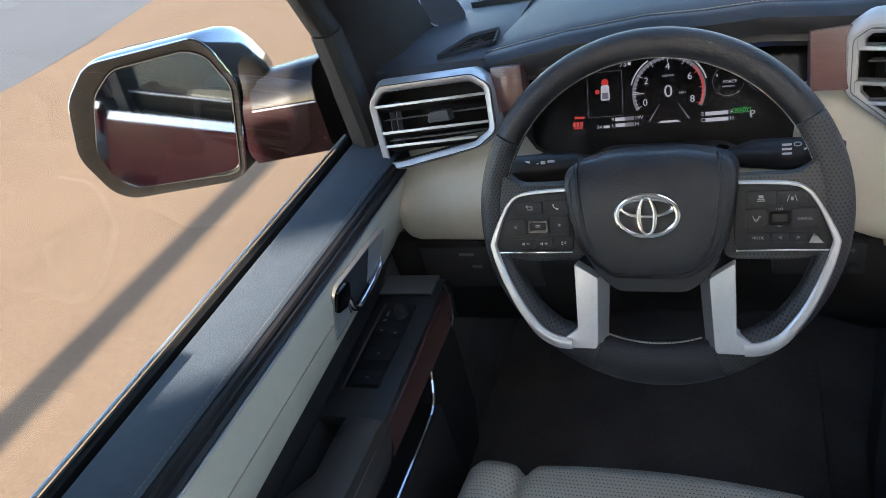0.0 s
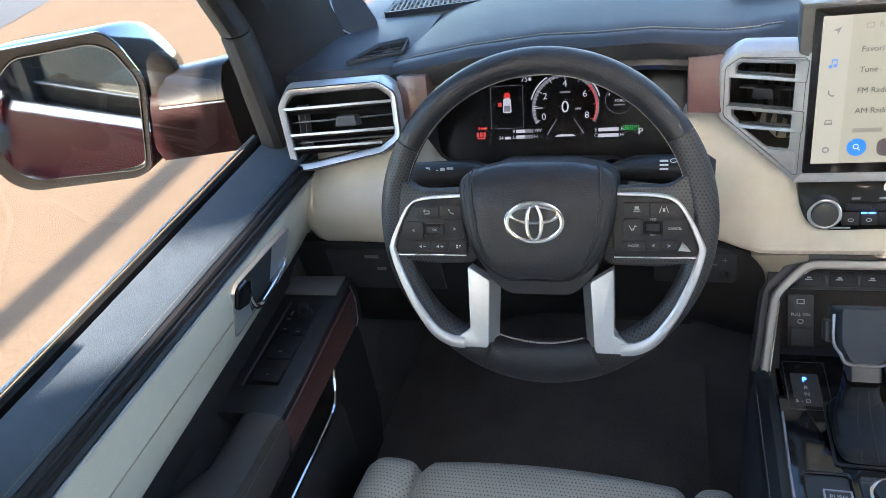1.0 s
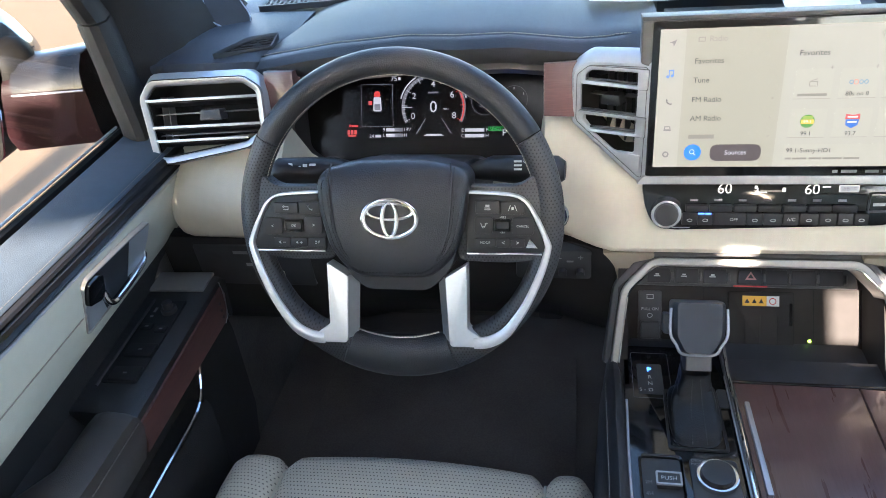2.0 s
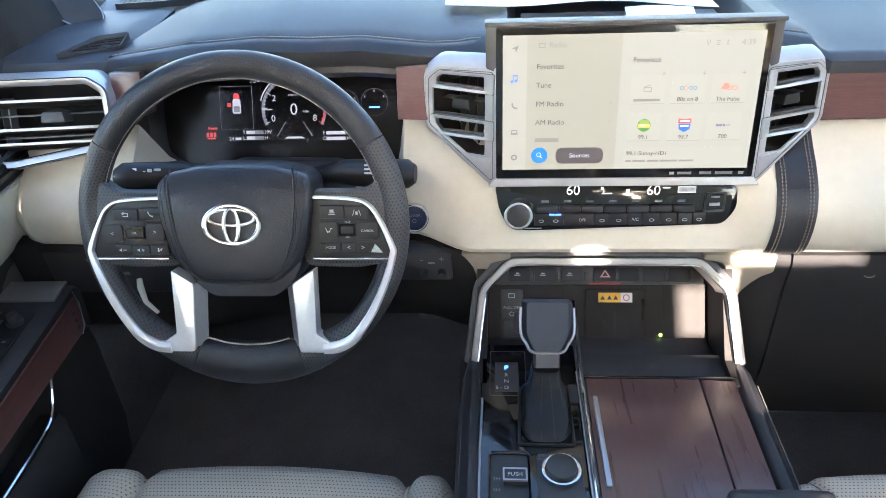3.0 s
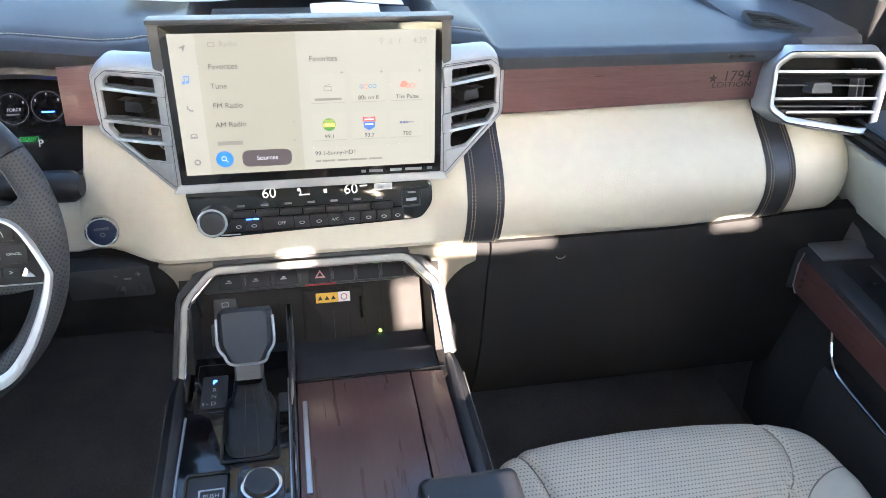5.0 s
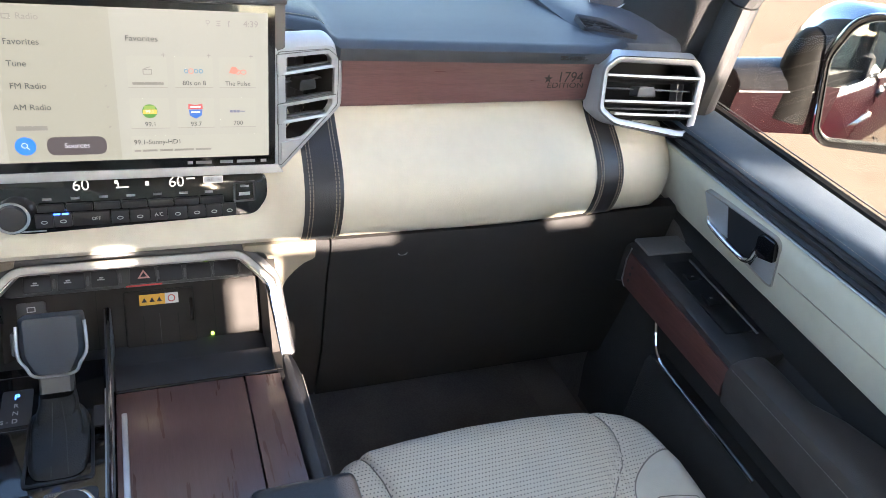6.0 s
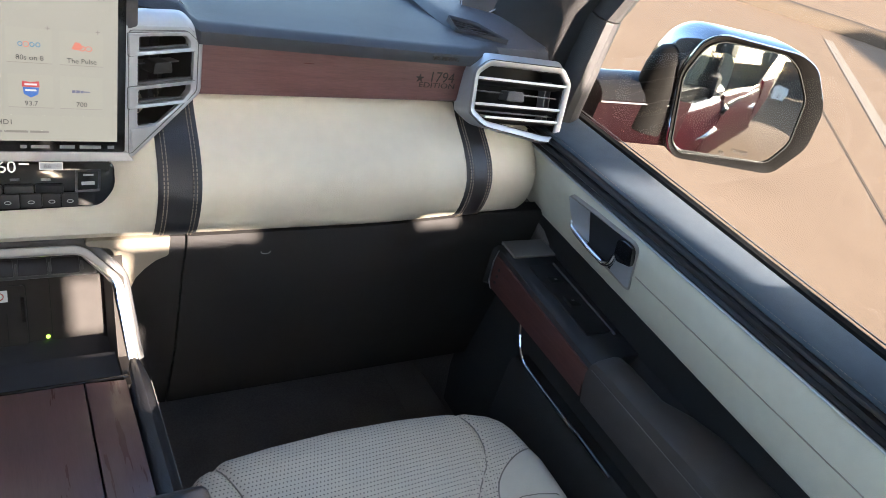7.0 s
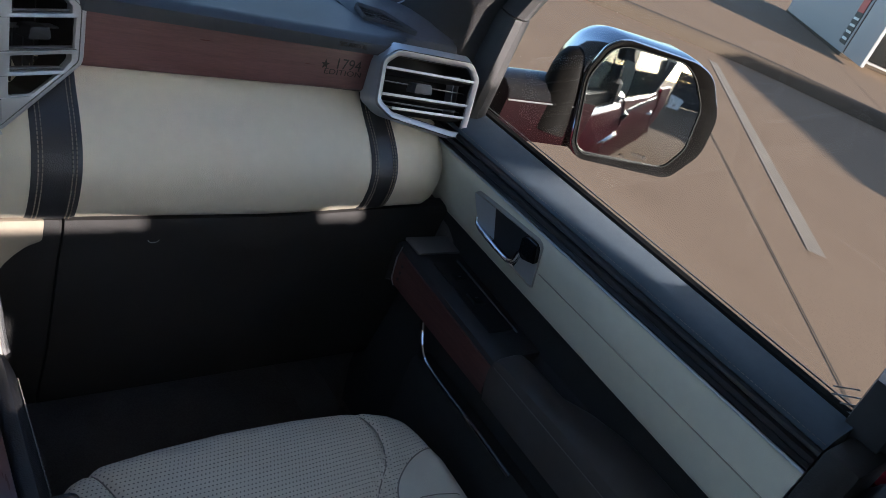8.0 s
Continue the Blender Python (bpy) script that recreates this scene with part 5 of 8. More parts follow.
for sx in (-1, 1):
    fl = (lambda pts: pts) if sx > 0 else (lambda pts: [(-x, y) for x, y in reversed(pts)])
    part("arm", prism(rounded(fl([(0.075, 0.040), (0.150, 0.040), (0.170, 0.058), (0.178, 0.03), (0.178, -0.045), (0.140, -0.052), (0.075, -0.05)]), 0.012), WH, -0.012, 0.011, 0.004), PERF, wheel, "perforated leather arm")
    part("key_pod", prism(rounded(fl([(0.086, 0.0315), (0.140, 0.0300), (0.154, 0.0225), (0.1665, 0.0035), (0.1775, -0.024), (0.1785, -0.0365), (0.170, -0.0395), (0.086, -0.0395)]), 0.006), WH, 0.0, 0.0155, 0.002), KEY_PLASTIC, wheel, "satin black key pod")
    path = [(0.088, 0.0335), (0.138, 0.0305), (0.156, 0.0225), (0.168, 0.004), (0.1805, -0.024), (0.181, -0.036), (0.172, -0.066), (0.158, -0.098), (0.144, -0.121), (0.130, -0.138), (0.112, -0.148), (0.094, -0.150)]
    wide = (0.0016, 0.0017, 0.002, 0.0024, 0.0035, 0.004, 0.0045, 0.005, 0.0056, 0.0064, 0.007, 0.007)
    pts, wd_ = smooth_path([(x, y, w) for (x, y), w in zip(path, wide)], 5), None
    secs = []
    for i, p in enumerate(pts):
        a, b = pts[max(0, i - 1)], pts[min(len(pts) - 1, i + 1)]
        d = Vector((b.x - a.x, b.y - a.y)).normalized()
        nx, ny = -d.y, d.x
        secs.append([WH @ Vector((sx * (p.x + nx * o * p.z), p.y + ny * o * p.z, h)) for o, h in ((-1, 0.004), (-1, 0.0185), (-0.6, 0.0205), (0.6, 0.0205), (1, 0.0185), (1, 0.004))])
    part("trim", loft(secs), SPOKE, wheel, "bright silver trim")
    part("spoke", prism(rounded(fl([(0.0600, -0.070), (0.0865, -0.053), (0.0865, -0.1325), (0.099, -0.1405), (0.110, -0.1490), (0.098, -0.1555), (0.066, -0.1555), (0.0640, -0.150)]), 0.003), WH, -0.004, 0.018, 0.0022, 3), SPOKE, wheel, "satin silver lower spoke")
    # the inward bevel's shade is put into its colour, a darker silver
    flank = [[WH @ Vector((sx * x, y, z)) for x, y, z in ((xa, y, 0.0165), (xa + 0.004, y, 0.0), (xb + 0.004, y, -0.006), (xb, y, 0.0015))] for y, xa, xb in ((-0.070, 0.0615, 0.0490), (-0.110, 0.0630, 0.0515), (-0.150, 0.0650, 0.0540))]
    part("spoke_flank", loft(flank), SILVER, wheel, "duller silver inner flank of the spoke")
# keys
def wheel_mark(k, kind, x, y, z):
    """A printed sign on a thumb key."""
    b = lambda cx, cy, w, h, a=0: box((0, 0, z), (w, h, 0.0003), 0, WH @ Matrix.Translation((cx, cy, 0)) @ Matrix.Rotation(radians(a), 4, "Z"))
    if kind in ("<", ">", "OK", "CANCEL", "MODE", "+RES", "-SET"):
        lettering("mark", kind, {1: 0.0070, 2: 0.0042, 6: 0.0038}.get(len(kind), 0.0042 if kind == "MODE" else 0.0034), WH, x, y, WHITE_INK, k, z)
    elif kind == "back":
        part("mark", join(b(x + 0.0005, y - 0.0018, 0.0065, 0.0008), b(x + 0.0035, y, 0.0008, 0.0042), b(x + 0.0008, y + 0.0018, 0.0058, 0.0008), b(x - 0.0026, y + 0.0026, 0.0028, 0.0008, 40), b(x - 0.0026, y + 0.0010, 0.0028, 0.0008, -40)), WHITE_INK, k)
    elif kind == "phone":
        part("mark", tube([WH @ Vector(p) for p in ((x - 0.0028, y + 0.0028, z), (x - 0.002, y, z), (x, y - 0.002, z), (x + 0.003, y - 0.0028, z))], [0.0011, 0.0006, 0.0006, 0.0011], 6), WHITE_INK, k)
    elif kind in ("vol-", "vol+"):
        bits = [prism([(x - 0.0042, y - 0.0007), (x - 0.0030, y - 0.0007), (x - 0.0014, y - 0.0020), (x - 0.0014, y + 0.0020), (x - 0.0030, y + 0.0007), (x - 0.0042, y + 0.0007)], WH, z - 0.0002, z + 0.0001), b(x + 0.0026, y, 0.0036, 0.0007)]
        if kind == "vol+":
            bits.append(b(x + 0.0026, y, 0.0007, 0.0036))
        part("mark", join(*bits), WHITE_INK, k)
    elif kind == "voice":
        part("mark", join(disc(WH, x - 0.001, y + 0.0012, 0.0010, z - 0.0002, z + 0.0001, 10), b(x - 0.001, y - 0.0012, 0.0022, 0.0015), b(x + 0.0018, y + 0.0006, 0.0006, 0.0028, -20), b(x + 0.0030, y + 0.0006, 0.0006, 0.0036, -20)), WHITE_INK, k)
    elif kind == "car":
        part("mark", join(b(x, y + 0.0018, 0.0046, 0.0026), b(x, y - 0.0008, 0.0066, 0.0010), b(x, y - 0.0028, 0.0078, 0.0008)), WHITE_INK, k)
    elif kind == "lane":
        part("mark", join(b(x - 0.0036, y, 0.0008, 0.007, -18), b(x + 0.0036, y, 0.0008, 0.007, 18), b(x, y - 0.0005, 0.0026, 0.0036)), WHITE_INK, k)
    elif kind == "assist":
        part("mark", join(b(x - 0.002, y, 0.0009, 0.0068, 25), b(x + 0.002, y, 0.0009, 0.0068, -25), b(x, y - 0.001, 0.0048, 0.0009), b(x + 0.0035, y + 0.002, 0.003, 0.0009)), WHITE_INK, k)


THUMB_KEYS = (("back", -0.1500, 0.0068, -0.1190, 0.0208), ("phone", -0.1176, 0.0074, -0.0890, 0.0222), ("<", -0.1650, -0.0195, -0.1400, 0.0022), ("OK", -0.1372, -0.0150, -0.1136, -0.0005), (">", -0.1112, -0.0180, -0.0890, 0.0040),
        ("vol-", -0.1530, -0.0345, -0.1316, -0.0228), ("vol+", -0.1308, -0.0345, -0.1096, -0.0228), ("voice", -0.1088, -0.0345, -0.0862, -0.0225),
        ("car", 0.0980, 0.0085, 0.1262, 0.0238), ("lane", 0.1272, 0.0080, 0.1550, 0.0230), ("assist", 0.0965, -0.0155, 0.1180, 0.0052), ("set", 0.1200, -0.0118, 0.1388, 0.0025), ("CANCEL", 0.1402, -0.0165, 0.1655, 0.0048),
        ("MODE", 0.0965, -0.0315, 0.1210, -0.0205), ("<", 0.1218, -0.0315, 0.1382, -0.0205), (">", 0.1390, -0.0315, 0.1545, -0.0205))
for kind, x0, y0, x1, y1 in THUMB_KEYS:
    low = y1 < -0.015
    z1 = 0.0172 if low else 0.0190
    k = part("key", prism(rounded([(x0, y0), (x1, y0), (x1, y1), (x0, y1)], 0.0045 if kind in ("<", ">", "CANCEL", "assist") and not low else 0.0018, 3), WH, 0.013, z1, 0.0012), KEY_PLASTIC if low else WHEEL_KEY, wheel)
    cx_, cy_ = (x0 + x1) / 2, (y0 + y1) / 2
    wheel_mark(k, kind, cx_, cy_, z1 + 0.0002)
    if kind in ("OK", "set"):
        part("key_slot", ringed(rounded([(x0, y0), (x1, y0), (x1, y1), (x0, y1)], 0.002, 3), rounded([(x0 + 0.002, y0 + 0.003), (x1 - 0.002, y0 + 0.003), (x1 - 0.002, y1 - 0.003), (x0 + 0.002, y1 - 0.003)], 0.0015, 3), WH, 0.0185, 0.0205), PIANO, k, "gloss rim of the rocker")
        wheel_mark(k, "+RES" if kind == "set" else "", cx_, y1 + 0.0015, 0.0162)
        wheel_mark(k, "-SET" if kind == "set" else "", cx_, y0 - 0.0018, 0.0162)
part("key_blade", prism([(0.1560, -0.0315), (0.1705, -0.0320), (0.1610, -0.0205)], WH, 0.014, 0.0182, 0.0008), CHROME, wheel, "bright chip beside the lower keys")
for sx in (-1, 1):
    part("pod_line", box((sx * 0.131, -0.0392, 0.0145), (0.088, 0.0020, 0.006), 0.0006, WH), CHROME, wheel, "bright line under the keys")
# hub
hub_o = [(-0.081, 0.062), (-0.04, 0.071), (0.04, 0.071), (0.081, 0.062), (0.092, 0.050), (0.089, 0.012), (0.079, -0.030), (0.064, -0.052), (0.042, -0.068), (-0.042, -0.068), (-0.064, -0.052), (-0.079, -0.030), (-0.089, 0.012), (-0.092, 0.050)]
hub_r = rounded(hub_o, 0.010, 3)
hs = []
for k, z in ((1.0, -0.03), (1.0, 0.022), (0.985, 0.0275), (0.955, 0.031), (0.90, 0.033), (0.6, 0.0345), (0.25, 0.0352)):
    hs.append([WH @ Vector((x * k, 0.002 + (y - 0.002) * k, z - 7.0 * max(0.0, (0.002 + (y - 0.002) * k) - 0.024) ** 2)) for x, y in hub_r])
hub = part("hub", loft(hs), LEATHER, wheel, "padded black leather hub")
part("hub_shell", prism([(x * 0.9, y * 0.97 - (0.022 if y < 0 else 0.012)) for x, y in hub_r], WH, -0.06, 0.012, 0.004), BLACK, wheel, "dark lower skirt of the hub")
part("stitching", stitches([WH @ Vector((x * 0.905, 0.002 + (y - 0.002) * 0.905, 0.0333)) for x, y in hub_r[hub_r.index(min(hub_r, key=lambda p: abs(p[0] - 0.089) + abs(p[1] - 0.012))):] if y < 0.058], 0.0042, 0.003, 0.0006), TRIM, hub)
for sx in (-1, 1):
    part("welt", tube([WH @ Vector((sx * x, y, z)) for x, y, z in ((0.071, 0.068, 0.026), (0.0735, 0.056, 0.0328), (0.073, 0.03, 0.034), (0.068, -0.01, 0.034), (0.060, -0.034, 0.0335), (0.042, -0.060, 0.031))], 0.0012, 6), LEATHER, hub)
    part("stitching", stitches([WH @ Vector((sx * x, y, z)) for x, y, z in ((0.0765, 0.062, 0.030), (0.0765, 0.056, 0.0325), (0.076, 0.03, 0.034), (0.071, -0.01, 0.034), (0.063, -0.034, 0.0335), (0.045, -0.058, 0.032))], 0.0045, 0.0032, 0.0006), TRIM, hub)
EM = WH @ Matrix.Translation((0.0, 0.0050, 0.0345))
emblem = part("emblem", oval(EM, 0, 0, 0.0350, 0.0250, 0.0064, 0.0054, 0, 0.0046, 56, 0.0021), CHROME, wheel, "oval chrome emblem")
part("emblem_loop", oval(EM, 0, 0.0085, 0.0300, 0.0115, 0.0054, 0.0042, 0.0004, 0.0042, 48, 0.0017), CHROME, emblem)
part("emblem_loop", oval(EM, 0, -0.001, 0.0112, 0.0215, 0.0054, 0.0036, 0.0004, 0.0046, 48, 0.0016), CHROME, emblem)
# column and stalks
col = thing("steering_column", (0.0, 0.93, 1.30), "black steering column shroud behind the wheel", "steering column")
part("shroud", loft([[(x * w, y, z0 + z * h) for x, z in ((-1, -0.6), (-0.7, -1), (0.7, -1), (1, -0.6), (1, 0.5), (0.7, 1), (-0.7, 1), (-1, 0.5))] for y, w, h, z0 in ((0.815, 0.062, 0.055, 1.315), (0.90, 0.075, 0.062, 1.285), (1.02, 0.085, 0.062, 1.235), (1.10, 0.09, 0.06, 1.21))]), BLACK, col)
for sx, z in ((-1, 1.350), (1, 1.340)):
    st = thing("stalk", (sx * 0.12, 0.88, z), "black control stalk with white marks beside the wheel" if sx < 0 else "black wiper stalk with white marks beside the wheel", "control stalk", "column stalks")
    tip = 0.184 if sx < 0 else 0.197
    yt = 0.866 if sx < 0 else 0.888
    part("lever", tube([(sx * 0.05, yt + 0.06, z - 0.035), (sx * 0.08, yt + 0.035, z - 0.012), (sx * 0.105, yt + 0.022, z - 0.002), (sx * 0.14, yt + 0.010, z + 0.002), (sx * (tip - 0.010), yt, z + 0.006), (sx * tip, yt - 0.001, z + 0.006)], [0.009, 0.012, 0.0170, 0.0190, 0.0190, 0.012], 14, flat=1.0), KEY_PLASTIC, st)
    SM = face((sx * 0.145 + (0.006 if sx < 0 else -0.018), yt - 0.0080, z + 0.0138), 32)
    if sx < 0:
        part("mark", join(disc(SM, -0.029, 0.004, 0.0024, 0, 0.0012, 12), *[box((-0.029 + 0.0042 * math.cos(a * math.pi / 4), 0.004 + 0.0042 * math.sin(a * math.pi / 4), 0.0008), (0.0012, 0.0012, 0.0006), 0, SM) for a in range(8)]), WHITE_INK, st)
        for x, y, w, h in ((-0.016, 0.006, 0.006, 0.004), (-0.016, -0.002, 0.006, 0.003), (-0.003, 0.004, 0.003, 0.0012), (0.004, 0.005, 0.006, 0.004), (0.014, 0.006, 0.009, 0.003)):
            plate("mark", SM, x - w / 2, y - h / 2, x + w / 2, y + h / 2, WHITE_INK, st, 0.0012, 0.0008)
    else:
        for i, y in enumerate((0.008, 0.003, -0.002)):
            plate("mark", SM, 0.006, y - 0.0012, 0.016, y + 0.0012, WHITE_INK, st, 0.0012)
        part("mark", oval(SM, 0.022, 0.008, 0.0042, 0.0026, 0.0008, 0.0008, 0.0006, 0.0012, 16), WHITE_INK, st)
        plate("mark", SM, 0.028, 0.001, 0.038, 0.0035, WHITE_INK, st, 0.0012)



# ---- centre console ----
TOP = 1.068
UP = Matrix.Translation((0, 0, TOP))          # frame of the console's top: x right, y ahead, z up
console = thing("centre_console", (0.45, 0.75, 0.62), "black and walnut centre console under a satin taupe arch", "centre console")
part("base", join(box((0.452, 0.50, 0.82), (0.345, 0.78, 0.44), 0.02), box((0.452, 0.99, 0.84), (0.345, 0.22, 0.40), 0.02)), BLACK, console)
ARCH = face((0.452, 0.850, 1.068), 33)
out_ = [(-0.190, -0.012), (-0.177, 0.099), (-0.135, 0.1435), (0.135, 0.1435), (0.177, 0.099), (0.190, -0.012)]
in_ = [(-0.179, -0.012), (-0.1668, 0.0955), (-0.1310, 0.1330), (0.1310, 0.1330), (0.1668, 0.0955), (0.179, -0.012)]


def arch_pts(p, r):
    a = rounded(p, r, 5)
    return [p[0]] + a[6:-6] + [p[-1]]


ao, ai = arch_pts(out_, 0.014), arch_pts(in_, 0.010)
arch = part("arch", prism(ao + ai[::-1], ARCH, -0.045, 0.004, 0.0035, 3), ARCH_GREY, console, "satin taupe arch frame")
part("arch_line", tube([ARCH @ Vector((x, y, 0.005)) for x, y in ai], 0.0013, 6), CHROME, arch, "bright inner line")
part("arch_shoulder", prism([(x * 1.05, y * 1.03 + 0.006) for x, y in ao] + [(x, y) for x, y in ao[::-1]], ARCH, -0.05, -0.010, 0.005), DARK, console, "dark moulding round the arch")
BIN = face((0.452, 0.965, 1.09), 35)
binw = part("bin_panel", prism([(-0.172, -0.145), (0.172, -0.145), (0.172, 0.02), (-0.172, 0.02)], BIN, -0.012, 0.0), BIN_PLASTIC, console, "dark inclined panel in the arch")
part("switch_strip", prism(rounded([(-0.158, 0.020), (0.158, 0.020), (0.150, 0.050), (-0.150, 0.050)], 0.006), BIN, -0.01, 0.012, 0.003), BLACK, console, "black switch row under the arch")
row = console.children[-1]
for x in (-0.118, -0.078, -0.038, 0.010, 0.045, 0.083, 0.120):
    part("toggle", prism(rounded([(x - 0.017, 0.024), (x + 0.017, 0.024), (x + 0.016, 0.046), (x - 0.016, 0.046)], 0.002), BIN, 0.010, 0.016, 0.002), KEY_PLASTIC, row)
    part("rib", box((x + 0.0195, 0.034, 0.015), (0.003, 0.012, 0.006), 0.001, BIN), DARK, row)
part("hazard_mark", ringed([(0.003, 0.031), (0.019, 0.031), (0.011, 0.043)], [(0.0068, 0.0332), (0.0152, 0.0332), (0.011, 0.0395)], BIN, 0.0155, 0.0166), mat("pale red ink", (0.6, 0.3, 0.27), 0.5), row, "hazard triangle")
part("hazard_line", box((0.011, 0.0215, 0.0135), (0.046, 0.0022, 0.002), 0, BIN), RED_INK, row, "red line under the hazard key")
for x in (-0.1207, -0.0823, -0.0421):
    plate("mark", BIN, x - 0.0045, 0.0335, x + 0.0045, 0.0350, WHITE_INK, row, 0.0166)
    plate("mark", BIN, x - 0.0022, 0.0358, x + 0.0030, 0.0380, WHITE_INK, row, 0.0166, 0.0008)
door_c = part("charger_door", prism(rounded([(-0.0165, -0.135), (0.074, -0.135), (0.073, 0.0125), (-0.0165, 0.0125)], 0.004), BIN, -0.002, 0.003, 0.001), BIN_PLASTIC, console, "dark upright charger door")
plate("label_plate", BIN, 0.0025, -0.0072, 0.036, 0.0076, YELLOW, door_c, 0.0036, label="yellow warning label")
plate("label_plate", BIN, 0.036, -0.0072, 0.0535, 0.0076, PAPER, door_c, 0.0036)
for x in (0.009, 0.019, 0.0285):
    part("mark", prism([(x - 0.0035, -0.003), (x + 0.0035, -0.003), (x, 0.0035)], BIN, 0.0034, 0.0038), DARK_INK, door_c)
part("mark", oval(BIN, 0.0445, 0.0, 0.005, 0.005, 0.0012, 0.0012, 0.0034, 0.0038, 16), RED_INK, door_c)
plate("slot", BIN, 0.0675, -0.0344, 0.0715, -0.0023, GLOSS, door_c, 0.0034, 0.001)
plate("groove", BIN, 0.027, -0.062, 0.0278, -0.02, BLACK, door_c, 0.0034)
part("mark", oval(BIN, 0.028, -0.075, 0.008, 0.010, 0.0008, 0.0008, 0.003, 0.0034, 20), GREY_INK, door_c)
part("led", disc(BIN, 0.0957, -0.0565, 0.0024, 0.0, 0.0012, 16), glow("green light", (0.45, 0.95, 0.05), 0.7), console, "small green light")
brake = part("brake_switch", prism(rounded([(-0.146, -0.064), (-0.112, -0.064), (-0.112, 0.012), (-0.146, 0.012)], 0.004), BIN, -0.002, 0.004, 0.0015), BLACK, console, "black parking brake switch")
part("switch_lip", prism(rounded([(-0.143, -0.060), (-0.115, -0.060), (-0.115, -0.034), (-0.143, -0.034)], 0.003), BIN, 0.003, 0.012, 0.003), BLACK, brake)
lettering("mark", "PULL ON", 0.0062, BIN, -0.129, -0.016, WHITE_INK, brake, 0.0043)
part("mark", oval(BIN, -0.129, -0.0255, 0.004, 0.0035, 0.0009, 0.0009, 0.004, 0.0044, 16), WHITE_INK, brake)
part("mark", ringed([(-0.134, -0.001), (-0.124, -0.001), (-0.124, 0.006), (-0.134, 0.006)], [(-0.133, 0.0), (-0.125, 0.0), (-0.125, 0.005), (-0.133, 0.005)], BIN, 0.004, 0.0044), WHITE_INK, brake)
# bin walls
part("bin_wall", prism([(0.80, -0.10), (0.90, -0.10), (1.0, 0.04), (0.93, 0.10), (0.85, 0.0), (0.80, 0.0)], Matrix(((0, 0, 1, 0), (1, 0, 0, 0), (0, 1, 0, TOP), (0, 0, 0, 1))), 0.618, 0.632), BIN_PLASTIC, console)
part("bin_wall", prism([(0.80, -0.10), (0.90, -0.10), (1.0, 0.04), (0.93, 0.10), (0.85, 0.0), (0.80, 0.0)], Matrix(((0, 0, 1, 0), (1, 0, 0, 0), (0, 1, 0, TOP), (0, 0, 0, 1))), 0.272, 0.286), BIN_PLASTIC, console)
part("divider", prism([(0.55, -0.03), (0.93, -0.06), (0.945, 0.030), (0.90, 0.022), (0.83, 0.0055), (0.55, 0.004)], Matrix(((0, 0, 1, 0), (1, 0, 0, 0), (0, 1, 0, TOP), (0, 0, 0, 1))), 0.410, 0.4185), DARK, console, "dark divider rail")
part("divider_line", tube([(0.4145, y, TOP + z) for y, z in ((0.55, 0.005), (0.70, 0.0055), (0.83, 0.007), (0.90, 0.0235), (0.943, 0.032))], 0.0024, 8), CHROME, console, "bright rail edge")
part("divider_line", tube([(0.4095, y, TOP + z) for y, z in ((0.55, 0.0035), (0.70, 0.0035), (0.82, 0.004))], 0.0014, 8), SILVER, console, "bright rail edge")
# walnut lid, gloss shifter deck
lid = part("lid", prism([(0.4195, 0.40), (0.5705, 0.40), (0.5735, 0.810), (0.4205, 0.810)], UP, -0.012, 0.002, 0.0015), WOOD_LID, console, "walnut sliding lid")
part("lid_bar", prism(rounded([(0.4265, 0.627), (0.4335, 0.627), (0.4325, 0.772), (0.4265, 0.772)], 0.0015), UP, 0.001, 0.007, 0.0012), SILVER, lid, "satin silver grip bar")
part("lid_side", prism([(0.5725, 0.40), (0.621, 0.40), (0.620, 0.807), (0.5755, 0.810)], UP, -0.012, 0.002, 0.0015), WOOD_LID, console, "fixed walnut strip")
part("tray_floor", prism([(0.4195, 0.812), (0.6205, 0.809), (0.6205, 0.875), (0.4195, 0.875)], UP, -0.030, -0.012, 0.001), BLACK, console, "black tray floor")
part("door_groove", ringed(rounded([(-0.0178, -0.1363), (0.0753, -0.1363), (0.0743, 0.0138), (-0.0178, 0.0138)], 0.004), rounded([(-0.0165, -0.135), (0.074, -0.135), (0.073, 0.0125), (-0.0165, 0.0125)], 0.004), BIN, -0.001, 0.0009), VOID, door_c, "dark gap round the door")
for gx in (0.006, 0.051):
    plate("groove", BIN, gx, -0.130, gx + 0.0009, -0.022, VOID, door_c, 0.0033)
for gx in (-0.052, 0.1005):
    plate("groove", BIN, gx, -0.140, gx + 0.0009, 0.018, VOID, binw, 0.0004)
part("lid_edge", box((0.52, 0.8125, TOP - 0.012), (0.21, 0.004, 0.03), 0.001), GLOSS, console)
deck = part("deck", prism(rounded([(0.277, 0.40), (0.411, 0.40), (0.411, 0.880), (0.279, 0.880)], 0.004), UP, -0.02, 0.0, 0.0015), GLOSS, console, "gloss black shifter deck")
part("deck_line", tube([(0.2785, 0.44, TOP + 0.001), (0.2785, 0.68, TOP + 0.001), (0.2805, 0.77, TOP + 0.001)], 0.0018, 6), SILVER, console)
PRND = glow("selector blue", (0.05, 0.2, 1.0), 1.0)
plate("selector_field", UP, 0.297, 0.783, 0.330, 0.842, BLACK, deck, 0.0004, 0.003)
lettering("mark", "P", 0.0115, UP, 0.313, 0.830, PRND, deck, 0.0007)
for ch, y in (("R", 0.8155), ("N", 0.8035), ("D", 0.791)):
    lettering("mark", ch, 0.009, UP, 0.313, y, WHITE_INK, deck, 0.0007)
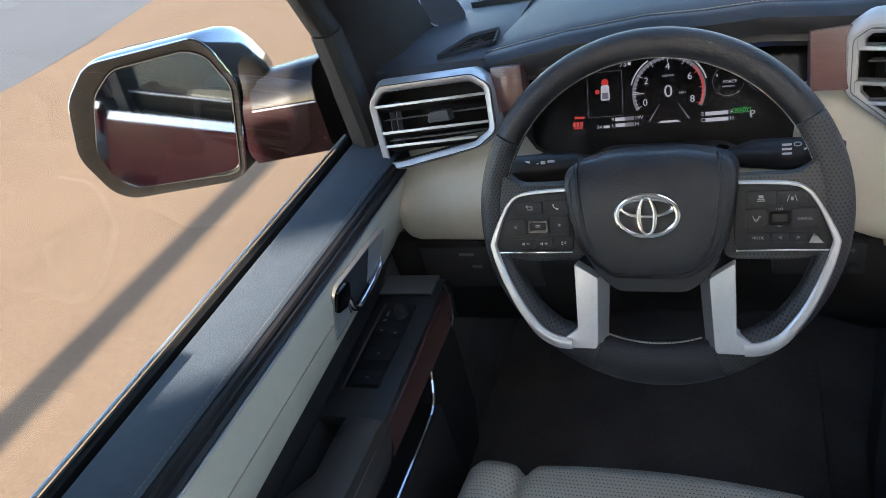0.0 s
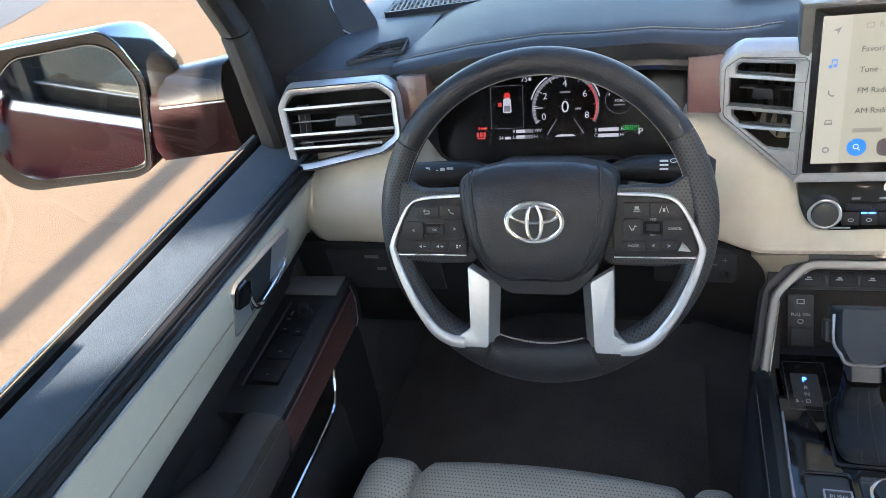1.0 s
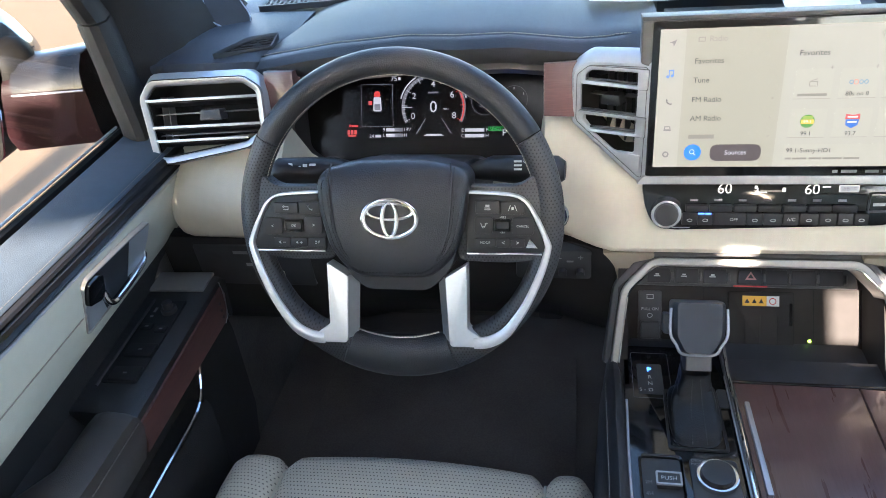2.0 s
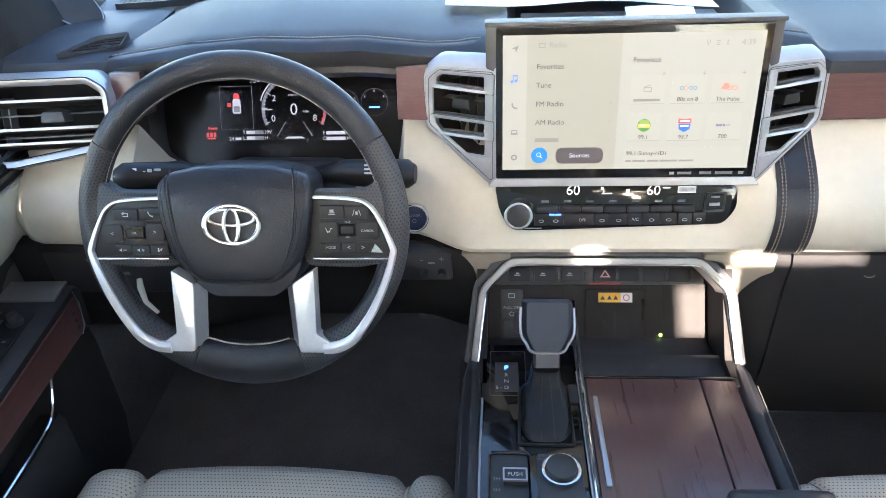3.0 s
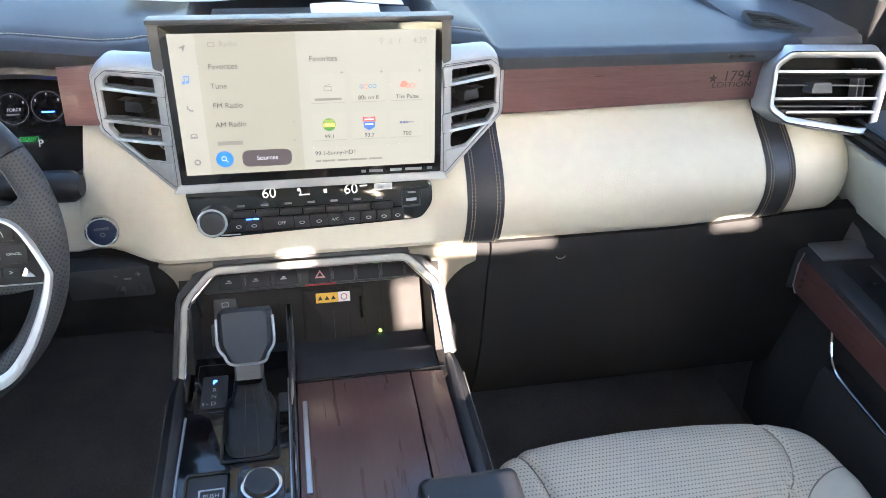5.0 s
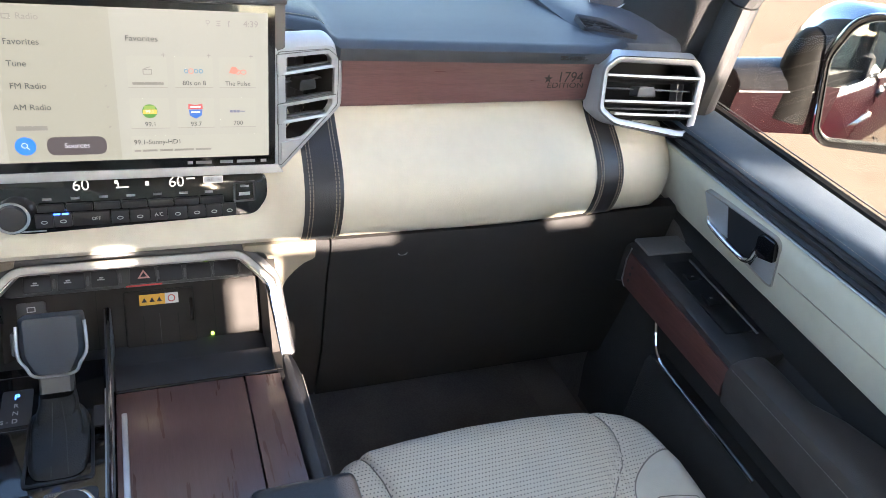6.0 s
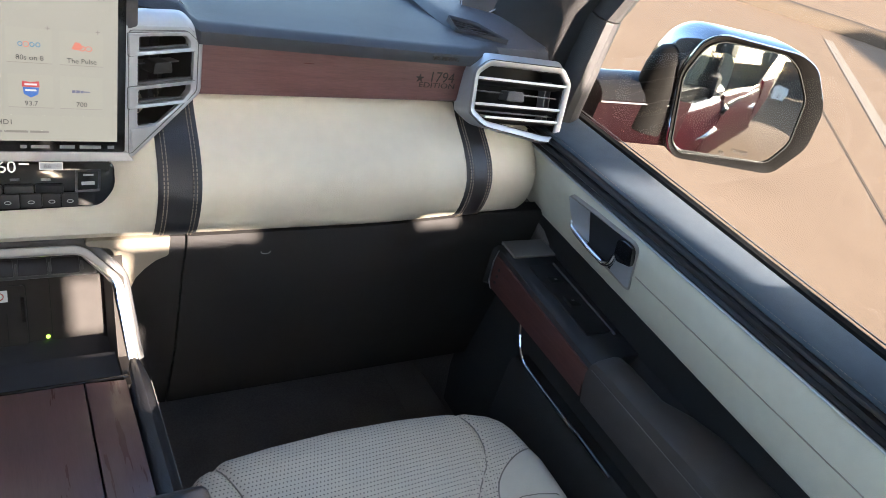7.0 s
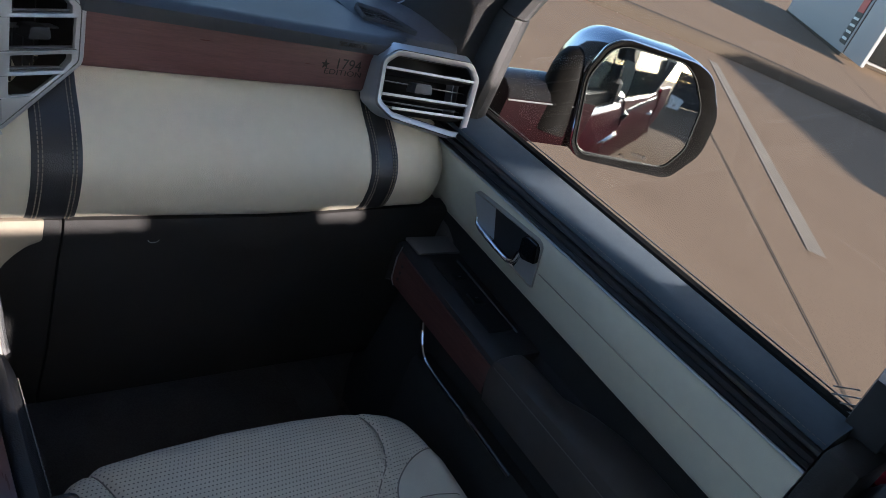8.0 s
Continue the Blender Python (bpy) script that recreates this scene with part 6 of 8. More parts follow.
lettering("mark", "S -", 0.008, UP, 0.3025, 0.791, WHITE_INK, deck, 0.0007)
part("deck_lines", ringed(rounded([(0.290, 0.776), (0.332, 0.776), (0.340, 0.790), (0.340, 0.865), (0.290, 0.865)], 0.003), rounded([(0.2908, 0.7768), (0.3315, 0.7768), (0.3392, 0.7905), (0.3392, 0.8642), (0.2908, 0.8642)], 0.003), UP, 0, 0.0005), DARK, deck)
box4 = part("drive_switch", ringed(rounded([(0.289, 0.590), (0.3395, 0.590), (0.3395, 0.677), (0.289, 0.677)], 0.006), rounded([(0.292, 0.593), (0.3365, 0.593), (0.3365, 0.674), (0.292, 0.674)], 0.005), UP, -0.01, 0.006, 0.004, 0.001), GLOSS, console, "gloss black framed drive switch")
part("switch_well", prism(rounded([(0.292, 0.593), (0.3365, 0.593), (0.3365, 0.674), (0.292, 0.674)], 0.005), UP, -0.004, 0.001), BLACK, box4)
rock = part("rocker", prism(rounded([(0.3075, 0.630), (0.3345, 0.630), (0.3345, 0.6465), (0.3075, 0.6465)], 0.0015), UP, 0.0, 0.010, 0.002), BLACK, box4, "black push key")
part("rocker_frame", ringed(rounded([(0.3065, 0.629), (0.3355, 0.629), (0.3355, 0.6475), (0.3065, 0.6475)], 0.0015), rounded([(0.3085, 0.631), (0.3335, 0.631), (0.3335, 0.6455), (0.3085, 0.6455)], 0.001), UP, 0.008, 0.011), SILVER, rock)
lettering("mark", "PUSH", 0.0075, UP, 0.321, 0.638, WHITE_INK, rock, 0.0105)
lettering("mark", "2H", 0.007, UP, 0.299, 0.638, GREY_INK, box4, 0.0014)
lettering("mark", "4H", 0.007, UP, 0.299, 0.622, GREY_INK, box4, 0.0014)
dialbox = part("mode_dial", prism(rounded([(0.3475, 0.600), (0.4015, 0.600), (0.4015, 0.677), (0.3475, 0.677)], 0.007), UP, -0.008, 0.003, 0.0015), BLACK, console, "drive mode dial")
part("dial_cap", disc(UP, 0.376, 0.648, 0.0185, 0.0, 0.015, 40, 0.002), BLACK, dialbox, "ribbed black cap")
part("dial_ring", oval(UP, 0.376, 0.648, 0.0238, 0.0238, 0.0048, 0.0048, 0.0, 0.010, 48, 0.0015), CHROME, dialbox, "silver dial ring")
lettering("mark", "DRIVE", 0.0055, UP, 0.357, 0.6725, GREY_INK, dialbox, 0.0033)
lettering("mark", "MODE", 0.0055, UP, 0.357, 0.6670, GREY_INK, dialbox, 0.0033)
part("park_key", prism(rounded([(0.396, 0.763), (0.408, 0.763), (0.408, 0.796), (0.396, 0.796)], 0.002), UP, 0.0, 0.003, 0.001), BLACK, console)
# padded sides
for x, mat_, lab in ((0.2655, LEATHER, "stitched dark leather side pad"), (0.6365, LEATHER, "stitched dark leather side pad")):
    sx = -1 if x < 0.45 else 1
    secs = []
    for y in (0.35, 0.50, 0.65, 0.76, 0.82, 0.85, 0.862):
        w = 1.0 if y < 0.80 else lerp(y, [(0.80, 1.0), (0.862, 0.55)])
        secs.append([(x + sx * dx * w, y, TOP + dz - 0.012 * ease(y, 0.83, 0.862)) for dx, dz in ((-0.0135, -0.03), (-0.0135, -0.002), (-0.009, 0.0045), (0.0, 0.007), (0.009, 0.002), (0.015, -0.012), (0.020, -0.06), (0.022, -0.20), (0.0, -0.20))])
    pad_ = part("side_pad", loft(secs), mat_, console, lab)
    part("stitching", stitches([(x + sx * 0.0115, y, TOP + 0.0000) for y in (0.36, 0.80)], 0.006, 0.0042), STITCH_DIM, pad_)
arm = part("armrest", box((0.605, 0.36, TOP + 0.02), (0.115, 0.48, 0.055), 0.014, seg=4), LEATHER, console, "dark leather armrest lid")
part("stitching", stitches([(0.556, 0.60 - 0.03, TOP + 0.0475), (0.556, 0.2, TOP + 0.0475)], 0.0055, 0.004), STITCH, arm)

SOFT_BLACK = mat("soft black hide", (0.012, 0.012, 0.013), 0.45, vary=0.2, scale=80, big=12, bump=0.4, bump_scale=500, spec=0.35)

# ---- gear selector ----
gear = thing("gear_selector", (0.362, 0.74, TOP), "dark gear selector knob with silver trim over a leather boot", "gear selector")
kn = face((0.3645, 0.815, 1.163), 32) @ Matrix.Diagonal((0.90, 1, 1, 1))
ksecs = []
for z, k in ((-0.024, 0.86), (-0.018, 0.97), (-0.006, 1.0), (0.012, 1.0), (0.021, 0.95), (0.026, 0.80)):
    pts = rounded([(-0.0365 * k, 0.026), (-0.0345 * k, 0.030), (0.0345 * k, 0.030), (0.0365 * k, 0.026), (0.0365 * k, -0.012), (0.022 * k, -0.034), (-0.022 * k, -0.034), (-0.0365 * k, -0.012)], 0.006, 3)
    ksecs.append([kn @ Vector((x, y * (0.85 + 0.15 * k), z)) for x, y in pts])
kb = part("knob", loft(ksecs), KNOB, gear, "smooth dark knob")
part("knob_trim", tube([kn @ Vector(p) for p in smooth_path([(-0.0375, 0.022, 0.018), (-0.038, -0.010, 0.020), (-0.030, -0.024, 0.021), (-0.0225, -0.035, 0.019), (0.0, -0.0365, 0.020), (0.0225, -0.035, 0.019), (0.030, -0.024, 0.021), (0.038, -0.010, 0.020), (0.0375, 0.022, 0.018)], 4)], 0.0019, 8), SILVER, kb, "bright trim line")
part("release_key", prism(rounded([(-0.046, -0.012), (-0.036, -0.012), (-0.036, 0.014), (-0.046, 0.014)], 0.003), kn, -0.014, 0.010, 0.002), BLACK, kb, "dark side release key")
part("collar", loft([[kn @ Vector((x * w, y, z * 1.0)) for x, z in ((-1, -0.014), (-1, 0.017), (-0.85, 0.020), (0.85, 0.020), (1, 0.017), (1, -0.014))] for y, w in ((-0.032, 0.0225), (-0.040, 0.0185), (-0.056, 0.0185))]), SATIN_CAP, gear, "dark satin collar")
bsecs = []
for i in range(37):
    f = i / 36
    cx_, cy_, cz_ = 0.3635 - 0.002 * f, 0.7835 - 0.042 * f ** 1.3, 1.119 - (1.119 - TOP - 0.001) * f ** 0.9
    hw = 0.0180 + 0.0020 * ease(f, 0.0, 0.35) + 0.0105 * ease(f, 0.30, 0.85)
    hd = 0.0160 + 0.004 * f + 0.026 * ease(f, 0.50, 0.92)
    env = math.sin(math.pi * min(1, f * 1.05)) ** 0.6
    sec = []
    for j in range(56):
        a = 2 * math.pi * j / 56
        c, s = math.cos(a), math.sin(a)
        q = (abs(c) ** 4 + abs(s) ** 4) ** -0.25
        fold = abs(math.sin(10.5 * f + 1.3 * math.sin(a + 0.7) + 0.6 * math.sin(3 * a))) ** 0.7 - 0.6
        crease = abs(math.sin(2.5 * a + 5.0 * f)) ** 0.6 - 0.6
        wr = 1 + env * (0.11 * fold * (0.4 + f) + 0.07 * crease)
        sec.append((cx_ + hw * q * c * wr, cy_ + hd * q * s * wr, cz_ + 0.002 * env * math.sin(3 * a + 9 * f)))
    bsecs.append(sec)
boot = part("boot", loft(bsecs), SOFT_BLACK, gear, "wrinkled black leather boot")
part("boot_frame", ringed(rounded([(0.326, 0.690), (0.3975, 0.690), (0.3965, 0.792), (0.328, 0.792)], 0.005), rounded([(0.3295, 0.694), (0.394, 0.694), (0.393, 0.788), (0.3315, 0.788)], 0.005), UP, -0.002, 0.0025, 0.0015, 0.0006), KEY_PLASTIC, gear, "thin black frame round the boot")
for dx in (-0.0045, 0.0045):
    part("stitching", stitches([(0.3635 + dx * (1 + f), 0.7835 - 0.042 * f ** 1.3 - (0.0170 + 0.004 * f + 0.026 * ease(f, 0.50, 0.92)) - 0.0015, 1.119 - (1.119 - TOP - 0.001) * f ** 0.9) for f in [k / 14 for k in range(1, 14)]], 0.0042, 0.003, 0.0005), TRIM, boot)

# ---- floor things ----
for x, w, zc, nm in ((0.165, 0.050, 0.85, "brake_pedal"), (0.245, 0.045, 0.86, "accelerator_pedal")):
    PD = face((x, 1.27, zc), 38)
    pd = thing(nm, (x, 1.27, zc), "dark rubber pedal hanging in the footwell", "pedal")
    part("pad", prism(rounded([(-w / 2, -0.04), (w / 2, -0.04), (w / 2, 0.04), (-w / 2, 0.04)], 0.008), PD, -0.008, 0.006, 0.003), BLACK, pd)
    part("arm", tube([PD @ Vector((0, 0.02, -0.005)), (x, 1.36, zc + 0.12), (x, 1.44, zc + 0.20), (x, 1.505, zc + 0.22)], 0.008, 8), BLACK, pd)
for x0, x1, lab in ((-0.34, 0.22, "driver"), (0.68, 1.24, "passenger")):
    solo("floor_mat", box(((x0 + x1) / 2, 0.98, 0.6285), (x1 - x0, 0.72, 0.012), 0.004), CARPET, ((x0 + x1) / 2, 0.98, 0.62), "black carpet floor mat in the dark footwell", "floor mat", "floor mats")


# ---- seats ----
def cushion_sec(x, w0, w1, puff, front, top, dip=0.018):
    """Profile along y at x, falling away at the borders w0 and w1 of its panel."""
    f = min(x - w0, w1 - x)
    drop = dip * (1 - min(1, f / 0.022)) ** 2
    rise = puff
    base = [(front - 0.045, 0.80), (front - 0.012, 0.83), (front - 0.003, 0.875), (front - 0.002, 0.915), (front - 0.012, 0.942), (front - 0.035, 0.957), (front - 0.075, 0.962), (front - 0.16, 0.958), (front - 0.28, 0.948), (front - 0.42, 0.938), (front - 0.60, 0.93)]
    out = []
    for i, (y, z) in enumerate(base):
        k = ease(i, 1, 5)
        out.append((x, y - drop * (1 - k) * 1.0 - drop * 0.4, z + (rise - drop) * k + (top - 0.96)))
    return out


def panel(x0, x1, puff, front, top, n, curve=0.0, mid=0.0, dip=0.018):
    secs = []
    for i in range(n + 1):
        x = x0 + (x1 - x0) * i / n
        fr = front - curve * (x - mid) ** 2
        secs.append(cushion_sec(x, x0, x1, puff(x), fr, top, dip))
    return thicken(loft(secs, False), 0.02)


CUSHION_FRONT = [(0.672, 0.700), (0.680, 0.724), (0.700, 0.739), (0.737, 0.7555), (0.800, 0.761), (0.893, 0.764), (1.000, 0.760), (1.070, 0.753), (1.1135, 0.7455), (1.145, 0.733), (1.164, 0.718), (1.176, 0.690), (1.182, 0.650)]


def seam_x(y, which):
    """Where a sewn seam of the passenger cushion runs: 0 beside the console, 1 beside the door."""
    if which == 0:
        return lerp(y, [(0.30, 0.765), (0.60, 0.748), (0.68, 0.737), (0.76, 0.716)])
    return lerp(y, [(0.30, 1.010), (0.50, 1.018), (0.585, 1.046), (0.625, 1.084), (0.655, 1.099), (0.685, 1.1055), (0.73, 1.1023), (0.78, 1.085)])


def passenger_cushion(th):
    """One padded surface, drawn in along its seams, with a smooth bolster by the door."""
    def surface(x):
        end = min(x - 0.670, 1.186 - x)
        drop = 0.030 * (1 - min(1.0, end / 0.030)) ** 2
        out = []
        for _, y, z in smooth_path(cushion_sec(x, x - 0.1, x + 0.1, 0.0, lerp(x, CUSHION_FRONT) + 0.004, 0.966), 5):
            pull = sum(0.0065 * math.exp(-((x - seam_x(y, k)) / 0.0055) ** 2) for k in (0, 1))
            puff = 0.004 * math.cos((x - 0.92) * 5.5) + 0.006 * ease(x, 1.12, 1.16) * (1 - ease(y, 0.60, 0.70))
            top = ease(z, 0.90, 0.95)
            out.append((x, y - pull * (1 - top), z + (puff - pull) * top - drop))
        return out

    xs_ = [0.672 + 0.0035 * i for i in range(147)]
    part("cushion", thicken(loft([surface(x) for x in xs_], False), 0.02), SEAT, th, "perforated pale leather cushion")

    def height(x, y):
        top_side = [p for p in surface(x) if p[2] > 0.90][::-1]
        return float(np.interp(y, [p[1] for p in top_side], [p[2] for p in top_side]))

    for which in (0, 1):
        ys_ = [0.735 - 0.011 * i for i in range(38)]
        part("seam", tube([(seam_x(y, which), y, height(seam_x(y, which), y) + 0.0012) for y in ys_], 0.0010, 6), SEAM_DARK, th, "sewn seam")
    # smooth bolster cover by the door
    edge = smooth_path([(1.070, 0.500), (1.0715, 0.560), (1.083, 0.588), (1.106, 0.6095), (1.139, 0.6265), (1.180, 0.6305)], 6)
    secs = []
    for p in edge:
        sec = []
        for f in (0.0, 0.03, 0.10, 0.25, 0.5, 0.75, 1.0):
            x, y = p.x + (1.181 - p.x) * f, p.y + (0.40 - p.y) * f
            sec.append((x, y, height(x, y) + 0.0006 + 0.0045 * min(1.0, f / 0.10)))
        secs.append(sec)
    pad = part("bolster", thicken(loft(secs, False), 0.004), SEAT_PLAIN, th, "smooth pale leather bolster cover")
    part("seam", tube([(p.x - 0.0006, p.y + 0.0006, height(p.x, p.y) + 0.0008) for p in edge], 0.0011, 6), SEAM_DARK, pad, "sewn seam")
    for off in (0.0, 0.010):
        part("seam", tube([(x, y - off, height(x, y - off) + 0.0054) for x, y in ((1.082, 0.556), (1.105, 0.560), (1.130, 0.556), (1.155, 0.545), (1.176, 0.530))], 0.0008, 6), SEAM_DARK, pad, "sewn double seam")


def seat(side):
    mid = -0.025 if side < 0 else 2 * MID + 0.025 + 0.02
    lab = "pale perforated leather driver seat with padded bolsters" if side < 0 else "pale perforated leather passenger seat with padded bolsters"
    th = thing("front_seat", (mid, 0.45, 0.62), lab, "car seat", "front seats")
    xa, xb, x0, x1 = mid - 0.265, mid + 0.265, mid - 0.178, mid + 0.200
    if side > 0:
        x0, x1, xb = mid - 0.205, mid + 0.163, mid + 0.243
    if side > 0:
        passenger_cushion(th)
    else:
        part("cushion", panel(x0, x1, lambda x: 0.006 * math.cos((x - mid) * 6), 0.764, 0.958, 40, 0.35, mid, 0.018 if side < 0 else 0.007), SEAT, th, "perforated pale leather insert")
        part("bolster", panel(xa, x0 + 0.002, lambda x: 0.012 * math.sin(math.pi * (x - xa) / (x0 - xa)), 0.752, 0.955, 14, 0.0, mid), SEAT, th, "padded side bolster")
        part("bolster", panel(x1 - 0.002, xb, lambda x: 0.012 * math.sin(math.pi * (x - x1) / (xb - x1)), 0.752, 0.955, 14, 0.0, mid), SEAT, th, "padded side bolster")
        for xx in (x0, x1):
            part("piping", tube([(xx, y - 0.010, z - 0.012) for _, y, z in cushion_sec(xx + 0.03, xx, xx + 0.06, 0.0, 0.757, 0.956)], 0.0024, 6), SEAT_PLAIN, th)
    part("base", box((mid, 0.45, 0.74), (0.46, 0.52, 0.24), 0.03), BLACK, th, "dark seat base")
    back = [[(mid + x * w, y + dy, z) for x, dy in ((-1, -0.05), (-0.9, 0.02), (-0.6, 0.0), (0, -0.01), (0.6, 0.0), (0.9, 0.02), (1, -0.05), (0.8, -0.10), (-0.8, -0.10))] for y, z, w in ((-0.02, 0.92, 0.25), (-0.05, 1.05, 0.265), (-0.10, 1.25, 0.26), (-0.15, 1.40, 0.235), (-0.17, 1.455, 0.20), (-0.19, 1.475, 0.16))]
    if side > 0:
        back = [[(mid + (x - mid) * 0.86 + 0.02, y, z) for x, y, z in sec] for sec in back]
    part("backrest", loft(back), SEAT_PLAIN, th, "smooth pale leather backrest")
    hr = [[(mid + x * w, y + dy, z) for x, dy in ((-1, -0.04), (-0.8, 0.03), (0, 0.045), (0.8, 0.03), (1, -0.04), (0, -0.06))] for y, z, w in ((-0.24, 1.52, 0.11), (-0.24, 1.54, 0.135), (-0.245, 1.63, 0.14), (-0.25, 1.70, 0.12), (-0.25, 1.72, 0.08))]
    head = part("headrest", loft(hr), SEAT_PLAIN, th, "pale leather headrest")
    for dx in (-0.06, 0.06):
        part("post", tube([(mid + dx, -0.235, 1.44), (mid + dx, -0.245, 1.56)], 0.006, 8), CHROME, head)


for side in (-1, 1):
    seat(side)


# ---- doors ----
def along(sec, ys, side, closed=True):
    """A moulding carried along the door; each point: x at y = 0.95, z, and how far x drifts inward per metre to the rear."""
    return on_side(loft([[(x + d * (0.95 - y), y, z) for x, z, d in sec] for y in ys], closed), side)


def arm_x(y):
    return 0.03 * (0.95 - y)


def arm_z(y):
    return -0.045 * (0.90 - y) if y > 0.64 else -0.0117


def door(side):
    lab = "cream and walnut trimmed driver door, closed, red outside" if side < 0 else "cream and walnut trimmed passenger door, closed, red outside"
    at = (-0.45 if side < 0 else 2 * MID + 0.45, 0.6, 0.75)
    th = thing("vehicle_door", at, lab, "door", "front doors")
    ys = [0.985 - 0.735 * i / 30 for i in range(31)]
    part("lower_panel", along([(-0.52, 0.70, 0), (-0.40, 0.70, 0.03), (-0.385, 0.80, 0.03), (-0.385, 0.98, 0.03), (-0.395, 1.04, 0.03), (-0.425, 1.09, 0.04), (-0.450, 1.12, 0.05), (-0.446, 1.16, 0.06), (-0.432, 1.20, 0.07), (-0.50, 1.205, 0.05)], ys, side), PILLAR, th, "black lower door panel")
    cream_s = [(-0.50, 1.314, 0.04), (-0.380, 1.3145, 0.02), (-0.3765, 1.308, 0.02), (-0.382, 1.284, 0.03), (-0.394, 1.254, 0.045), (-0.409, 1.222, 0.058), (-0.420, 1.202, 0.068), (-0.426, 1.195, 0.070), (-0.50, 1.193, 0.05)]
    cream = part("insert", along(cream_s, ys, side), CREAM_DOOR, th, "smooth cream leather insert")
    part("seam", on_side(tube([(-0.3925 + 0.045 * (0.95 - y) + 0.0006, y, 1.2575) for y in [0.67 - 0.42 * i / 10 for i in range(11)]], 0.0009, 6), side), STITCH, cream, "fine seam line")
    pad_s = [(-0.4565, 1.335, 0.046), (-0.4565, 1.3625, 0.046), (-0.4515, 1.3670, 0.045), (-0.436, 1.3655, 0.038), (-0.405, 1.3600, 0.026), (-0.388, 1.3545, 0.018), (-0.3805, 1.3500, 0.0155), (-0.3790, 1.3465, 0.015), (-0.3850, 1.3400, 0.015)]
    pad = part("top_pad", along(pad_s, ys, side), PAD, th, "dark leather top pad")
    part("stitching", on_side(stitches([(-0.3822 + 0.016 * (0.95 - y), y, 1.3507) for y in [0.98 - 0.73 * i / 40 for i in range(41)]], 0.0062, 0.0042, 0.0005), side), STITCH_DIM, pad, "grey thread")
    band = [(-0.40, 1.343, 0.015), (-0.3795, 1.3452, 0.0148), (-0.3745, 1.3428, 0.014), (-0.3728, 1.3390, 0.013), (-0.3765, 1.3362, 0.013), (-0.3720, 1.3335, 0.013), (-0.3712, 1.3275, 0.013), (-0.3765, 1.3240, 0.014), (-0.3735, 1.3195, 0.016), (-0.3775, 1.3155, 0.018), (-0.40, 1.315, 0.02)]
    part("groove_band", along(band, ys, side), KEY_PLASTIC, th, "grooved black band")
    part("bright_line", on_side(tube([(-0.3765 + 0.02 * (0.95 - y), y, 1.3145) for y in ys], 0.0020, 8), side), SILVER_PAINT, th, "thin grey bright line")
    part("glass_seal", along([(-0.474, 1.325, 0.046), (-0.474, 1.369, 0.046), (-0.467, 1.371, 0.046), (-0.4625, 1.367, 0.046), (-0.4625, 1.325, 0.046)], ys, side), VOID, th, "black window seal")
    part("rear_cover", on_side(box((-0.405, 0.2275, 1.245), (0.105, 0.040, 0.225), 0.008), side), PILLAR, th, "black cover at the rear end of the trim")
    part("seal_line", on_side(tube([(-0.4765 + 0.046 * (0.95 - y), y, 1.3715) for y in ys], 0.0020 if side < 0 else 0.0010, 6), side), SILVER_PAINT if side < 0 else SATIN_CAP, th, "thin dull line outside the glass")

    # armrest with switches
    def arm_sec(y):
        t = 1.1375 + arm_z(y)
        d = arm_x(y)
        return [(-0.458 + d, 1.06), (-0.458 + d, t - 0.008), (-0.448 + d, t), (-0.356 + d, t), (-0.3480 + d, t - 0.005), (-0.347 + d, t - 0.013), (-0.351 + d, 1.060), (-0.40, 1.04)]
    ya = [0.935, 0.928, 0.90, 0.80, 0.70, 0.64]
    rest = part("armrest", on_side(loft([[(x + (0.004 if y > 0.93 else 0), y, z - (0.006 if y > 0.93 else 0)) for x, z in arm_sec(y)] for y in ya]), side), TRIM, th, "charcoal armrest with window switches")
    AR = Matrix.Translation((-0.40, 0.77, 1.1375 + arm_z(0.77))) @ Matrix.Rotation(math.atan(0.045), 4, "X") @ Matrix.Rotation(radians(1.7), 4, "Z")
    part("front_cap", on_side(box((-0.001, 0.140, 0.001), (0.098, 0.046, 0.006), 0.002, AR), side), CAP_GREY, rest, "grey satin end cap")
    part("switch_plate", on_side(prism(rounded([(-0.020, -0.078), (0.032, -0.078), (0.032, 0.094), (-0.018, 0.094)], 0.004), AR, -0.004, 0.0025, 0.001), side), KEY_PLASTIC, rest, "black switch plate")
    part("plate_edge", on_side(tube([AR @ Vector((-0.022, y, 0.002)) for y in (-0.085, 0.0, 0.095)], 0.0022, 6), side), DARK, rest)
    if side < 0:
        keys = ((-0.004, 0.032, 0.018, 0.014), (0.020, 0.027, 0.018, 0.014), (0.011, -0.018, 0.042, 0.026), (0.011, -0.064, 0.042, 0.026))
    else:
        keys = ((0.004, 0.052, 0.026, 0.016), (0.008, -0.004, 0.022, 0.026))
    for x, y, w, d in keys:
        key = part("key", on_side(prism(rounded([(x - w / 2, y - d / 2), (x + w / 2, y - d / 2), (x + w / 2, y + d / 2), (x - w / 2, y + d / 2)], 0.002), AR, 0.001, 0.0045 if d < 0.02 else 0.0065, 0.0018), side), KEY_PLASTIC, rest)
        part("mark", on_side(box((x, y, 0.0047 if d < 0.02 else 0.0067), (0.005, 0.0025, 0.0004), 0, AR), side), GREY_INK, key)
